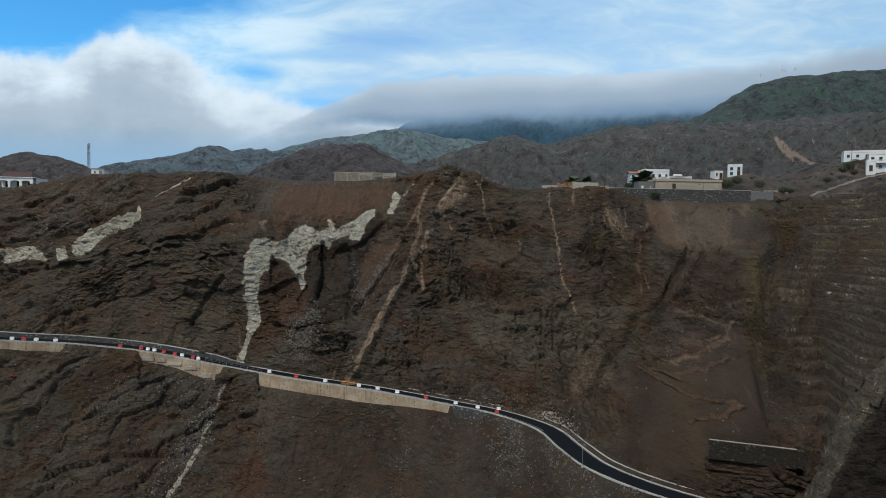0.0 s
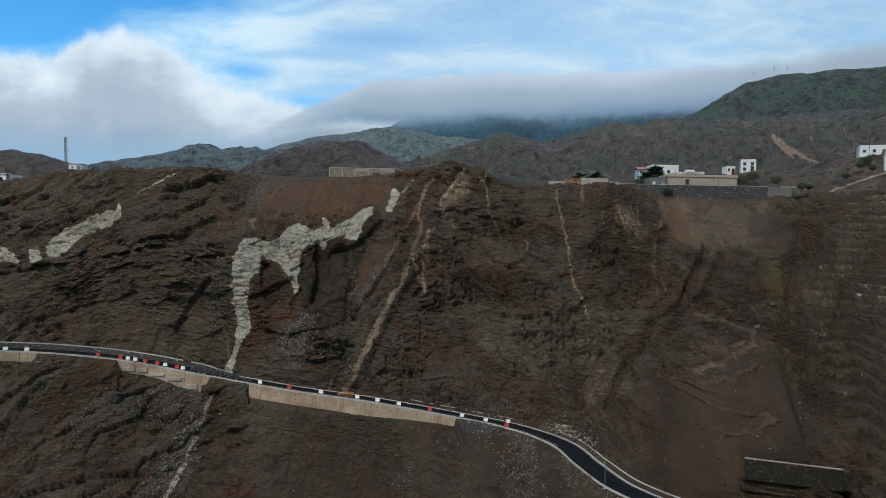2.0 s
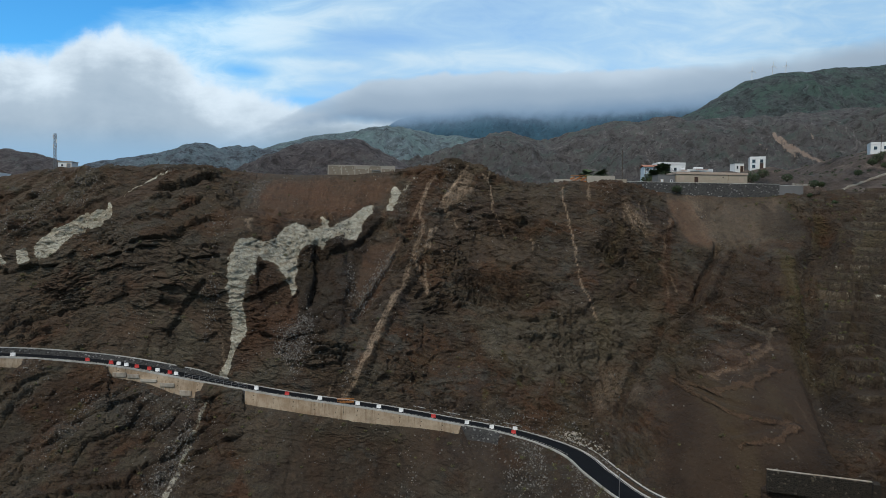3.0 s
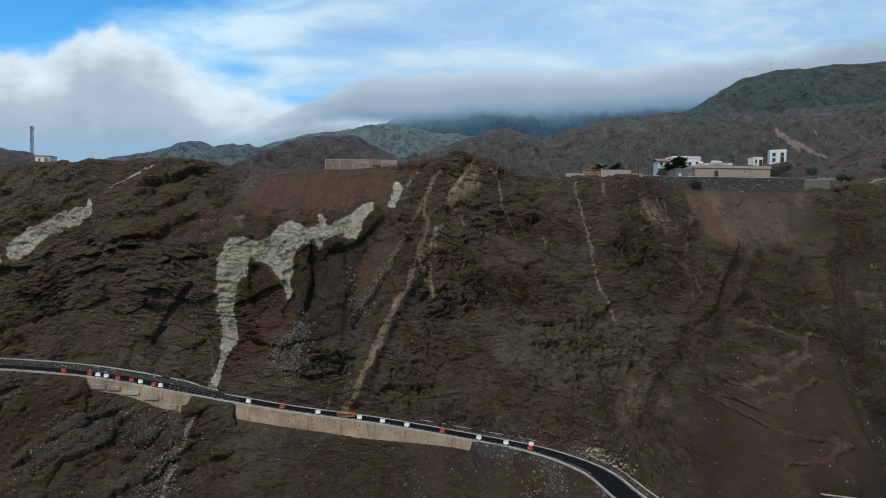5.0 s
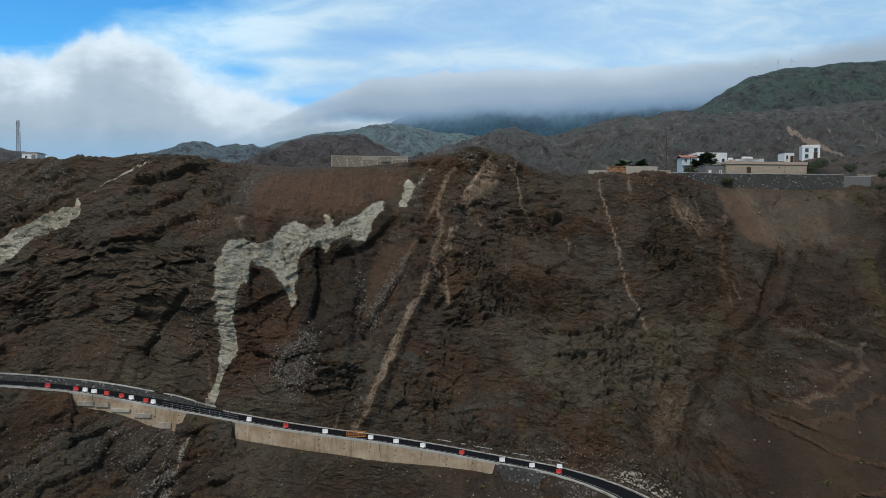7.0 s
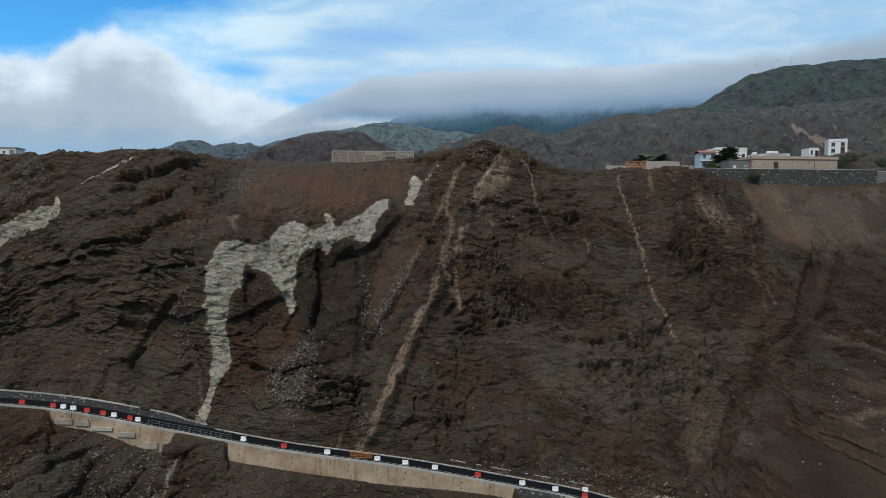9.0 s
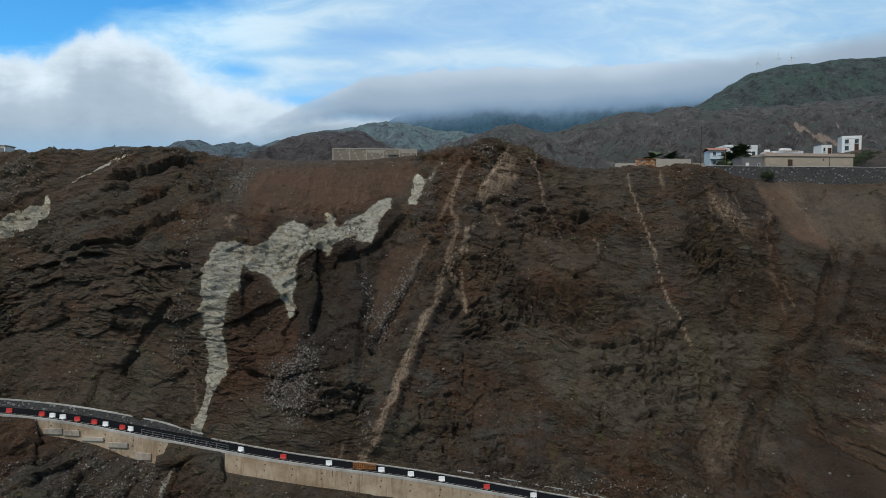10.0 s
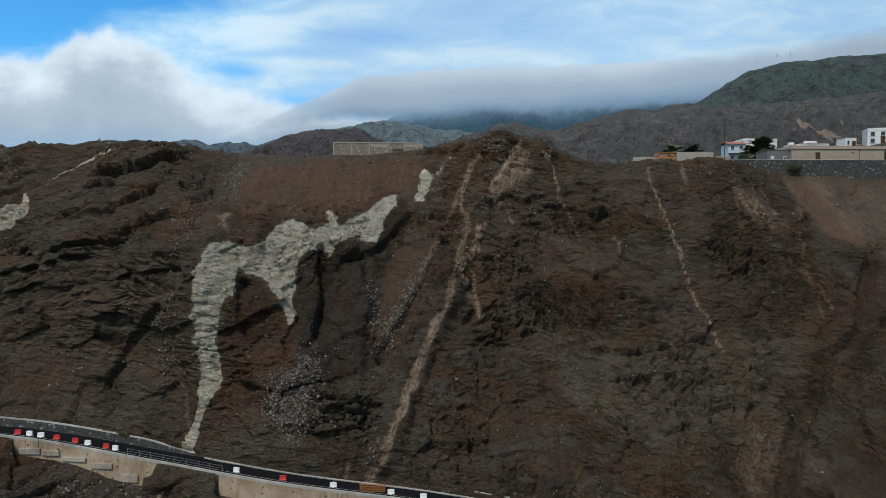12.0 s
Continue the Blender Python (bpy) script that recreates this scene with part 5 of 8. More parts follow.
MASKS["ochre"] += 0.3 * area([(51.3, -27.9), (54.8, -26.2), (69.9, -22.7), (75.3, -23.7), (72.8, -24.9), (60.1, -25.8), (51.7, -28.4)], SX, SZ, 1.2)
MASKS["ochre"] += 0.3 * area([(57.6, -23.5), (62.2, -22.7), (60.7, -23.7), (55.7, -24.5)], SX, SZ, 1.2)
MASKS["dark"] += 0.5 * area([(87.5, 7.8), (93.4, 11.1), (96.4, 5.0), (102.0, 3.4), (93.7, 1.0), (83.6, 0.2)], SX, SZ, 1.5)
MASKS["dark"] += 0.5 * area([(59.5, -19.5), (65.2, -20.6), (68.5, -22.1), (64.8, -23.1), (60.3, -21.5)], SX, SZ, 1.5)
MASKS["ochre"] += 0.3 * area([(88.5, 8.4), (95.6, 11.1), (90.4, 6.6)], SX, SZ, 1.2)
MASKS["dark"] += 0.8 * area([(74.1, -28.5), (74.2, -29.6), (75.8, -30.0), (75.6, -32.1), (70.3, -33.9), (70.3, -33.7)], SX, SZ, 1.2)
MASKS["ochre"] += 0.35 * area([(91.1, -12.2), (91.9, -13.1), (89.6, -15.2), (88.0, -15.4)], SX, SZ, 1.2)
MASKS["grey"] += 0.8 * area([(-95.7, 6.0), (-94.5, 12.6), (-88.8, 13.2), (-85.1, 8.3), (-88.8, 3.4)], SX, SZ, 2)
MASKS["scree"] += 1 * area([(-95.7, 6.0), (-94.5, 12.6), (-88.8, 13.2), (-85.1, 8.3), (-88.8, 3.4)], SX, SZ, 2)
MASKS["grey"] += 0.55 * area([(-98.6, 12.1), (-96.1, 0.7), (-106.8, -3.6), (-118.1, -4.9)], SX, SZ, 4)
MASKS["scree"] += 0.8 * area([(-98.6, 12.1), (-96.1, 0.7), (-106.8, -3.6), (-118.1, -4.9)], SX, SZ, 4)
MASKS["grey"] += 0.7 * area([(-53.4, 12.6), (-47.7, 13.7), (-48.6, 6.2), (-50.9, 7.3)], SX, SZ, 1.5)
MASKS["scree"] += 1 * area([(-53.4, 12.6), (-47.7, 13.7), (-48.6, 6.2), (-50.9, 7.3)], SX, SZ, 1.5)
MASKS["red"] += 0.6 * area([(-10.9, 17.2), (-0.5, 18.7), (-3.6, 8.5), (-6.9, 0.9), (-11.2, -1.9)], SX, SZ, 2)
MASKS["dark"] += 0.5 * area([(44.1, 11.6), (48.8, 14.7), (47.8, 7.4), (43.2, 2.6), (42.7, 5.8)], SX, SZ, 2)
MASKS["ochre"] += 0.22 * area([(46.1, 12.1), (51.7, 8.7), (56.7, -0.3), (51.7, -1.5), (47.3, 6.2)], SX, SZ, 2)
MASKS["dark"] += 0.35 * area([(68.5, -5.4), (83.4, -4.0), (77.2, -15.1), (67.4, -19.1), (61.9, -15.9)], SX, SZ, 3)
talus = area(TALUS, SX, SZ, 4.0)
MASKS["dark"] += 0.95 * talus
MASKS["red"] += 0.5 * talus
# east side darkened in the colour, to offset how brightly it is lit
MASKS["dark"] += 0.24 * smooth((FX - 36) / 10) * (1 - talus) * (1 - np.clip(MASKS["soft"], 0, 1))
MASKS["scree"] *= 1 - 0.85 * talus
for line, half in BENCHES:
    track = stroke(line, half * 0.85, half * 0.85, RX, RZ)
    MASKS["soft"] *= 1 - 0.9 * track
    MASKS["dark"] *= 1 - 0.9 * track
    MASKS["grey"] += 0.9 * track
    MASKS["ochre"] += 0.12 * track
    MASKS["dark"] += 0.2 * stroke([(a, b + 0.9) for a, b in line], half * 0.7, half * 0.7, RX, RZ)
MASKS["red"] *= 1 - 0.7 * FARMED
# darker strip at the foot of each terrace step, and darker overall
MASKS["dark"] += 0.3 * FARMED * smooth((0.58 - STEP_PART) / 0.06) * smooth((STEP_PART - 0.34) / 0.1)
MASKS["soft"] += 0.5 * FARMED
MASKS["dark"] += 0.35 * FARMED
stone_edge = FARMED * smooth((STEP_PART - 0.60) / 0.05) * smooth((0.80 - STEP_PART) / 0.05) * smooth(0.55 + 1.5 * patchy)
for key in ("soft", "dark", "red"):
    MASKS[key] *= 1 - 0.85 * stone_edge
MASKS["grey"] += 0.9 * stone_edge
MASKS["pale"] += 0.39 * stone_edge
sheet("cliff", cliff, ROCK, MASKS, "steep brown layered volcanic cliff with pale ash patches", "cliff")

# the slope under the road, down to the valley floor
floor_line = deep * np.array([1.05, 0, 0]) + np.array([0, 30, -112])
behind = deep * np.array([1.6, 0, 0]) + np.array([0, -160, -120])


# unseen ground added far behind, to keep sky light from coming from below
far_behind = deep * np.array([22.0, 0, 0]) + np.array([0, -3600, -120])


def wall_height(x):
    """Height of the concrete walls under the road's lower edge."""
    def span(a, b):
        return smooth((x - a) / 0.6) * smooth((b - x) / 0.6)
    return 0.25 + 1.9 * span(-114, -89.5) + span(-73.5, -51.5) * (2.4 + 1.3 * smooth((x + 66) / 10)) + span(-43.5, 2.5) * (2.9 - 1.1 * smooth((x + 20) / 22)) + 2.3 * span(2.5, 10.5)


shelf = road_side(-0.55)
shelf[:, 2] -= wall_height(shelf[:, 0])
slope = np.concatenate([across(2 * shelf - under, shelf, under, deep, 92), across(shelf, under, deep, floor_line, 120),
                        across(under, deep, floor_line, behind, 40), across(deep, floor_line, behind, far_behind, 20), across(floor_line, behind, far_behind, far_behind, 8, True)])


def roughen_slope(grid):
    n = normals_of(grid)
    n *= np.sign(np.mean(n[:, :, 2]))
    X, Y, Z = grid[..., 0], grid[..., 1], grid[..., 2]
    hold = 0.25 + 0.75 * smooth(np.linspace(0, 1, grid.shape[0])[:, None] / 0.06)
    big = layered(X / 14, Y / 14, Z / 18, 4, 0.5, 61)
    tilt = np.where(X < -35, -0.45, 0.0) * X
    beds = layered(X / 10, Y / 20, (Z + tilt) / 2.6, 4, 0.6, 67, True)
    facets = layered(X / 5, Y / 5, Z / 5, 5, 0.55, 71, True)
    fine = layered(X, Y, Z, 3, 0.6, 73)
    coarse, gap0 = blocks(X / 8, Y / 9, (Z + tilt) / 4.5, 75, 0.9)
    middle, gap1 = blocks(X / 2.6, Y / 3, (Z + tilt) / 1.6, 77, 0.8)
    broken = 1.1 * coarse + 0.45 * middle - 0.6 * smooth(1 - gap0 / 0.10) - 0.3 * smooth(1 - gap1 / 0.13)
    left = smooth((-36 - X) / 7)
    gravel = smooth(layered(X / 3, Y * 0, Z / 12, 4, 0.55, 79) * 2)
    move = 1.7 * big + (0.15 + 0.85 * left) * (0.45 * beds + 0.55 * facets + 0.70 * broken) + 0.12 * fine + 0.45 * (1 - left) * gravel
    wander = 0.5 * layered(X / 2.5, Y * 0, Z / 2.5, 3, 0.55, 43)
    for line, half, depth in SLOPE_CUTS:
        far, _ = from_line(line, X + wander, Z + wander)
        move = move - depth * smooth(1.35 - far / half)
    near = smooth((Z + 75) / 10)
    move = move + 0.6 * near * shelf_lines(SLOPE_LEDGES, X, Z + 0.5 * wander)
    return grid + n * (move * hold)[..., None]


slope = roughen_slope(slope)
LOWER = {key: np.zeros(slope.shape[:2]) for key in MASKS}
UX, UZ = slope[..., 0], slope[..., 2]
UX, UZ = UX + 0.6 * layered(UX / 2.2, UX * 0, UZ / 2.2, 4, 0.6, 401), UZ + 0.6 * layered(UX / 2.2, UX * 0 + 5, UZ / 2.2, 4, 0.6, 411)
LOWER["scree"] += area([(-56.6, -56.9), (-56.8, -46.7), (-51.3, -38.8), (-50.1, -38.8), (-52.1, -48.6), (-54.4, -57)], UX, UZ, 3)
LOWER["red"] += 0.6 * area([(-85.4, -36.3), (-82.4, -31.6), (-70.6, -33.5), (-74.5, -38.7), (-80.6, -42.5)], UX, UZ, 3)
LOWER["red"] += 0.8 * area([(-45.4, -54), (-40.4, -49.1), (-30.7, -55.4), (-42, -56.7)], UX, UZ, 3)
# first outline: shadow side of the stepped slab, painted dark
LOWER["dark"] += 0.5 * area([(-89.1, -48.7), (-91.3, -43.8), (-89.5, -41.6), (-85.5, -34.4), (-80.4, -31.5), (-70.2, -34.3), (-78.4, -38.7), (-83.0, -42.6), (-87.1, -47.1)], UX, UZ, 1.5)
LOWER["dark"] += 0.5 * area([(-50.8, -33.7), (-40.7, -43.2), (-47.9, -44.4), (-50.3, -50.4), (-52.0, -46.5), (-49.4, -40.2)], UX, UZ, 1.5)
LOWER["red"] += 0.7 * area([(-88.9, -45.5), (-83.8, -42.5), (-83.0, -43.9), (-86.3, -48.5)], UX, UZ, 1.5)
LOWER["red"] += 0.7 * area([(-43.2, -56.3), (-42.3, -49.7), (-40.2, -47.0), (-36.6, -52.7), (-38.4, -56.4)], UX, UZ, 1.5)
LOWER["red"] += 0.7 * area([(-87.7, -37.1), (-82.6, -35.5), (-78.4, -38.7), (-82.7, -38.8)], UX, UZ, 1.5)
LOWER["grey"] += 0.8 * area([(-92.3, -45.7), (-91.7, -43.2), (-89.7, -40.1), (-91.8, -42.7), (-90.6, -46.9)], UX, UZ, 2)
LOWER["grey"] += 0.8 * area([(-66.0, -46.1), (-60.7, -44.6), (-59.5, -47.1), (-63.4, -47.7)], UX, UZ, 2)
LOWER["grey"] += 0.8 * area([(-86.7, -53.4), (-81.4, -52.4), (-77.4, -50.9), (-64.3, -50.9), (-67.9, -53.4), (-81.1, -55.2)], UX, UZ, 2)
LOWER["scree"] += 1 * area([(-52.8, -38.4), (-50.8, -37.6), (-53.9, -48.6), (-59.6, -57.1), (-61.8, -56.8), (-59.8, -49.2), (-56.2, -44.0)], UX, UZ, 1.5)
LOWER["scree"] += 1 * area([(-75.9, -35.6), (-71.6, -35.1), (-72.4, -39.5), (-76.0, -45.1), (-77.8, -44.2)], UX, UZ, 1.5)
LOWER["scree"] += 1 * area([(-84.3, -31.7), (-82.8, -31.7), (-85.8, -37.4), (-87.9, -37.6)], UX, UZ, 1.5)
LOWER["moss"] += 0.7 * area([(-78.0, -37.3), (-75.5, -36.6), (-74.6, -37.8), (-76.6, -39.2)], UX, UZ, 1)
LOWER["moss"] += 0.7 * area([(-77.2, -44.1), (-76.1, -43.9), (-75.9, -46.1)], UX, UZ, 1)
LOWER["pale"] += 0.52 * stroke([(-50.8, -36.9), (-50.9, -39.1), (-52.8, -44.3), (-53.4, -48.5), (-54.3, -51.3), (-55.8, -54.6), (-57.4, -57.4)], 0.42, 0.7, UX, UZ)
LOWER["scree"] += smooth(layered(UX / 8, UX * 0, UZ / 14, 4, 0.55, 421) * 2.5 - 0.2)
LOWER["grey"] += 0.6 * smooth(layered(UX / 12, UX * 0, UZ / 8, 4, 0.55, 431) * 3 - 0.3)
LOWER["red"] += 0.4 * smooth(layered(UX / 9, UX * 0, UZ / 9, 4, 0.55, 441) * 3 - 0.8)
LOWER["soft"] += 0.60 * smooth((UX + 38) / 6) * smooth(0.4 + 2 * layered(UX / 6, UX * 0, UZ / 16, 3, 0.5, 461))
LOWER["moss"] += 0.25 * smooth(layered(UX / 8, UX * 0, UZ / 8, 4, 0.6, 451) * 3 - 0.9)
# right half toned down: shade put into the colour against its brightness
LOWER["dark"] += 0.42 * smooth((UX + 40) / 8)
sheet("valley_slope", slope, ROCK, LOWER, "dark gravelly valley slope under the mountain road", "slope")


# the terraced hillside across the gully, and the bare rib in front of it
def hillside(name, rails, rows, step, amount, terraces, masks, label, category):
    u = even_stations(rails[1], step)
    curves = [rail(r, u) for r in rails]
    strips = []
    for k, n in enumerate(rows):
        a = curves[k - 1] if k else 2 * curves[0] - curves[1]
        d = curves[k + 2] if k + 2 < len(curves) else 2 * curves[k + 1] - curves[k]
        strips.append(across(a, curves[k], curves[k + 1], d, n, k == len(rows) - 1))
    grid = np.concatenate(strips)
    n = normals_of(grid)
    n *= np.sign(np.mean(n[:, :, 2]))
    X, Y, Z = grid[..., 0], grid[..., 1], grid[..., 2]
    move = amount * (1.3 * layered(X / 12, Y / 12, Z / 12, 4, 0.5, 81) + 0.7 * layered(X / 4, Y / 4, Z / 3, 4, 0.55, 83, True) +
                     0.2 * layered(X, Y, Z, 3, 0.6, 87))
    if terraces:
        move = 0.6 * amount * layered(X / 12, Y / 12, Z / 12, 4, 0.5, 81) + 0.12 * layered(X / 2, Y / 2, Z / 2, 4, 0.6, 87)
    else:
        chunk, gap = blocks(X / 2.6, Y / 2.6, Z / 1.5, 93, 0.8)
        move = move + amount * (0.5 * chunk - 0.35 * smooth(1 - gap / 0.13))
    grid = grid + n * move[..., None]
    if terraces:
        lift, part_up = farm_terraces(grid[..., 0], grid[..., 1], grid[..., 2], terraces)
        grid[..., 2] += lift
    marks = {key: np.zeros(X.shape) for key in MASKS}
    masks(marks, grid[..., 0], grid[..., 1], grid[..., 2])
    if terraces:
        marks["grey"] += 0.3 * smooth((part_up - 0.5) / 0.1) * smooth((0.8 - part_up) / 0.1)
        marks["soft"] += 0.5
        # terraced ground made darker, most of all at the foot of each step
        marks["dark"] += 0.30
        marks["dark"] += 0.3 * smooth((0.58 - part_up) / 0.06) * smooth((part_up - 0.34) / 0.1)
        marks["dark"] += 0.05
        stones = smooth((part_up - 0.60) / 0.05) * smooth((0.80 - part_up) / 0.05) * smooth(0.55 + 1.5 * layered(X / 7, Y / 7, Z / 7, 4, 0.55, 321))
        for key in ("soft", "dark", "red"):
            marks[key] *= 1 - 0.85 * stones
        marks["grey"] += 0.9 * stones
        marks["pale"] += 0.39 * stones
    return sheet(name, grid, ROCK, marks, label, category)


def terrace_masks(marks, X, Y, Z):
    marks["grey"] += 0.5 * smooth(layered(X / 20, Y / 20, Z / 20, 3, 0.5, 5) * 2)
    marks["moss"] += 0.5 * smooth(layered(X / 9, Y / 9, Z / 9, 4, 0.6, 6) * 3 - 0.6)
    marks["scree"] += 0.4 * smooth(layered(X / 14, Y / 14, Z / 14, 3, 0.5, 7) * 2 - 0.2)
    marks["red"] += 0.6 * smooth(layered(X / 13, Y / 13, Z / 13, 3, 0.5, 8) * 3 - 1.0)


GULLY = [(58, 108, -47), (70, 122, -39), (80, 136, -33), (88, 152, -25), (95, 168, -15), (101, 182, -4), (108, 196, 5), (120, 212, 12)]
BANK = [(72, 104, -37), (82, 120, -28), (90, 135, -19), (99, 152, -11), (107, 168, 0), (116, 182, 8), (125, 196, 13), (135, 212, 17)]
CREST = [(120, 90, 0), (125, 110, 4), (128, 128, 8), (132, 146, 12), (137, 162, 16), (143, 178, 19), (150, 195, 23), (160, 214, 25)]
RISE = [(190, 80, 20), (190, 100, 22), (190, 125, 24), (190, 146, 26), (190, 165, 28), (195, 180, 30), (200, 197, 31), (205, 216, 32)]
hillside("terraced_hillside", [GULLY, BANK, CREST, RISE], [70, 130, 40], 0.4, 0.7, 2.1, terrace_masks,
         "dark hillside with old stone-edged farm terraces", "hillside")


def rib_masks(marks, X, Y, Z):
    # overhang face painted dark for its shade, the lit top strip painted paler
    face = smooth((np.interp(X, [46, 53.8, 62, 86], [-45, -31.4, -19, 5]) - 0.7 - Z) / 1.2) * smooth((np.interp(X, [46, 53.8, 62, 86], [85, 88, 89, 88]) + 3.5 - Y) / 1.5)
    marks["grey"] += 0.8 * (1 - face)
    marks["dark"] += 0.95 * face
    marks["pale"] += 0.34 * (1 - face) * smooth(0.7 + 1.4 * layered(X / 2.5, Y / 2.5, Z / 2.5, 4, 0.6, 9))
    marks["ochre"] += 0.35 * (1 - face) * smooth((Z + 30 - 1.9 * (X - 52)) / 3 + 0.5)
    marks["moss"] += 0.35 * (1 - face) * smooth(layered(X / 6, Y / 6, Z / 6, 4, 0.6, 6) * 3)
    marks["scree"] += 0.5 * (1 - face)


def beside(rail_points, dx, dy, dz):
    return [(x + dx, y + dy, z + dz) for x, y, z in rail_points]


RIB_FRONT = [(46, 85, -45), (53.8, 88, -31.4), (62, 89, -19), (86, 88, 5)]
RIB_BACK = [(47, 90, -45), (54.6, 93, -32), (63.6, 94, -16.8), (92, 98, 8)]
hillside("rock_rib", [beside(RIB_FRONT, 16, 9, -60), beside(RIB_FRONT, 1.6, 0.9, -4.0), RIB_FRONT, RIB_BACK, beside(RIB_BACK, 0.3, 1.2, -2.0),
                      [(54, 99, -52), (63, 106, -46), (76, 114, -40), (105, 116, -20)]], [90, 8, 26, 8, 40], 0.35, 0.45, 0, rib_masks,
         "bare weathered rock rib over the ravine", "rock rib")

# ---------------------------------------------------------------- plateau and far hills
def plateau():
    """The stony ground over the cliff, rising towards the houses, and the land beyond it out to the horizon."""
    x0 = np.concatenate([np.arange(-260, 60, 1.3), np.arange(60, 240, 0.8), np.arange(240, 420, 4)])
    far = np.concatenate([np.linspace(0, 8, 16), np.linspace(9, 80, 60), np.linspace(86, 300, 40), np.geomspace(330, 4200, 20)])
    y0 = np.interp(x0, brow[:, 0], brow[:, 1])
    z0 = np.interp(x0, brow[:, 0], brow[:, 2])
    east = smooth((x0 - 116) / 8)
    y0 = y0 * (1 - east) + 206 * east
    z0 = z0 * (1 - east) + (np.interp(x0, [118, 135, 160, 205, 420], [11.5, 16.2, 24, 31, 44])) * east
    X = x0[None, :] * (1 + np.maximum(far - 60, 0)[:, None] / 260)
    Y = y0[None, :] + far[:, None]
    Z = z0[None, :] + 0.3 * smooth(far / 10)[:, None] + 0 * X
    yard = smooth((X - 55) / 3) * smooth((124 - X) / 16) * smooth((Y - 210.6) / 0.8) * smooth((300 - Y) / 50)
    Z = Z + np.maximum(15.45 - Z, 0) * yard
    Z = Z + (8.0 * smooth((X - 82) / 26) * smooth((Y - 213) / 24) * (1 - 0.75 * smooth((X - 118) / 40)) + 9 * smooth((X - 50) / 90) * smooth((Y - 236) / 120))
    Z = Z + 5.5 * smooth((X - 135) / 14) * smooth((Y - 233.5) / 8) + 3.2 * smooth((X - 67) / 3) * smooth((96 - X) / 3) * smooth((Y - 219.4) / 1.5)
    Z = Z + 0.30 * layered(X / 5, Y / 5, X * 0, 4, 0.5, 101) * smooth(far / 4)[:, None]
    Z = np.where(far[:, None] > 90, Z + (np.clip(Z, 14, 26) - Z) * smooth((far[:, None] - 90) / 200), Z)
    return np.stack([X, Y, Z], axis=-1)


plain = plateau()
sheet("plateau_ground", plain, EARTH, None, "dry stony plateau ground above the cliff", "ground")


def far_hill(name, crest, y0, front, rear, base, rough, material, label, seed, cells=(320, 150), spur=1.0, scars=(), jag=0.5):
    """A hill with a skyline through the crest points (x, z) at the distance y0, running down over front and rear metres."""
    c = np.array(crest, float)
    x = np.linspace(c[0, 0], c[-1, 0], cells[0])
    s = np.concatenate([np.linspace(-1, 0, int(cells[1] * 0.72), endpoint=False), np.linspace(0, 1, cells[1] - int(cells[1] * 0.72))])
    X, S = np.meshgrid(x, s)
    crest_z = rail(np.column_stack([np.arange(len(c)), c]), np.interp(x, c[:, 0], np.arange(len(c))))[:, 2]
    crest_z = crest_z + 0.34 * jag * rough * layered(x / (rough * 2.2), x * 0, x * 0, 4, 0.55, seed + 21, True)
    Y = y0 + np.where(S < 0, S * front, S * rear)
    fall = np.where(S < 0, smooth(1 + S) ** 1.1, smooth(1 - S))
    spurs = layered(X / (rough * 9), Y / (rough * 26), X * 0, 4, 0.5, seed, True)
    detail = layered(X / (rough * 2.4), Y / (rough * 2.4), X * 0, 5, 0.55, seed + 9, True)
    away = smooth(np.abs(S) * 3.2)
    Z = base + (crest_z[None, :] - base) * fall * (1 + 0.34 * spur * away * (spurs - 0.8))
    Z = Z + rough * jag * (detail - 0.6) * (0.07 + 0.93 * away) * smooth(fall * 5)
    marks = np.zeros(X.shape)
    for line, wide in scars:
        marks += 0.95 * stroke(line, wide, wide, X / Y * 900, Z / Y * 900, 1.2)
    return sheet(name, np.stack([X, Y, Z], axis=-1), material, {"scar": marks}, label, "hill")


far_hill("brown_hill", [(-176, 34), (-154, 43.6), (-122, 60.3), (-106, 66.5), (-92, 70), (-77, 69.8), (-63, 70.1), (-53, 65.8), (-44, 61), (-19, 47.4), (2, 37.7)],
         533, 230, 160, 22, 7, BARE, "bare dark brown volcanic hill behind the ruin", 201, (440, 220), 1.3, (), 0.8)
far_hill("scrub_hill", [(-106, 62), (-70, 81), (-19, 93), (10, 103), (46, 115), (78, 123), (104, 120), (126, 117), (155, 123), (215, 137), (249, 143),
                        (285, 145), (344, 147), (445, 154), (567, 163), (699, 176), (882, 158)],
         850, 520, 300, 22, 16, SCRUB, "long dry hillside with scrub and old terraces", 211, (760, 300), 1.1,
         (([(452, 138), (458, 126), (470, 116), (478, 108)], 3.0), ([(460, 134), (470, 124), (482, 118)], 2.5), ([(466, 122), (478, 116), (490, 110)], 2.0), ([(488, 112), (500, 106), (514, 102)], 3.0), ([(428, 124), (440, 116)], 1.2), ([(500, 140), (504, 134)], 1.5)), 1.1)
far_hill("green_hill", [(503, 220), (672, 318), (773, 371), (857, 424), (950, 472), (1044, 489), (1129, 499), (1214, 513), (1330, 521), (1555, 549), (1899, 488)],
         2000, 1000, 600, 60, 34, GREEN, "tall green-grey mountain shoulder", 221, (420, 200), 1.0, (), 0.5)
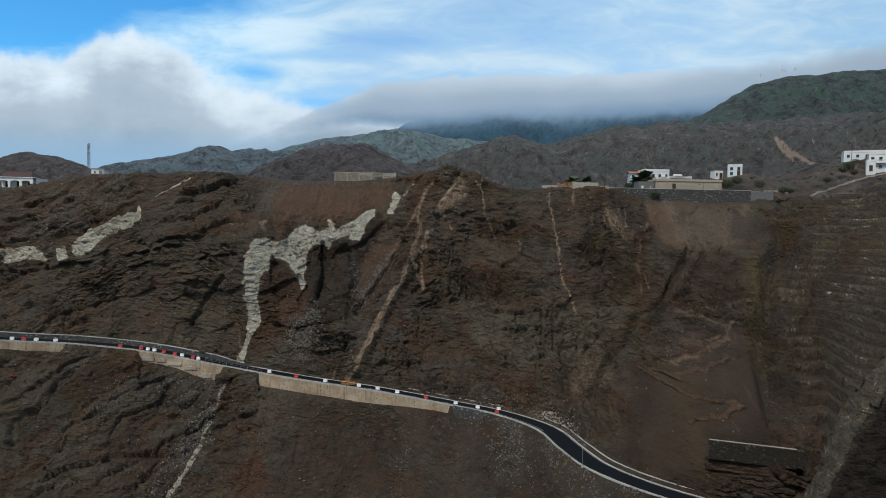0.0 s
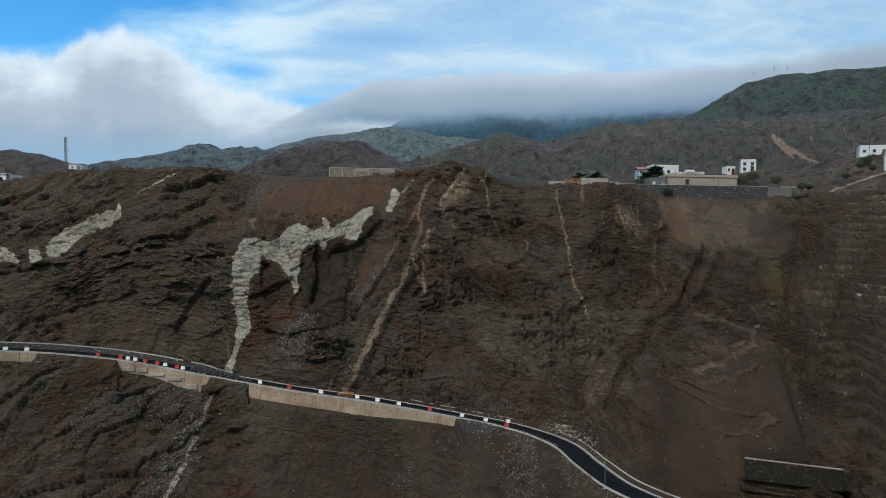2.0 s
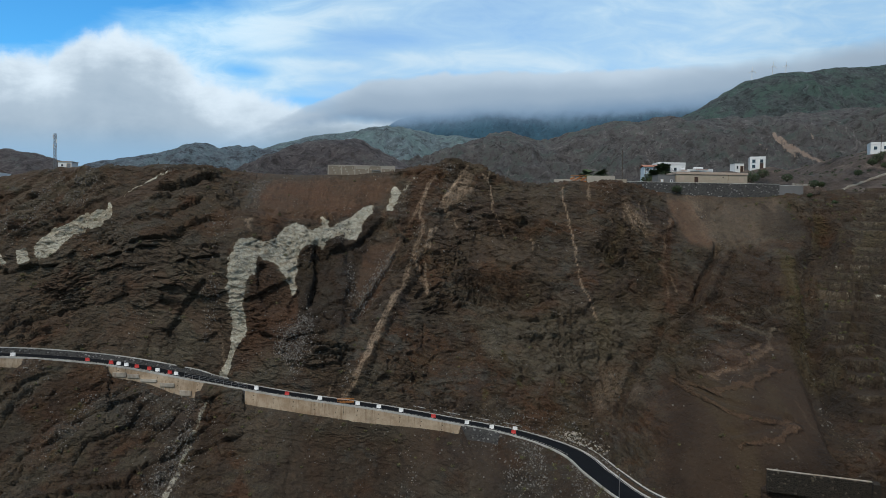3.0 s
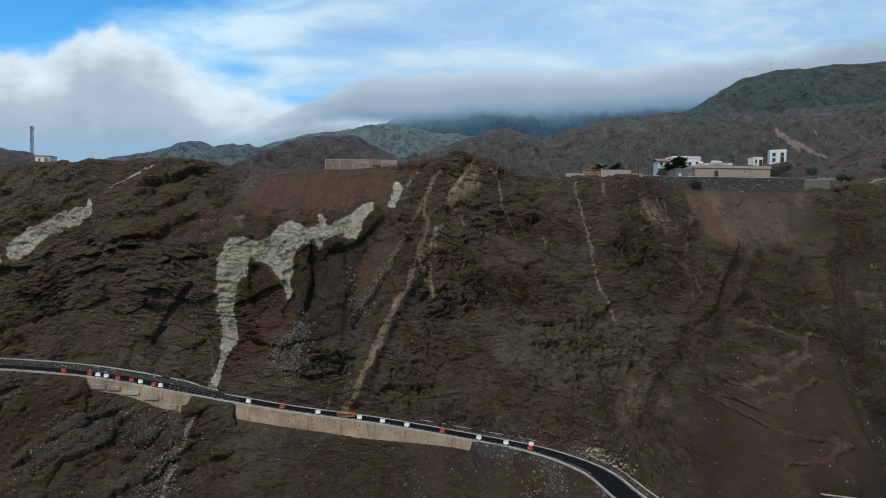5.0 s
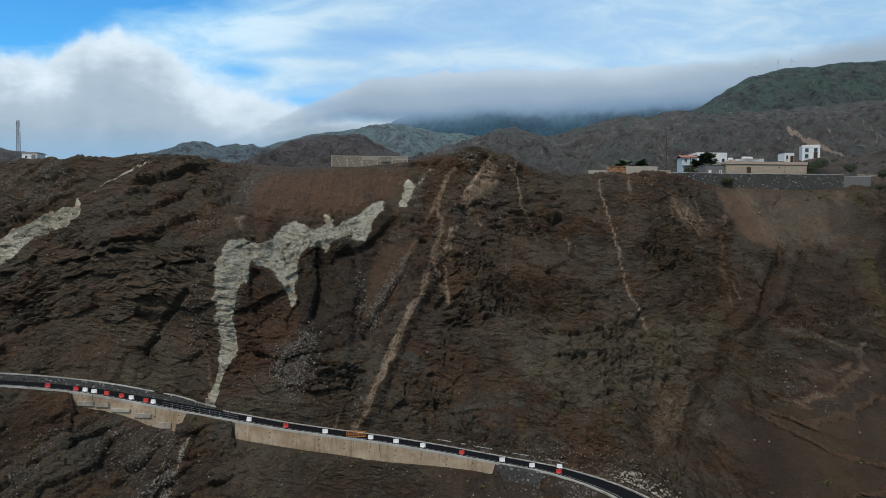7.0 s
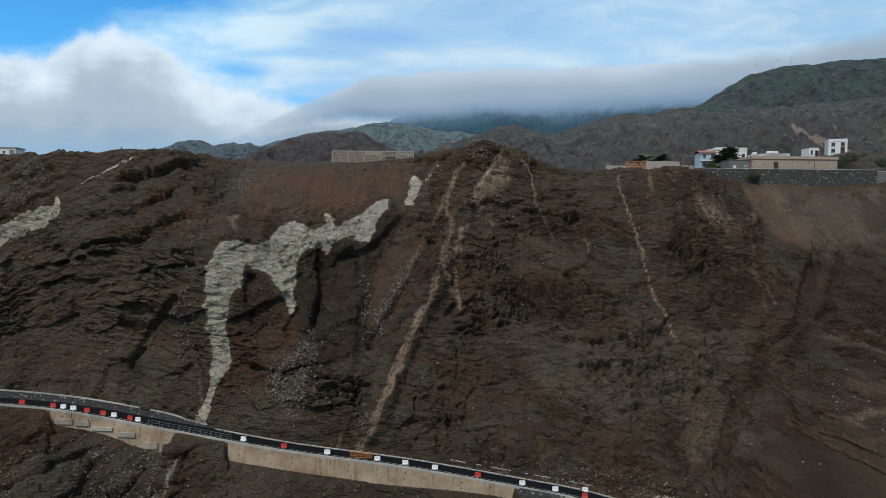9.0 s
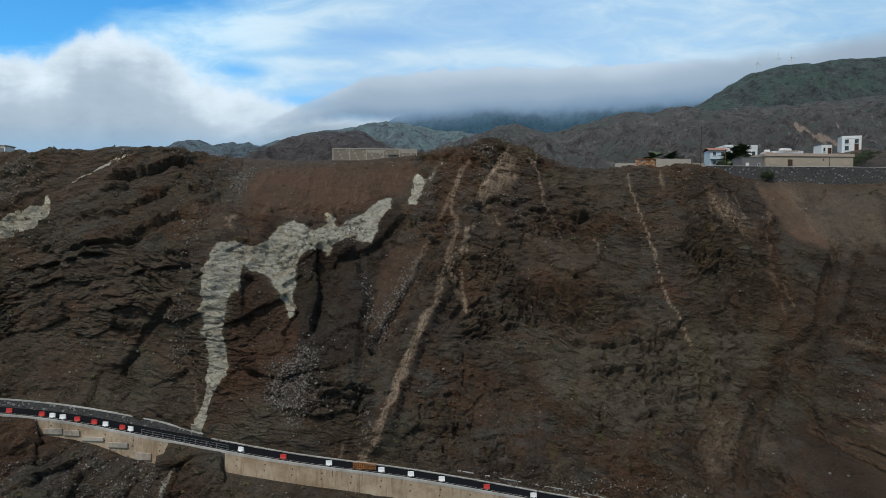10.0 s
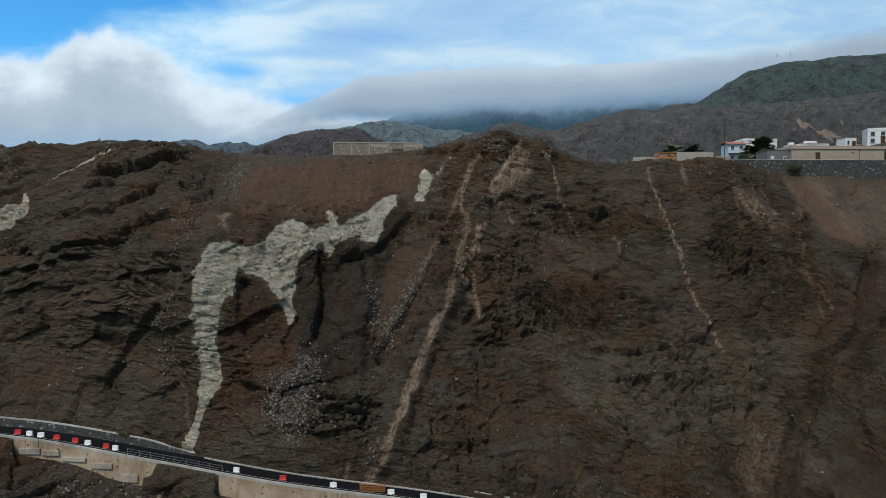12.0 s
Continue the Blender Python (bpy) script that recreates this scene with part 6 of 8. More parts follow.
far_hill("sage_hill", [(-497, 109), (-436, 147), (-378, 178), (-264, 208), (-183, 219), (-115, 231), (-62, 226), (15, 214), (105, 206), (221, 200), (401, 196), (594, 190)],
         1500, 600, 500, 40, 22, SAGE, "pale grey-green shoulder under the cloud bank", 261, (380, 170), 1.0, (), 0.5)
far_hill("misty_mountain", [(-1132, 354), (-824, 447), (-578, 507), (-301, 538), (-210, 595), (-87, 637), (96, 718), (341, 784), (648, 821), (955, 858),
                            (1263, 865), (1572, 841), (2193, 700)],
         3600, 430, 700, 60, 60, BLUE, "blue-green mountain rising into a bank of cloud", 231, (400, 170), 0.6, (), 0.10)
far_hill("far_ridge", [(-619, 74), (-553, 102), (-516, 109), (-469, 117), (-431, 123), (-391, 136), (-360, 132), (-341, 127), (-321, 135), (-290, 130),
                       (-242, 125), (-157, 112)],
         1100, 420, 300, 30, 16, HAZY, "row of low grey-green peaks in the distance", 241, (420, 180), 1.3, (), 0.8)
far_hill("far_hill", [(-562, 44), (-508, 63), (-472, 67), (-442, 76), (-421, 74), (-406, 70), (-382, 60), (-334, 43)],
         700, 260, 200, 25, 12, BARE, "low bare dark hill beyond the plateau", 251, (240, 130), 1.2, (), 0.8)


# ---------------------------------------------------------------- the bank of cloud that hides the mountain's top, and a painted haze veil below it
def cloud_bank():
    mat = bpy.data.materials.new("cloud")
    mat.use_nodes = True
    nt = mat.node_tree
    nt.nodes.clear()
    g = Graph(nt)
    out = nt.nodes.new("ShaderNodeOutputMaterial")
    place = nt.nodes.new("ShaderNodeNewGeometry").outputs["Position"]
    split = nt.nodes.new("ShaderNodeSeparateXYZ")
    g.put(split.inputs[0], place)
    u, v = g.math("DIVIDE", split.outputs[0], 3100.0), g.math("DIVIDE", split.outputs[2], 3100.0)
    roof = g.curve(u, [(-0.40, 0.10), (-0.332, 0.124), (-0.247, 0.164), (-0.196, 0.190), (-0.145, 0.209), (-0.111, 0.226), (-0.06, 0.235),
                       (0.009, 0.241), (0.12, 0.247), (0.222, 0.251), (0.308, 0.256), (0.393, 0.268), (0.478, 0.285), (0.563, 0.304),
                       (0.662, 0.327), (0.9, 0.36)], -0.4, 0.9)
    base = g.curve(u, [(-0.40, 0.10), (-0.195, 0.158), (-0.118, 0.163), (-0.075, 0.160), (-0.024, 0.166), (0.096, 0.174), (0.181, 0.177),
                       (0.267, 0.180), (0.352, 0.190), (0.9, 0.22)], -0.4, 0.9)
    plane = g.vector(u, v, 0.9)
    puffs = g.noise(plane, 16.0, 7, 0.55, 0.3)
    broad = g.noise(g.vector(u, g.math("MULTIPLY", v, 2.5), 2.0), 5.0, 5, 0.5, 0.2)
    top = g.math("ADD", g.math("SUBTRACT", roof, v), g.math("MULTIPLY", g.math("SUBTRACT", puffs, 0.5), 0.022))
    bottom = g.math("ADD", g.math("SUBTRACT", v, base), g.math("MULTIPLY", g.math("SUBTRACT", puffs, 0.5), 0.030))
    edge_left = g.range(u, -0.36, -0.12)
    cover = g.math("MULTIPLY", g.range(top, -0.002, g.range(u, 0.3, 0.6, 0.010, 0.05)), g.range(bottom, -0.020, 0.012))
    # thin veil below the cloud: distance haze painted over the mountain
    haze_veil = g.math("MULTIPLY", g.range(bottom, -0.12, 0.0), 0.42)
    cover = g.math("MULTIPLY", g.math("MAXIMUM", cover, haze_veil), edge_left)
    high_part = g.math("DIVIDE", g.math("SUBTRACT", v, base), g.math("SUBTRACT", roof, base))
    shade = g.math("ADD", high_part, g.math("MULTIPLY", g.math("SUBTRACT", broad, 0.5), 0.7))
    colour = g.mix(g.range(shade, 0.0, 0.45), (0.19, 0.30, 0.44), (0.33, 0.435, 0.555))
    colour = g.mix(g.range(shade, 0.4, 1.05), colour, (0.54, 0.66, 0.78))
    colour = g.mix(g.range(u, 0.35, 0.65, 0, 0.55), colour, (0.33, 0.42, 0.52))
    # blue of the painted haze
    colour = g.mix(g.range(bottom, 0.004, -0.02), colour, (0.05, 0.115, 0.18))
    glow = nt.nodes.new("ShaderNodeEmission")
    g.put(glow.inputs[0], colour)
    clear = nt.nodes.new("ShaderNodeBsdfTransparent")
    both = nt.nodes.new("ShaderNodeMixShader")
    g.put(both.inputs[0], cover)
    nt.links.new(clear.outputs[0], both.inputs[1])
    nt.links.new(glow.outputs[0], both.inputs[2])
    nt.links.new(both.outputs[0], out.inputs[0])
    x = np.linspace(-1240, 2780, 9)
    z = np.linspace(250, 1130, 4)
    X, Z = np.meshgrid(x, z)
    ob = sheet("cloud_backdrop", np.stack([X, np.full(X.shape, 3100.0), Z], axis=-1), mat, None, "low grey cloud bank lying on the mountain, over a painted haze veil", "cloud")
    ob.visible_shadow = False
    return ob


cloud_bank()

# ---------------------------------------------------------------- helpers for things
def thing(name, at, label, category, group="", turn=0.0):
    ob = tagged(new(name), label, category, group)
    ob.matrix_basis = pose(*at, 0, 0, turn)
    return ob


def part(name, bm, material, parent, label=""):
    """One mesh under a thing or a part, built in the parent's own metres."""
    me = bpy.data.meshes.new(name)
    bm.normal_update()
    bm.to_mesh(me)
    bm.free()
    me.materials.append(material)
    ob = tagged(new(name, me), label)
    ob.parent = parent
    return ob


def box(bm, centre, size, turn=0.0, bevel=0.0):
    made = bmesh.ops.create_cube(bm, size=1.0, matrix=Matrix.Translation(centre) @ Matrix.Rotation(radians(turn), 4, "Z") @ Matrix.Diagonal((*size, 1)))
    if bevel:
        edges = list({e for v in made["verts"] for e in v.link_edges})
        bmesh.ops.bevel(bm, geom=edges, offset=bevel, segments=1, affect="EDGES")
    return bm


def boxes(*rows, bevel=0.0):
    bm = bmesh.new()
    for centre, size in rows:
        box(bm, centre, size, 0.0, bevel)
    return bm


def tube(bm, a, b, r0, r1, sides=8):
    a, b = Vector(a), Vector(b)
    turn = (b - a).to_track_quat("Z", "Y").to_matrix().to_4x4()
    bmesh.ops.create_cone(bm, cap_ends=True, segments=sides, radius1=r0, radius2=r1, depth=(b - a).length,
                          matrix=Matrix.Translation((a + b) / 2) @ turn)
    return bm


def tubes(*rows, sides=8):
    bm = bmesh.new()
    for a, b, r in rows:
        tube(bm, a, b, r, r, sides)
    return bm


# ---------------------------------------------------------------- the road
def ribbon(name, offsets, material, label="", category="", kind="structure", span=None, parent=None, tall=None):
    """A strip that follows the road: offsets are (metres uphill from its lower edge, height), joined in order. tall: heights as a function of x."""
    curves = np.array([road_side(o) + np.array([0, 0, h]) for o, h in offsets])
    if tall is not None:
        for curve, (o, h) in zip(curves, offsets):
            if h > 0.5:
                curve[:, 2] += tall(curve[:, 0]) - max(q for _, q in offsets)
    curves = curves[:, ::3]
    if span:
        curves = curves[:, (curves[0][:, 0] > span[0]) & (curves[0][:, 0] < span[1])]
    ob = sheet(name, curves, material, None, label, category, kind)
    ob.data.polygons.foreach_set("use_smooth", np.zeros(len(ob.data.polygons), dtype=bool))
    if parent:
        ob.parent = parent
    return ob


def on_road(x, out):
    """A place on the road at that x, that many metres uphill from its lower edge, and the road's heading there."""
    side = road_side(out)
    keep = slice(0, int(len(edge) * 0.8))
    i = int(np.argmin(np.abs(side[keep, 0] - x)))
    d = edge[min(i + 4, len(edge) - 1)] - edge[max(i - 4, 0)]
    return side[i], math.degrees(math.atan2(d[1], d[0]))


ribbon("road", [(-0.1, -0.3), (-0.1, 0.02), (0.5, 0.03), (1.7, 0.05), (3.4, 0.03)], ASPHALT, "narrow mountain road of fresh black asphalt", "road")
ribbon("road_marking", [(0.22, 0.035), (0.30, 0.035)], KERB, "thin white edge line on the asphalt", "road marking", span=(-110, 23))
ribbon("road_marking", [(2.86, 0.05), (2.94, 0.05)], KERB, "thin white edge line on the asphalt", "road marking", span=(-46, 60))
ribbon("kerb", [(-0.50, -0.3), (-0.50, 0.07), (-0.26, 0.08), (-0.24, 0.0)], KERB, "pale concrete coping along the road's outer edge", "kerb", span=(-115, 72))
ribbon("kerb", [(3.08, 0.0), (3.10, 0.14), (3.30, 0.14), (3.36, -0.2)], KERB, "pale concrete kerb along the road's inner edge", "kerb", span=(-47, 72))

for a, b, words in ((-114, -89.5, "stained concrete retaining wall with a ragged foot"),
                    (-73.5, -51.5, "stained concrete retaining wall with patched lower panels"),
                    (-43.5, 2.5, "long rust-stained concrete retaining wall with weep holes")):
    wall = ribbon("retaining_wall", [(-0.62, -6.0), (-0.46, -0.35), (-0.46, 0.05), (-0.2, 0.05)], CONCRETE, words, "retaining wall", span=(a, b))
    wall.data.flip_normals()
    for k, x in enumerate(np.arange(a + 2.2, b - 1, 4.4)):
        place, heading = on_road(x, -0.50)
        for drop in (0.95, 1.85):
            at = place + np.array([0.4 * ((k * 7 + drop * 3) % 1.0), 0, -drop])
            bm = bmesh.new()
            bmesh.ops.create_cone(bm, cap_ends=True, segments=8, radius1=0.10, radius2=0.10, depth=0.12,
                                  matrix=pose(at[0], at[1] - 0.02, at[2], 90, 0, heading))
            part("weep_hole", bm, DARK, wall, "dark round weep hole")
        bm = bmesh.new()
        box(bm, place + np.array([1.9, -0.035, -1.55]), (0.05, 0.08, 2.7), heading)
        part("joint", bm, DARK, wall, "dark joint between the concrete pours")

wall = bpy.data.objects["retaining_wall.001"]
for x, drop, wide, tall in ((-70.6, 1.75, 3.0, 0.9), (-67.6, 1.55, 2.6, 0.8), (-64.2, 1.9, 3.6, 0.6), (-60.2, 2.1, 3.2, 0.8), (-56.0, 3.1, 2.6, 1.1)):
    place, heading = on_road(x, -0.62)
    bm = bmesh.new()
    box(bm, place + np.array([0, 0, -drop]), (wide, 0.28, tall), heading, 0.04)
    part("panel", bm, OLD_CONCRETE, wall, "lighter concrete panel left by an old pour")

ribbon("stone_wall", [(3.18, -0.3), (3.30, 1.3), (3.75, 1.3), (3.75, -0.4)], MASONRY, "dark basalt masonry wall at the foot of the cliff", "stone wall",
       span=(-108, -47.5), tall=lambda x: 0.55 + 0.75 * smooth((-47.5 - x) / 9))
ribbon("coping", [(3.25, 1.1), (3.26, 1.3), (3.52, 1.3), (3.8, 0.9)], KERB, "pale mortar coping on the masonry wall", "coping",
       span=(-108, -47.5), tall=lambda x: 0.63 + 0.75 * smooth((-47.5 - x) / 9))
ribbon("stone_wall", [(3.75, -0.3), (3.85, 0.75), (4.2, 0.75), (4.3, -0.4)], MASONRY, "low dark stone wall beside the road's inner edge", "stone wall", span=(-14, 60))
ribbon("coping", [(3.82, 0.70), (3.83, 0.80), (4.05, 0.80), (4.07, 0.70)], KERB, "thin pale coping on the low stone wall", "coping", span=(-14, 60))
ribbon("stone_wall", [(-1.3, -5.0), (-0.60, -0.3), (-0.50, -0.1)], MASONRY, "blue-grey dry stone wall under the road", "stone wall", span=(2.5, 10.5))


# ---------------------------------------------------------------- barriers, rails and signs along the road
def barrier(material, colour):
    ob = thing("road_barrier", (0, 0, 0), colour + " plastic traffic barrier standing on the road edge", "barrier", "barriers along the road")
    outline = [(-0.20, 0), (-0.20, 0.14), (-0.11, 0.28), (-0.08, 0.70), (0.08, 0.70), (0.11, 0.28), (0.20, 0.14), (0.20, 0)]
    bm = bmesh.new()
    ends = [[bm.verts.new((x, y, z)) for y, z in outline] for x in (-0.46, 0.46)]
    n = len(outline)
    for k in range(n):
        bm.faces.new((ends[0][k], ends[1][k], ends[1][(k + 1) % n], ends[0][(k + 1) % n]))
    bm.faces.new(ends[0][::-1])
    bm.faces.new(ends[1])
    bmesh.ops.recalc_face_normals(bm, faces=bm.faces)
    bmesh.ops.bevel(bm, geom=[e for e in bm.edges], offset=0.018, segments=1, affect="EDGES")
    part("body", bm, material, ob)
    for x in (-0.28, 0.28):
        part("fork_slot", boxes(((x, 0, 0.05), (0.2, 0.42, 0.10))), DARK, ob, "dark slot for a lifting fork")
    part("cap", boxes(((0.0, 0, 0.715), (0.16, 0.09, 0.05)), bevel=0.01), material, ob)
    return ob


RED_BARRIER, WHITE_BARRIER = barrier(RED_PLASTIC, "faded red"), barrier(WHITE_PLASTIC, "dusty white")
first = {"r": RED_BARRIER, "w": WHITE_BARRIER}
placed = set()
for k, (kind, x, out) in enumerate((("w", -100.3, 0.5), ("r", -98, 0.5), ("w", -95.8, 0.5), ("w", -92.1, 0.5), ("r", -78, 0.5), ("r", -73, 0.5),
                                    ("w", -71.3, 0.5), ("w", -69.8, 0.5), ("r", -67.4, 0.5), ("r", -64.6, 0.5), ("w", -62.7, 0.5), ("r", -60, 0.5),
                                    ("w", -58.5, 0.5), ("w", -40.6, 0.55), ("r", -34, 0.5), ("w", -27, 0.5), ("w", -19, 0.5), ("w", -14.5, 0.5),
                                    ("w", -10, 0.5), ("r", -3.1, 0.5), ("w", 3.8, 0.5), ("w", 8.8, 0.5), ("r", 13.2, 0.5), ("w", 13.9, 2.8))):
    place, heading = on_road(x, out)
    at = pose(place[0], place[1], place[2] + 0.035, 0, 0, heading + (k * 37 % 13 - 6))
    if kind not in placed:
        placed.add(kind)
        first[kind].matrix_basis = at
    else:
        copy_thing(first[kind], at)


# a barrier that has slid down onto the slope
copy_thing(RED_BARRIER, pose(-96.83, 148.01, -34.6, 62, 20, 35))


def mesh_fence():
    place, heading = on_road(-21.6, 0.5)
    ob = thing("barrier_fence", (place[0], place[1], place[2] + 0.04), "orange mesh safety fence on a rusty frame beside the road", "fence", turn=heading)
    for x in (-1.7, 0.0, 1.7):
        part("post", tubes(((x, 0, 0), (x, 0, 1.05), 0.04)), RUST, ob)
    for z in (0.12, 0.4, 0.7, 1.0):
        part("rail", boxes(((0, -0.03, z), (3.5, 0.03, 0.09))), ORANGE, ob, "orange slat of the safety fence")
    for x in np.linspace(-1.6, 1.6, 12):
        part("bar", boxes(((x, -0.05, 0.55), (0.04, 0.02, 0.95))), ORANGE, ob)
    return ob


mesh_fence()


def guard_rail(x0, x1, out, count):
    place, heading = on_road((x0 + x1) / 2, out)
    ob = thing("guard_rail", place, "grey steel guard rail on short posts beside the road", "guard rail")
    spots = [on_road(x, out)[0] - place for x in np.linspace(x0, x1, count)]
    for s in spots:
        part("post", tubes(((s[0], s[1], s[2] - 0.1), (s[0], s[1], s[2] + 0.85), 0.045)), STEEL, ob)
    for z in (0.45, 0.80):
        bm = bmesh.new()
        for a, b in zip(spots, spots[1:]):
            tube(bm, (a[0], a[1], a[2] + z), (b[0], b[1], b[2] + z), 0.028, 0.028, 6)
        part("rail", bm, STEEL, ob)
    return ob


guard_rail(-56.5, -42.5, 0.05, 9)


def road_pole():
    place, _ = on_road(24.2, -0.2)
    spot = np.array([27.3, 123.3, -43.8])
    ob = thing("marker_pole", spot, "thin dark pole standing on the road edge", "pole")
    part("shaft", tubes(((0, 0, -0.5), (0, 0, 4.4), 0.06)), STEEL, ob)
    part("foot", boxes(((0, 0, 0.08), (0.4, 0.4, 0.3)), bevel=0.03), KERB, ob)
    part("collar", tubes(((0, 0, 4.2), (0, 0, 4.45), 0.10)), STEEL, ob)


road_pole()


# ---------------------------------------------------------------- buildings on the plateau
def window(parent, at, wide, tall, frame_material=None, lit_label="dark window with a painted frame", thick=0.10):
    """A window set in a wall that faces -y; at is the middle of its opening on the wall's face."""
    x, y, z = at
    bm = boxes(((x, y + 0.02, z), (wide, 0.06, tall)))
    pane = part("window", bm, GLASS, parent, lit_label)
    rim = boxes(((x - wide / 2, y - 0.01, z), (0.09, thick, tall + 0.09)), ((x + wide / 2, y - 0.01, z), (0.09, thick, tall + 0.09)),
                ((x, y - 0.01, z + tall / 2), (wide - 0.09, thick, 0.09)))
    part("window_frame", rim, frame_material or PLASTER, pane)
    part("window_sill", boxes(((x, y - 0.05, z - tall / 2 - 0.03), (wide + 0.25, 0.22, 0.07)), bevel=0.01), frame_material or PLASTER, pane)
    return pane


def door(parent, at, wide, tall, material, words="dark wooden door"):
    x, y, z = at
    leaf = part("door", boxes(((x, y, z + tall / 2), (wide, 0.10, tall)), bevel=0.01), material, parent, words)
    part("door_frame", boxes(((x - wide / 2 - 0.05, y - 0.03, z + tall / 2), (0.1, 0.14, tall + 0.1)), ((x + wide / 2 + 0.05, y - 0.03, z + tall / 2), (0.1, 0.14, tall + 0.1)),
                             ((x, y - 0.03, z + tall + 0.05), (wide, 0.14, 0.1))), CONCRETE, leaf)
    return leaf


def ruin():
    """The roofless blockwork shell over the red slope: concrete posts, block infill, one framed doorway."""
    ob = thing("ruin", (-34.5, 208.0, 15.0), "roofless unfinished building of raw concrete blocks", "ruin")
    xs = [0.0, 3.9, 7.7, 11.6, 15.3, 19.2]
    for x in xs:
        part("post", boxes(((x, 0, 1.65), (0.28, 0.34, 3.5)), bevel=0.02), PALE_BLOCK, ob, "pale concrete post")
    rows = 9
    for k, (a, b) in enumerate(zip(xs, xs[1:])):
        bay = part("wall", boxes((((a + b) / 2, 0.16, 1.6), (b - a - 0.28, 0.10, 3.3))), BLOCKWORK, ob, "bay of raw block wall")
        wide = (b - a - 0.3) / 9
        for r in range(rows):
            for c in range(9):
                x = a + 0.15 + wide * (c + 0.5 + (0.25 if r % 2 else -0.0) * (c < 8))
                z = 0.2 + 0.37 * r
                if k == 3 and z < 2.2 and 12.7 < x < 15.0:
                    continue
                bm = boxes(((x, 0.02 + 0.03 * ((r * 5 + c * 3 + k) % 4) / 4, z), (wide - 0.03, 0.24, 0.34)))
                part("block", bm, PALE_BLOCK if (r > 6 and k in (2, 4)) or (r + c * 2 + k) % 11 == 0 else BLOCKWORK, bay)
    part("beam", boxes(((9.6, 0, 3.45), (19.5, 0.36, 0.22)), bevel=0.02), PALE_BLOCK, ob, "weathered concrete ring beam")
    frame_ob = part("doorway", boxes(((12.75, -0.1, 1.0), (0.22, 0.4, 2.2)), ((14.95, -0.1, 1.0), (0.22, 0.4, 2.2)), ((13.85, -0.1, 2.15), (2.42, 0.4, 0.22))), GREY_PLASTER, ob,
                    "dark framed doorway")
    part("infill", boxes(((13.85, 0.05, 1.0), (2.0, 0.1, 2.1))), BLOCKWORK, frame_ob)
    part("side_wall", boxes(((0.0, 4.2, 1.6), (0.3, 8.0, 3.2)), ((19.2, 4.2, 1.6), (0.3, 8.0, 3.2))), BLOCKWORK, ob)
    part("back_wall", boxes(((9.6, 8.2, 1.6), (19.4, 0.3, 3.2))), BLOCKWORK, ob)
    part("footing", boxes(((9.6, 3.9, -0.5), (19.9, 9.4, 1.0))), CONCRETE, ob)


ruin()


def warehouse():
    """The long beige flat-roofed building over the stone wall."""
    ob = thing("long_building", (67.9, 211.2, 15.4), "long single-storey beige plastered building with a flat roof", "building")
    part("wall", boxes(((10.6, 4.0, 1.25), (21.2, 8.0, 3.1)), bevel=0.03), BEIGE, ob, "weathered beige plaster wall")
    part("parapet", boxes(((10.6, -0.02, 3.08), (21.5, 0.34, 0.62)), ((0.0, 4.1, 3.08), (0.34, 7.9, 0.62)), ((21.2, 4.1, 3.08), (0.34, 7.9, 0.62)), bevel=0.03), CAPPING, ob,
         "pinkish parapet band")
    part("cornice", boxes(((10.6, -0.10, 2.74), (21.6, 0.24, 0.12)), bevel=0.02), CAPPING, ob)
    part("roof", boxes(((10.6, 4.1, 2.88), (20.8, 7.6, 0.16))), CONCRETE, ob)
    door(ob, (5.9, -0.03, 0.0), 1.1, 1.9, WOOD)
    for x, wide, tall in ((1.7, 1.3, 1.25), (10.9, 1.5, 0.5), (19.4, 1.3, 1.25)):
        part("blocked_window", boxes(((x, -0.02, 1.35), (wide, 0.10, tall)), bevel=0.01), CAPPING, ob, "walled-up window")
    part("vent", boxes(((13.9, -0.02, 1.9), (0.3, 0.1, 0.3))), DARK, ob, "small dark vent")
    part("pipe", tubes(((15.4, -0.08, 0.0), (15.4, -0.08, 2.7), 0.05)), RUST, ob)
    annex = thing("annex", (62.6, 212.0, 15.4), "low grey rendered annex with two white openings", "building")
    part("wall", boxes(((2.6, 2.5, 1.1), (5.1, 5.0, 2.6)), bevel=0.03), GREY_PLASTER, annex, "dark grey rendered wall")
    part("roof", boxes(((2.6, 2.5, 2.45), (5.3, 5.2, 0.14)), bevel=0.02), GREY_PLASTER, annex)
    door(annex, (1.3, -0.03, 0.0), 0.75, 1.1, PLASTER, "small white door")
    window(annex, (4.1, -0.03, 0.75), 0.5, 0.6)


warehouse()


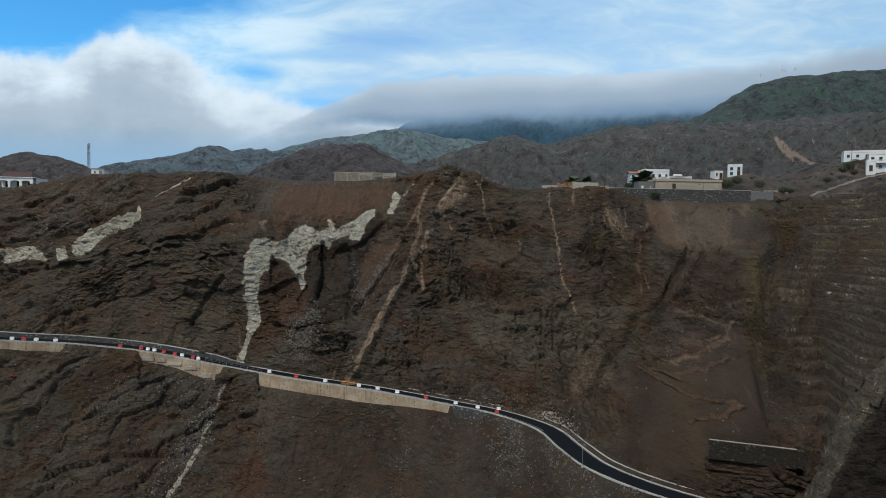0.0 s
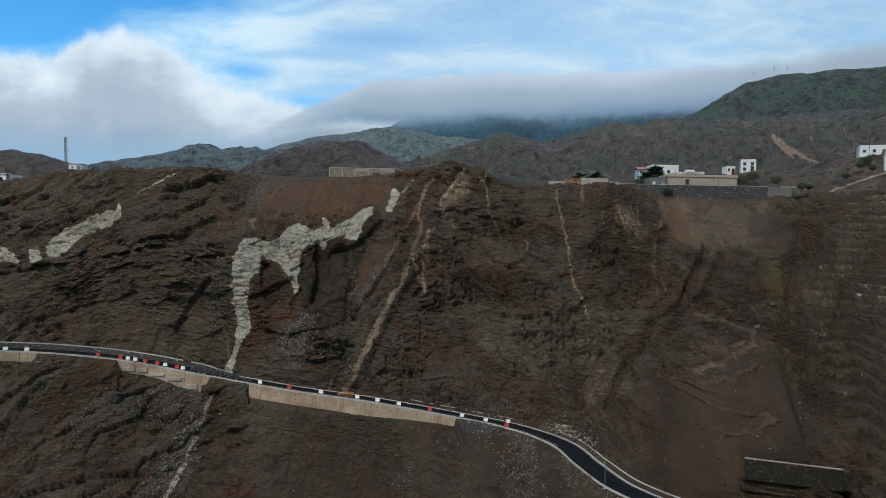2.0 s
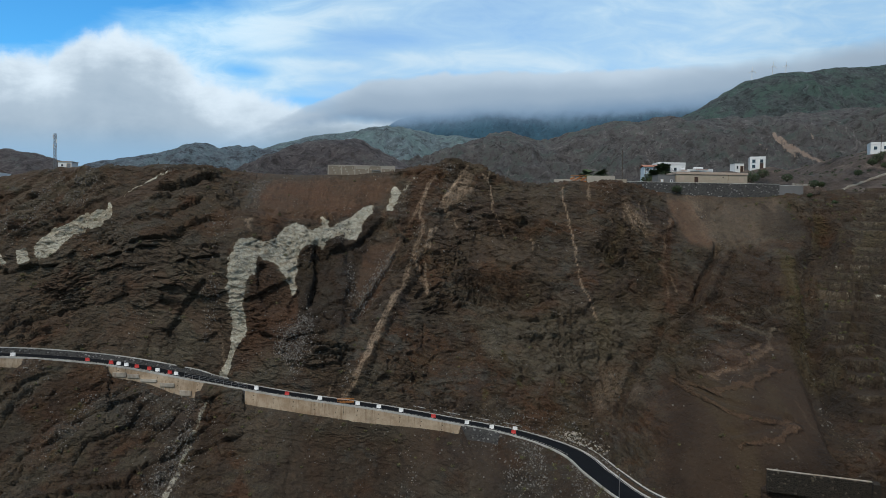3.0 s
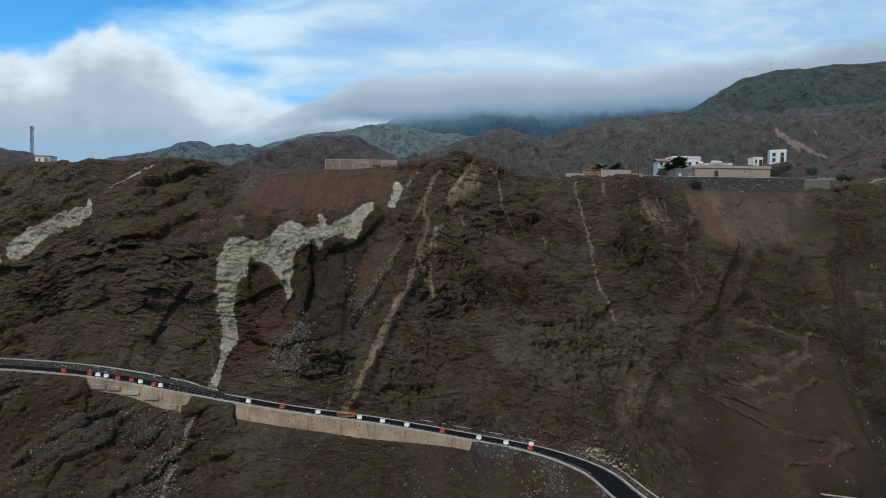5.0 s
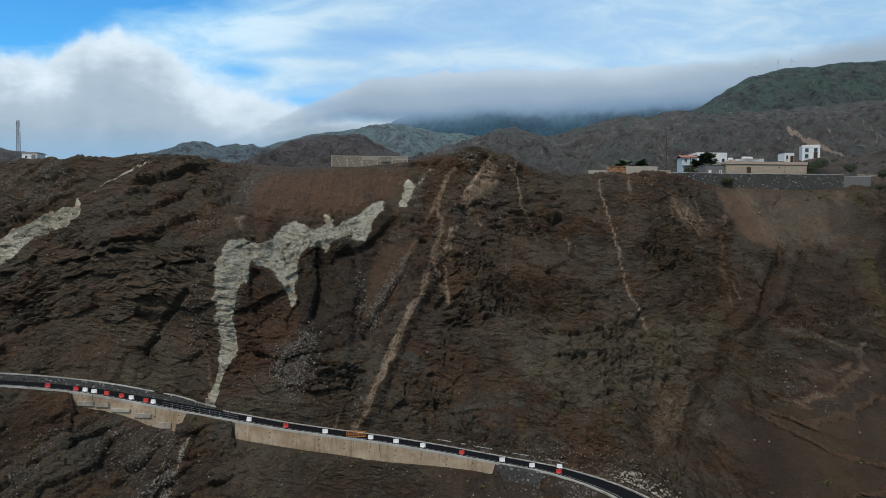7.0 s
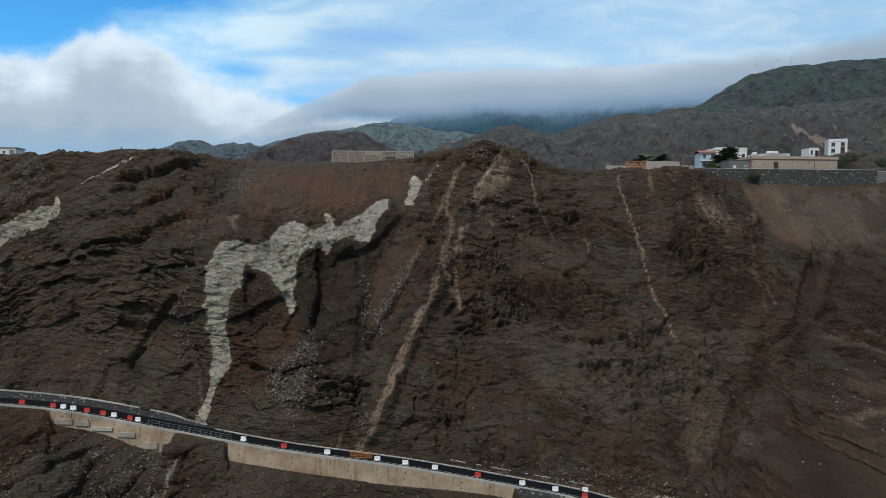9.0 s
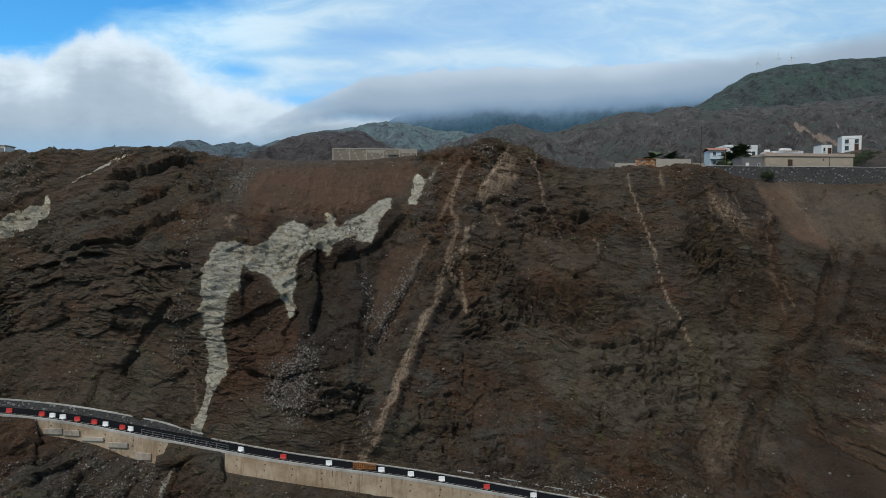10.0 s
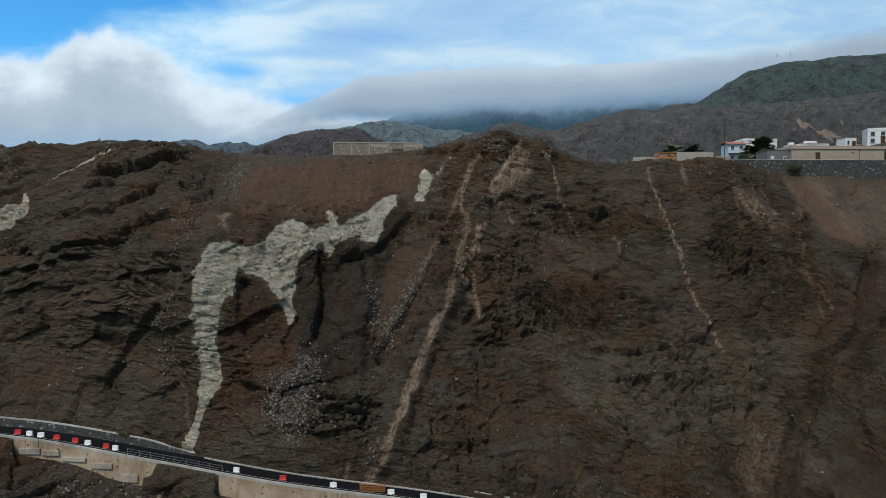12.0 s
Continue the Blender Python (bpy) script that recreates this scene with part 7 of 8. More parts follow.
def house(name, at, size, wall, roof, label, storeys, windows, turn=0.0, parapet=True, balcony=None, pitched=None):
    """A plastered house: storeys of windows on its front, a parapet or a tiled slope, and a balcony where it has one."""
    w, d, h = size
    ob = thing(name, at, label, "house", turn=turn)
    part("wall", boxes(((w / 2, d / 2, h / 2 - 1.5), (w, d, h + 3.0)), bevel=0.03), wall, ob)
    if pitched:
        bm = bmesh.new()
        lo, hi = h, h + pitched
        v = [bm.verts.new(p) for p in ((-0.35, -0.5, lo - 0.1), (w + 0.35, -0.5, lo - 0.1), (w + 0.35, d * 0.6, hi), (-0.35, d * 0.6, hi),
                                       (-0.35, d + 0.4, lo), (w + 0.35, d + 0.4, lo))]
        low_v = [bm.verts.new((p.co.x, p.co.y, p.co.z - 0.14)) for p in v]
        for f in ((0, 1, 2, 3), (3, 2, 5, 4)):
            bm.faces.new([v[i] for i in f])
            bm.faces.new([low_v[i] for i in f][::-1])
        for a, b in ((0, 1), (1, 2), (2, 5), (5, 4), (4, 3), (3, 0)):
            bm.faces.new((v[a], low_v[a], low_v[b], v[b]))
        bmesh.ops.recalc_face_normals(bm, faces=bm.faces)
        part("roof", bm, roof, ob, "low tiled roof")
    else:
        part("roof", boxes(((w / 2, d / 2, h + 0.06), (w + 0.2, d + 0.2, 0.12)), bevel=0.02), roof, ob)
        if parapet:
            part("parapet", boxes(((w / 2, 0.05, h + 0.42), (w, 0.18, 0.6)), ((0.09, d / 2, h + 0.42), (0.18, d - 0.2, 0.6)), ((w - 0.09, d / 2, h + 0.42), (0.18, d - 0.2, 0.6))), wall, ob)
    step = h / storeys
    for s in range(storeys):
        for k in range(windows):
            x = w * (k + 0.5) / windows
            if s == 0 and k == windows // 2:
                door(ob, (x, -0.03, 0.0), 0.95, 2.05, WOOD)
            else:
                window(ob, (x, -0.03, s * step + step * 0.55), min(1.1, w / windows * 0.45), 1.15)
    if balcony is not None:
        z = step * balcony
        slab = part("balcony", boxes(((w / 2, -0.6, z - 0.08), (w, 1.2, 0.16)), bevel=0.02), wall, ob)
        part("railing", boxes(((w / 2, -1.15, z + 0.95), (w, 0.06, 0.07)), ((w / 2, -1.15, z + 0.5), (w, 0.04, 0.05))), BLUE_PAINT, slab, "light blue railing")
        for x in np.linspace(0.05, w - 0.05, max(6, int(w * 2))):
            part("baluster", boxes(((x, -1.15, z + 0.48), (0.05, 0.05, 0.94))), BLUE_PAINT, slab)
    return ob


house("house", (69.4, 246.0, 18.6), (4.6, 6.0, 5.2), BLUE_PAINT, TILE, "two-storey light blue house with a tiled roof and balcony", 2, 2, -6, balcony=1, pitched=0.9)
house("house", (76.0, 251.0, 17.6), (9.8, 7.0, 7.6), PLASTER, PLASTER, "white two-storey house with a flat roof behind the palm", 2, 4)
house("house", (101.2, 235.0, 22.3), (4.7, 5.0, 3.5), PLASTER, PLASTER, "small white cube-shaped house on the dry slope", 2, 2, -20)
house("house", (98.6, 240.0, 21.8), (3.0, 4.0, 3.0), PLASTER, GREY_PLASTER, "low pale house beside the white cube house", 1, 2, parapet=False)
house("villa", (151.0, 234.5, 25.2), (12.0, 8.0, 5.6), PLASTER, CAPPING, "white two-storey villa with balconies and a cream band", 2, 5, -28, balcony=1)
house("long_house", (149.6, 247.0, 30.2), (15.0, 6.0, 2.9), PLASTER, PLASTER, "long low white house above the villa", 1, 5, -24)


house("house", (149.0, 232.6, 24.8), (2.8, 4.0, 3.4), PLASTER, PLASTER, "small white garage wing in front of the villa", 1, 1, -28)


def ground_at(x, y):
    d = (plain[..., 0] - x) ** 2 + (plain[..., 1] - y) ** 2
    return float(plain[..., 2].reshape(-1)[int(np.argmin(d))])


def track_wall():
    """The low pale wall along the track that climbs to the villa."""
    ob = thing("track_wall", (103.0, 211.6, ground_at(103.0, 211.6)), "low pale wall along the dirt track to the villa", "wall")
    base = ob.matrix_basis.translation
    stops = [(103.0, 211.6), (112.0, 215.5), (121.0, 219.0), (130.3, 222.0), (141.5, 225.5), (152.9, 228.0)]
    for a, b in zip(stops, stops[1:]):
        bm = bmesh.new()
        for k in range(6):
            p, q = (Vector((a[0] + (b[0] - a[0]) * t, a[1] + (b[1] - a[1]) * t, 0)) for t in (k / 6, (k + 1) / 6))
            p.z, q.z = (ground_at(v.x, v.y) + 0.25 for v in (p, q))
            way, mid = q - p, (p + q) / 2 - base
            bmesh.ops.create_cube(bm, size=1.0, matrix=Matrix.Translation(mid) @ Matrix.Rotation(math.atan2(way.y, way.x), 4, "Z") @
                                  Matrix.Rotation(-math.atan2(way.z, math.hypot(way.x, way.y)), 4, "Y") @ Matrix.Diagonal((way.length + 0.15, 0.35, 0.6, 1)))
        part("run", bm, OLD_CONCRETE, ob)


track_wall()


def arcade_house():
    ob = thing("arcade_house", (-136.5, 201.0, 11.4), "white house with three arches and an old brown roof", "house")
    part("back_wall", boxes(((5.4, 5.0, 1.2), (10.6, 6.0, 3.4))), PLASTER, ob)
    bm = bmesh.new()
    spans = [(0.5, 3.3), (4.0, 6.8), (7.5, 10.1)]
    xs = np.linspace(0, 11, 89)
    lower = []
    for x in xs:
        z = -0.5
        for a, b in spans:
            if a < x < b:
                t = (x - a) / (b - a) * 2 - 1
                z = 1.35 + 0.55 * math.sqrt(max(0.0, 1 - t * t))
        lower.append(z)
    for y in (0.0, 0.32):
        top_v = [bm.verts.new((x, y, 2.75)) for x in xs]
        low_v = [bm.verts.new((x, y, z)) for x, z in zip(xs, lower)]
        for k in range(len(xs) - 1):
            bm.faces.new((low_v[k], low_v[k + 1], top_v[k + 1], top_v[k]) if y == 0 else (low_v[k + 1], low_v[k], top_v[k], top_v[k + 1]))
        if y == 0:
            front = low_v
        else:
            for k in range(len(xs) - 1):
                bm.faces.new((front[k], low_v[k], low_v[k + 1], front[k + 1]))
    part("arcade", bm, PLASTER, ob, "white arcade wall with three round arches")
    part("eave", boxes(((5.5, 0.9, 2.85), (11.4, 2.4, 0.2)), bevel=0.03), PLASTER, ob)
    bm = bmesh.new()
    v = [bm.verts.new(p) for p in ((-0.3, 1.6, 2.95), (9.4, 1.6, 2.95), (7.6, 5.0, 5.0), (-0.3, 5.0, 5.0), (-0.3, 9.0, 2.95), (9.4, 9.0, 2.95))]
    for f in ((0, 1, 2, 3), (3, 2, 5, 4), (1, 5, 2), (0, 3, 4), (0, 4, 5, 1)):
        bm.faces.new([v[i] for i in f])
    bmesh.ops.recalc_face_normals(bm, faces=bm.faces)
    part("roof", bm, BROWN_ROOF, ob, "old dark brown hipped roof")
    for x in (1.9, 5.4, 8.8):
        door(ob, (x, 1.98, 0.0), 1.0, 2.0, WOOD)


arcade_house()


def mast():
    hut = thing("hut", (-104.6, 195.0, 14.5), "small white square equipment hut with a flat roof", "hut")
    part("wall", boxes(((1.9, 1.6, 1.05), (3.6, 3.2, 2.5)), bevel=0.02), PLASTER, hut)
    part("roof", boxes(((1.9, 1.6, 2.36), (4.0, 3.6, 0.16)), bevel=0.02), CAPPING, hut)
    door(hut, (2.9, -0.03, 0.0), 0.8, 1.8, STEEL, "grey metal door")
    window(hut, (1.2, -0.03, 1.35), 0.6, 0.6)
    ob = thing("lattice_mast", (-105.6, 195.6, 14.1), "slim grey steel lattice mast with small antennas", "mast")
    tall, half = 10.2, 0.32
    corners = [(-half, -half), (half, -half), (half, half), (-half, half)]
    for x, y in corners:
        part("leg", tubes(((x, y, -0.6), (x * 0.7, y * 0.7, tall), 0.05), sides=6), STEEL, ob)
    for k in range(12):
        z0, z1 = k * tall / 12, (k + 1) * tall / 12
        bm = bmesh.new()
        for (ax, ay), (bx, by) in zip(corners, corners[1:] + corners[:1]):
            s0, s1 = 1 - 0.3 * z0 / tall, 1 - 0.3 * z1 / tall
            tube(bm, (ax * s0, ay * s0, z0), (bx * s1, by * s1, z1), 0.028, 0.028, 5)
            tube(bm, (ax * s1, ay * s1, z1), (bx * s1, by * s1, z1), 0.022, 0.022, 5)
        part("brace", bm, STEEL, ob)
    for z, side in ((9.4, -1), (8.2, 1), (6.9, -1)):
        part("antenna", boxes(((side * 0.42, -0.2, z), (0.16, 0.14, 1.0)), bevel=0.02), PLASTER, ob, "pale panel antenna")


mast()


def pole(at, tall, label, arm=0.0):
    ob = thing("utility_pole", at, label, "pole", "poles on the plateau")
    part("shaft", tubes(((0, 0, -1.0), (0, 0, tall), 0.09)), BARK, ob)
    if arm:
        part("crossarm", boxes(((0, 0, tall - 0.4), (arm, 0.1, 0.1))), BARK, ob)
        for x in (-arm / 2.3, arm / 2.3):
            part("insulator", tubes(((x, 0, tall - 0.35), (x, 0, tall - 0.15), 0.05)), PLASTER, ob)


pole((50.4, 206.5, 14.6), 9.6, "tall thin wooden pole at the cliff edge", 0.0)
pole((145.8, 236.0, 26.0), 8.8, "wooden utility pole beside the long white house", 1.2)
pole((59.5, 214.0, 15.4), 4.6, "short pole beside the yard wall", 0.7)
pole((84.0, 225.0, 15.8), 5.5, "thin pole behind the long building", 0.7)


def edge_wall():
    """The low pale block wall at the brow, with the heap of orange bricks beside it."""
    ob = thing("boundary_wall", (31.1, 208.6, 14.5), "low pale plastered wall at the cliff edge", "wall")
    part("low_run", boxes(((2.4, 0, 0.45), (4.9, 0.3, 1.6)), bevel=0.03), PALE_BLOCK, ob)
    part("high_run", boxes(((13.7, 0, 1.0), (8.2, 0.3, 2.8)), bevel=0.03), PALE_BLOCK, ob)
    part("end_run", boxes(((19.6, 0.2, 0.55), (3.4, 0.3, 1.9)), bevel=0.03), BEIGE, ob)
    pile = thing("brick_stack", (35.9, 208.8, 14.7), "stack of orange bricks and boards beside the wall", "brick stack")
    for r in range(5):
        for c in range(8):
            if (r * 3 + c) % 7 == 0 and r > 2:
                continue
            part("brick", boxes(((0.3 + c * 0.58, 0.12 * ((c + r) % 2), 0.2 + r * 0.36), (0.54, 0.8, 0.33)), bevel=0.02),
                 (ORANGE, TILE, PALE_BLOCK)[(r * 2 + c) % 3], pile)
    part("board", boxes(((2.4, -0.1, 2.1), (4.6, 0.9, 0.10))), ORANGE, pile, "orange board")


edge_wall()


def yard_wall():
    """The long dark masonry wall that holds the yard of the beige building."""
    for x0, x1, z0, z1, kind, words in ((51.5, 97.5, 10.4, 15.35, MASONRY, "long dark basalt masonry wall under the yard"),
                                        (97.5, 104.6, 11.0, 15.0, GREY_PLASTER, "plain grey end of the yard wall")):
        ob = thing("yard_wall", ((x0 + x1) / 2, 209.4, z0), words, "stone wall")
        part("face", boxes(((0, 0, (z1 - z0) / 2), (x1 - x0, 1.2, z1 - z0)), bevel=0.04), kind, ob)
        part("coping", boxes(((0, -0.02, z1 - z0 + 0.07), (x1 - x0, 1.3, 0.15)), bevel=0.03), KERB, ob, "thin pale coping")


yard_wall()


def parked_boat(at, turn, long, label):
    """A pale hull laid up on the yard."""
    ob = thing("boat", at, label, "boat", turn=turn)
    bm = bmesh.new()
    rings = []
    for k in range(9):
        t = k / 8
        half = 0.95 * math.sin(math.pi * (0.18 + 0.80 * t)) ** 0.6 * (1 - 0.15 * t)
        keel = 0.05 + 0.5 * max(0, t - 0.7)
        rings.append([bm.verts.new((long * (t - 0.5), s * half * f, z)) for s, f, z in ((-1, 1, 1.0 + 0.3 * t), (-1, 0.75, 0.45), (0, 0, keel), (1, 0.75, 0.45), (1, 1, 1.0 + 0.3 * t))])
    for a, b in zip(rings, rings[1:]):
        for k in range(4):
            bm.faces.new((a[k], a[k + 1], b[k + 1], b[k]))
        bm.faces.new((a[4], a[0], b[0], b[4]))
    bm.faces.new(rings[0])
    bm.faces.new(rings[-1][::-1])
    bmesh.ops.recalc_face_normals(bm, faces=bm.faces)
    part("hull", bm, WHITE_PLASTIC, ob)
    part("cabin", boxes(((-0.1 * long, 0, 1.45), (long * 0.35, 1.1, 0.6)), bevel=0.12), PLASTER, ob)
    part("stripe", boxes(((0.0, -0.97, 1.02), (long * 0.5, 0.05, 0.12))), TILE, ob, "red stripe along the hull")
    part("cradle", boxes(((-long * 0.25, 0, -0.35), (0.3, 1.6, 0.9)), ((long * 0.2, 0, -0.35), (0.3, 1.6, 0.9))), RUST, ob)


parked_boat((80.0, 223.5, 19.7), 8, 8.5, "white boat hull on a cradle behind the building")
parked_boat((74.6, 223.0, 19.3), -14, 3.6, "small upturned white dinghy behind the building")


def wind_turbine(at):
    ob = thing("wind_turbine", at, "distant white wind turbine standing still on the ridge", "wind turbine", "turbines on the ridge")
    part("tower", tubes(((0, 0, -8), (0, 0, 30), 0.9)), PLASTER, ob)
    part("nacelle", boxes(((0, -0.6, 30.4), (2.0, 4.5, 2.0)), bevel=0.3), PLASTER, ob)
    for k in range(3):
        a = radians(90 + 120 * k)
        part("blade", tubes(((0, -3.1, 30.4), (13 * math.cos(a), -3.1, 30.4 + 13 * math.sin(a)), 0.45)), PLASTER, ob)


for x, z in ((1016, 486), (1056, 489), (953, 470)):
    wind_turbine((x, 2003, z))


def ravine_wall():
    """The old dry-stone terrace wall at the ravine's mouth."""
    ob = thing("terrace_wall", (49.2, 118.4, -36.7), "long dry-stone terrace wall with pale coping in the ravine", "stone wall", turn=-20)
    part("face", boxes(((7.0, 0.3, -1.6), (14.2, 0.9, 3.4)), bevel=0.06), OLD_RUBBLE, ob)
    part("coping", boxes(((7.0, 0.25, 0.16), (14.3, 0.5, 0.10)), bevel=0.03), OLD_CONCRETE, ob, "pale mortar coping")
    part("footing", boxes(((6.6, 1.5, -4.4), (14.4, 2.0, 3.0)), bevel=0.5), ROCK, ob, "rough rock under the wall")
    part("buttress", boxes(((14.6, 0.0, -1.4), (1.1, 1.6, 3.0)), bevel=0.08), OLD_RUBBLE, ob)
    lower = thing("channel_wall", (67.2, 117.5, -40.6), "narrow bent concrete water channel in the ravine", "channel", turn=0)
    for a, b in (((1.3, 2.6, 1.3), (0.0, 0.0, 0.0)), ((0.0, 0.0, 0.0), (0.5, -4.4, -2.6))):
        bm = bmesh.new()
        va, vb = Vector(a), Vector(b)
        mid, way = (va + vb) / 2, (vb - va)
        bmesh.ops.create_cube(bm, size=1.0, matrix=Matrix.Translation(mid) @ way.to_track_quat("X", "Z").to_matrix().to_4x4() @ Matrix.Diagonal((way.length + 0.3, 0.45, 0.7, 1)))
        part("channel", bm, KERB, lower)


ravine_wall()


# ---------------------------------------------------------------- plants and loose stones
def leaf_cloud(rng, count, radius, size, squash=0.75):
    """Many small leaves in an uneven crown: vertices and faces."""
    way = rng.normal(size=(count, 3))
    way /= np.linalg.norm(way, axis=1, keepdims=True)
    lobes = rng.normal(size=(7, 3))
    lobes /= np.linalg.norm(lobes, axis=1, keepdims=True)
    bulge = 0.72 + 0.38 * np.max(way @ lobes.T, axis=1)
    at = way * (radius * bulge * rng.uniform(0.45, 1.0, count) ** 0.6)[:, None] * np.array([1, 1, squash])
    a = rng.normal(size=(count, 3))
    a /= np.linalg.norm(a, axis=1, keepdims=True)
    b = np.cross(a, way)
    b /= np.maximum(np.linalg.norm(b, axis=1, keepdims=True), 1e-6)
    s = (size * rng.uniform(0.6, 1.4, count))[:, None]
    tip = at + a * s
    return np.stack([at - b * s * 0.35, tip, at + b * s * 0.35, at - a * s * 0.7], axis=1).reshape(-1, 3)


def quads_mesh(name, corners, material):
    me = bpy.data.meshes.new(name)
    n = len(corners)
    me.vertices.add(n)
    me.vertices.foreach_set("co", corners.reshape(-1).astype(np.float32))
    me.loops.add(n)
    me.loops.foreach_set("vertex_index", np.arange(n, dtype=np.int32))
    me.polygons.add(n // 4)
    me.polygons.foreach_set("loop_start", np.arange(0, n, 4, dtype=np.int32))
    me.update(calc_edges=True)
    me.materials.append(material)
    return me


def bush(at, radius, label, seed, material=None):
    rng = np.random.default_rng(seed)
    ob = thing("bush", at, label, "bush", "bushes on the plateau")
    bm = bmesh.new()
    for k in range(5):
        a = radians(72 * k + seed * 11)
        tube(bm, (0, 0, -0.4), (math.cos(a) * radius * 0.5, math.sin(a) * radius * 0.5, radius * 0.75), 0.07, 0.02, 5)
    part("branches", bm, BARK, ob)
    leaves = leaf_cloud(rng, int(500 * radius), radius, 0.20, 0.7) + np.array([0, 0, radius * 0.6])
    crown = new("crown", quads_mesh("crown", leaves, material or LEAF))
    crown.parent = ob


for k, (x, y, z, r, words) in enumerate(((66.9, 208.0, 12.6, 1.5, "dense dark green bush at the foot of the wall"), (93.0, 216.5, 16.6, 2.4, "rounded dark green shrub beside the long building"),
                                         (91.0, 232.0, 18.0, 2.2, "dark green bush beside the grey house"), (103.3, 215.5, 17.0, 1.7, "low dark green bush on the dry slope"),
                                         (106.9, 207.5, 14.8, 1.5, "dark bush at the end of the yard wall"), (110.0, 209.0, 15.0, 1.1, "small dark shrub on the slope"),
                                         (97.5, 219.0, 18.4, 1.9, "dark shrub in the yard corner"), (146.0, 237.5, 26.4, 1.9, "dark bush beside the villa"),
                                         (141.0, 233.0, 24.4, 1.6, "dark bush on the dry bank"), (143.5, 230.5, 23.4, 1.3, "green shrub under the villa"),
                                         (150.0, 241.0, 28.0, 1.6, "green bush between the two white houses"), (128.0, 220.0, 19.6, 1.3, "green bush among field walls"),
                                         (62.0, 222.0, 16.4, 1.3, "dark bush under the palm"), (84.5, 234.0, 18.5, 1.6, "dark bush behind the long building"),
                                         (104.0, 204.5, 11.6, 0.8, "small green bush on the brow"), (108.5, 200.0, 9.4, 0.9, "small green bush on the brow"))):
    bush((x, y, z), r, words, 500 + k)


def palm(at, tall, spread, label, seed, fronds=26):
    rng = np.random.default_rng(seed)
    ob = thing("palm_tree", at, label, "palm tree", "palms on the plateau")
    bm = bmesh.new()
    steps = 7
    for k in range(steps):
        tube(bm, (0.05 * math.sin(k), 0, tall * k / steps - (0.8 if k == 0 else 0)), (0.05 * math.sin(k + 1), 0, tall * (k + 1) / steps), 0.30 - 0.012 * k, 0.26 - 0.012 * k, 10)
    part("trunk", bm, BARK, ob)
    for f in range(fronds):
        a = rng.uniform(0, 2 * math.pi)
        up = rng.uniform(-0.45, 1.45)
        long = spread * rng.uniform(0.8, 1.1)
        spine = []
        for t in np.linspace(0, 1, 9):
            out = long * t * math.cos(up * 0.8) * 0.95
            spine.append(np.array([math.cos(a) * out, math.sin(a) * out, tall + long * (math.sin(up) * t - 0.42 * t * t)]))
        corners = []
        side = np.array([-math.sin(a), math.cos(a), 0])
        for k in range(8):
            p, q = spine[k], spine[k + 1]
            for u in (0.1, 0.3, 0.5, 0.7, 0.9):
                root = p + (q - p) * u
                reach = 0.75 * math.sin(math.pi * (0.12 + 0.83 * (k + u) / 8)) * spread / 2.6
                for s in (-1, 1):
                    tip = root + side * s * reach + (q - p) * 0.7 + np.array([0, 0, -0.18 * reach])
                    w = (q - p) * 0.16
                    corners.append([root - w, root + w, tip + w * 0.3, tip - w * 0.3])
        leaf = new("frond", quads_mesh("frond", np.array(corners).reshape(-1, 3), PALM_LEAF))
        leaf.parent = ob


palm((69.6, 228.0, 15.6), 5.0, 4.2, "tall dark date palm beside the yard", 601, 64)
palm((66.8, 227.0, 15.6), 3.3, 3.9, "short bushy date palm beside the yard", 602, 52)
palm((71.6, 226.0, 16.6), 1.8, 3.2, "short bushy date palm behind the annex", 605, 44)
palm((41.8, 213.5, 15.4), 2.2, 3.2, "short bushy palm behind the low wall", 603, 34)
palm((46.2, 214.0, 15.4), 2.2, 3.2, "short bushy palm behind the low wall", 604, 34)


def face_frame(grid):
    n = normals_of(grid)
    return n * np.sign(np.sum(n[..., 2]))


def scatter(name, grid, weight, count, sizes, material, label, category, seed, rim=0.0):
    """Loose stones lying on a sheet of ground, thickest where weight is high."""
    rng = np.random.default_rng(seed)
    w = np.clip(weight, 0, None).reshape(-1)
    pick = rng.choice(len(w), size=count, p=w / w.sum())
    p = grid.reshape(-1, 3)[pick] + face_frame(grid).reshape(-1, 3)[pick] * rim
    shape = np.array([(1, 0, 0), (-1, 0, 0), (0, 1, 0), (0, -1, 0), (0, 0, 1), (0, 0, -1)], float)
    faces = np.array([(0, 2, 4), (2, 1, 4), (1, 3, 4), (3, 0, 4), (2, 0, 5), (1, 2, 5), (3, 1, 5), (0, 3, 5)])
    size = sizes[0] + (sizes[1] - sizes[0]) * rng.uniform(0, 1, count) ** 3.5
    turn = np.linalg.qr(rng.normal(size=(count, 3, 3)))[0]
    v = (shape[None] * rng.uniform(0.6, 1.25, (count, 6, 1))) @ turn * size[:, None, None] + p[:, None, :] + rng.uniform(-0.2, 0.2, (count, 1, 3))
    f = faces[None] + 6 * np.arange(count)[:, None, None]
    me = bpy.data.meshes.new(name)
    me.from_pydata(v.reshape(-1, 3).tolist(), [], f.reshape(-1, 3).tolist())
    me.materials.append(material)
    return tagged(new(name, me), label, category, kind="stuff")


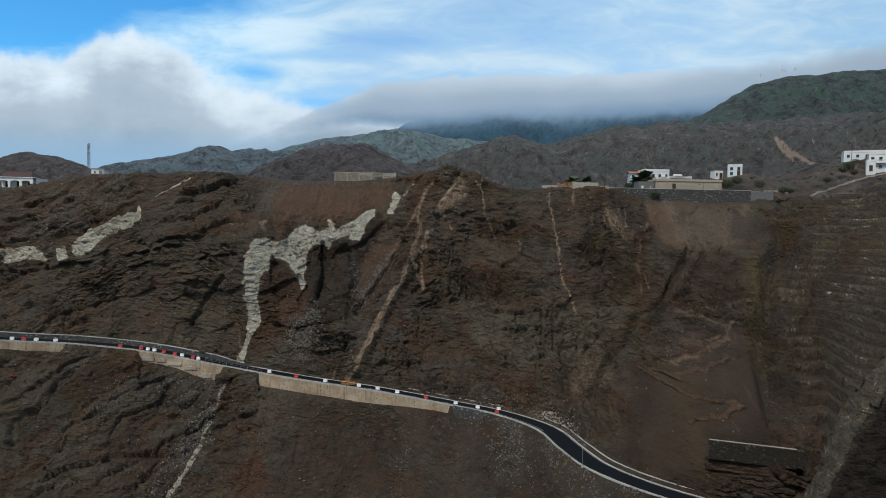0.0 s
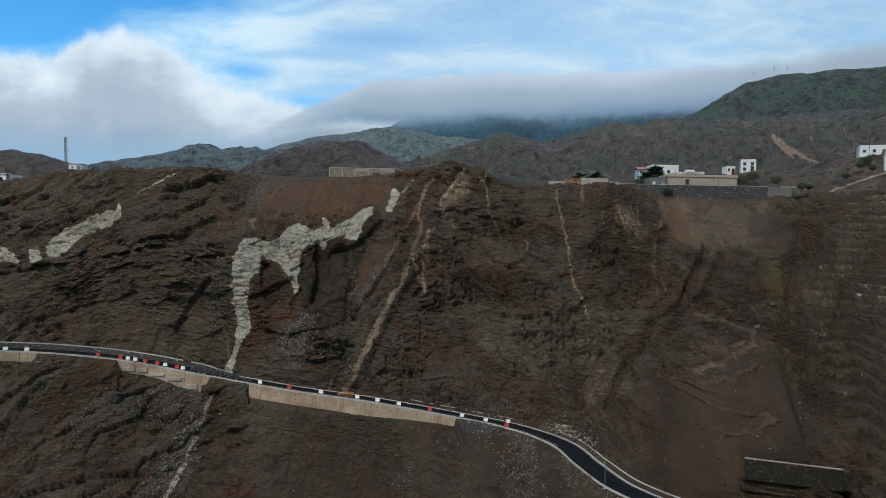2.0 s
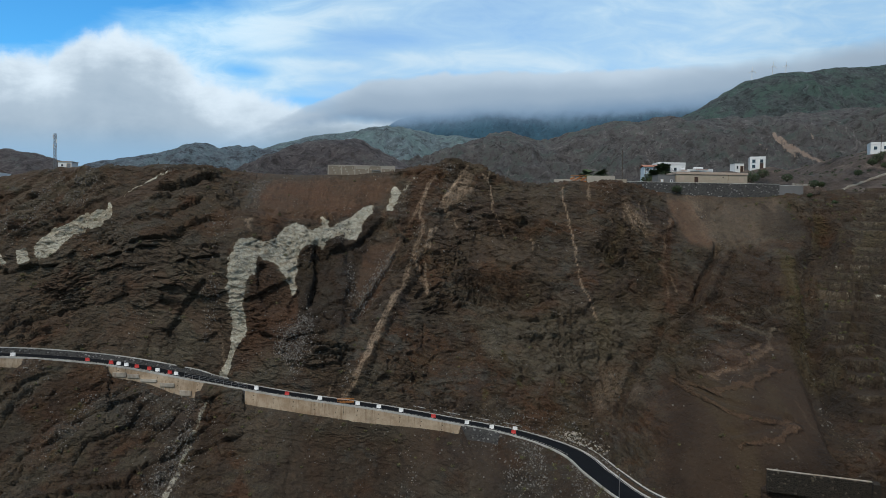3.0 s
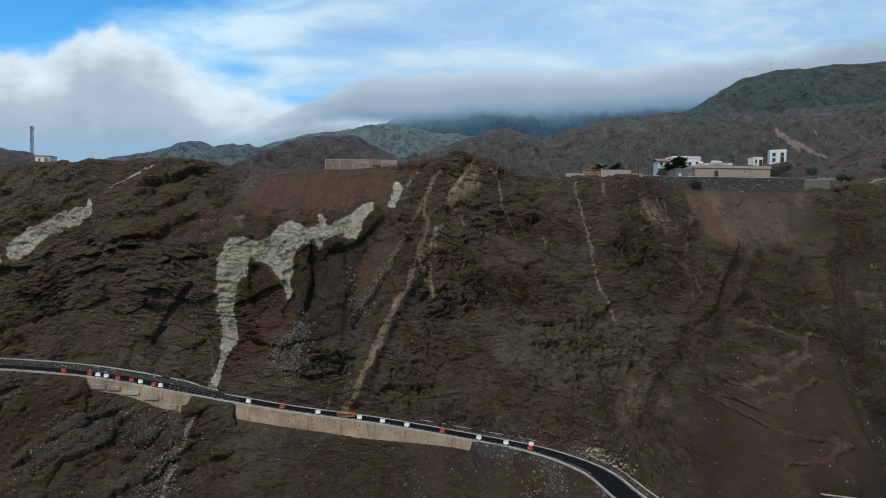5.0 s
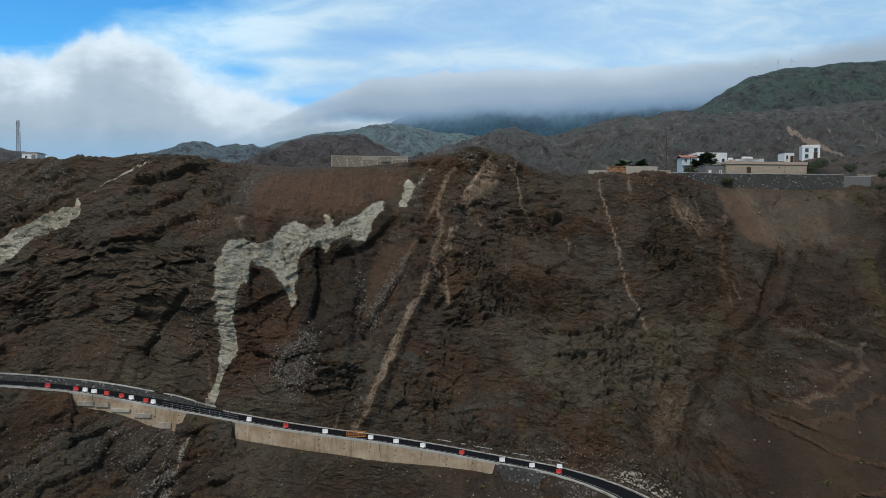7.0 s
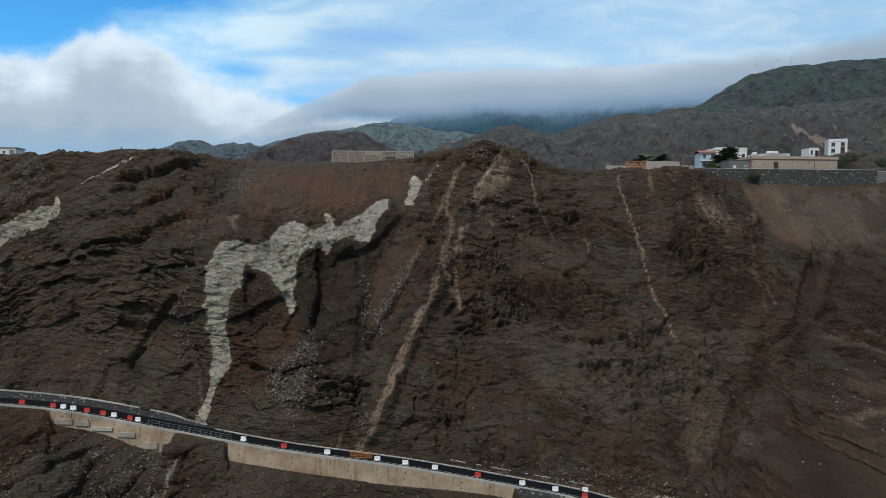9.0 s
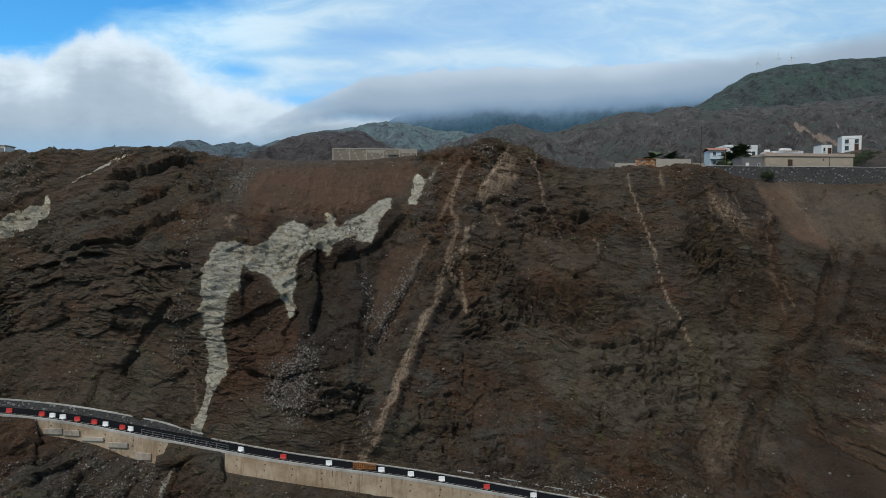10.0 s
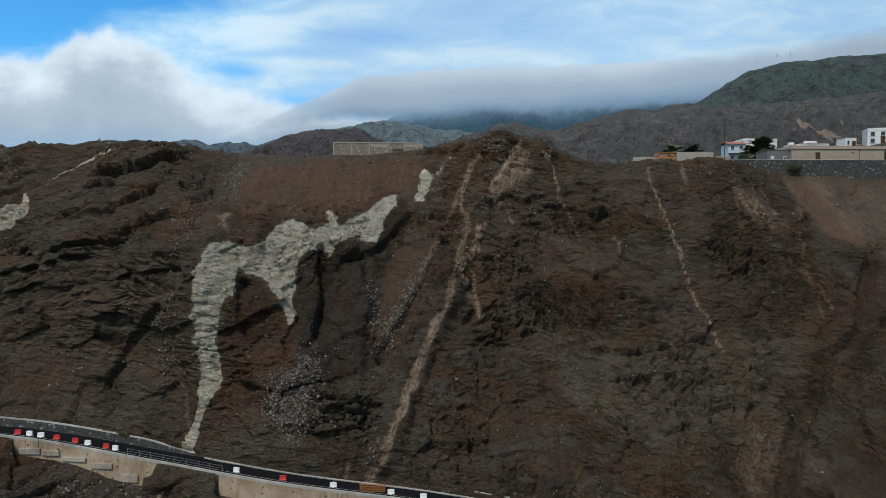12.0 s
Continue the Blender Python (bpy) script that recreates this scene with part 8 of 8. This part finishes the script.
scatter("loose_stones", cliff, (0.03 + MASKS["scree"] ** 1.5) * (1 - 0.65 * smooth((cliff[..., 0] - 36) / 8)) + 0.9 * smooth((-36.5 - cliff[..., 2]) / 4) * (cliff[..., 0] < 30), 22000, (0.05, 0.26), STONES,
        "loose pale stones lying on the cliff's ledges and gullies", "stones", 701, 0.02)
heap_at = np.exp(-((cliff[..., 0] - 25.5) / 2.6) ** 2 - ((cliff[..., 2] + 41.2) / 0.8) ** 2)
scatter("stone_heap", cliff, heap_at, 170, (0.12, 0.42), OLD_CONCRETE, "heap of pale broken stones beside the road bend", "stones", 703, 0.15)
keep_near = smooth((slope[..., 2] + 75) / 20) * smooth((slope[..., 1] - 90) / 20)
scatter("loose_stones", slope, keep_near * (0.05 + LOWER["scree"] ** 1.5), 15000, (0.05, 0.26), STONES,
        "loose pale stones on the slope under the road", "stones", 702, 0.02)


def tufts(name, grid, weight, count, reach, material, label, seed):
    """Small dry shrubs and tufts scattered over a sheet of ground."""
    rng = np.random.default_rng(seed)
    w = np.clip(weight, 0, None).reshape(-1)
    pick = rng.choice(len(w), size=count, p=w / w.sum())
    at = grid.reshape(-1, 3)[pick]
    all_leaves = []
    for p in at:
        r = reach * rng.uniform(0.35, 1.0)
        all_leaves.append(leaf_cloud(rng, 40, r, 0.16 + 0.12 * r, 0.7) + p + np.array([0, 0, r * 0.35]))
    return tagged(new(name, quads_mesh(name, np.concatenate(all_leaves), material)), label, "shrubs", kind="stuff")


tufts("dry_shrubs", cliff, 0.01 + MASKS["moss"] ** 2 + 0.25 * smooth((cliff[..., 0] - 75) / 15), 330, 0.6, DRY_LEAF, "small olive and yellow shrubs on the cliff", 711)
tufts("dry_shrubs", slope, keep_near * (0.02 + LOWER["moss"] ** 2), 160, 0.55, DRY_LEAF, "small olive shrubs on the slope under the road", 712)
tufts("dark_shrubs", plain[14:90], smooth((plain[14:90, :, 0] - 85) / 30) + 0.05, 420, 0.8, LEAF, "low dark scrub on the dry plateau", 713)
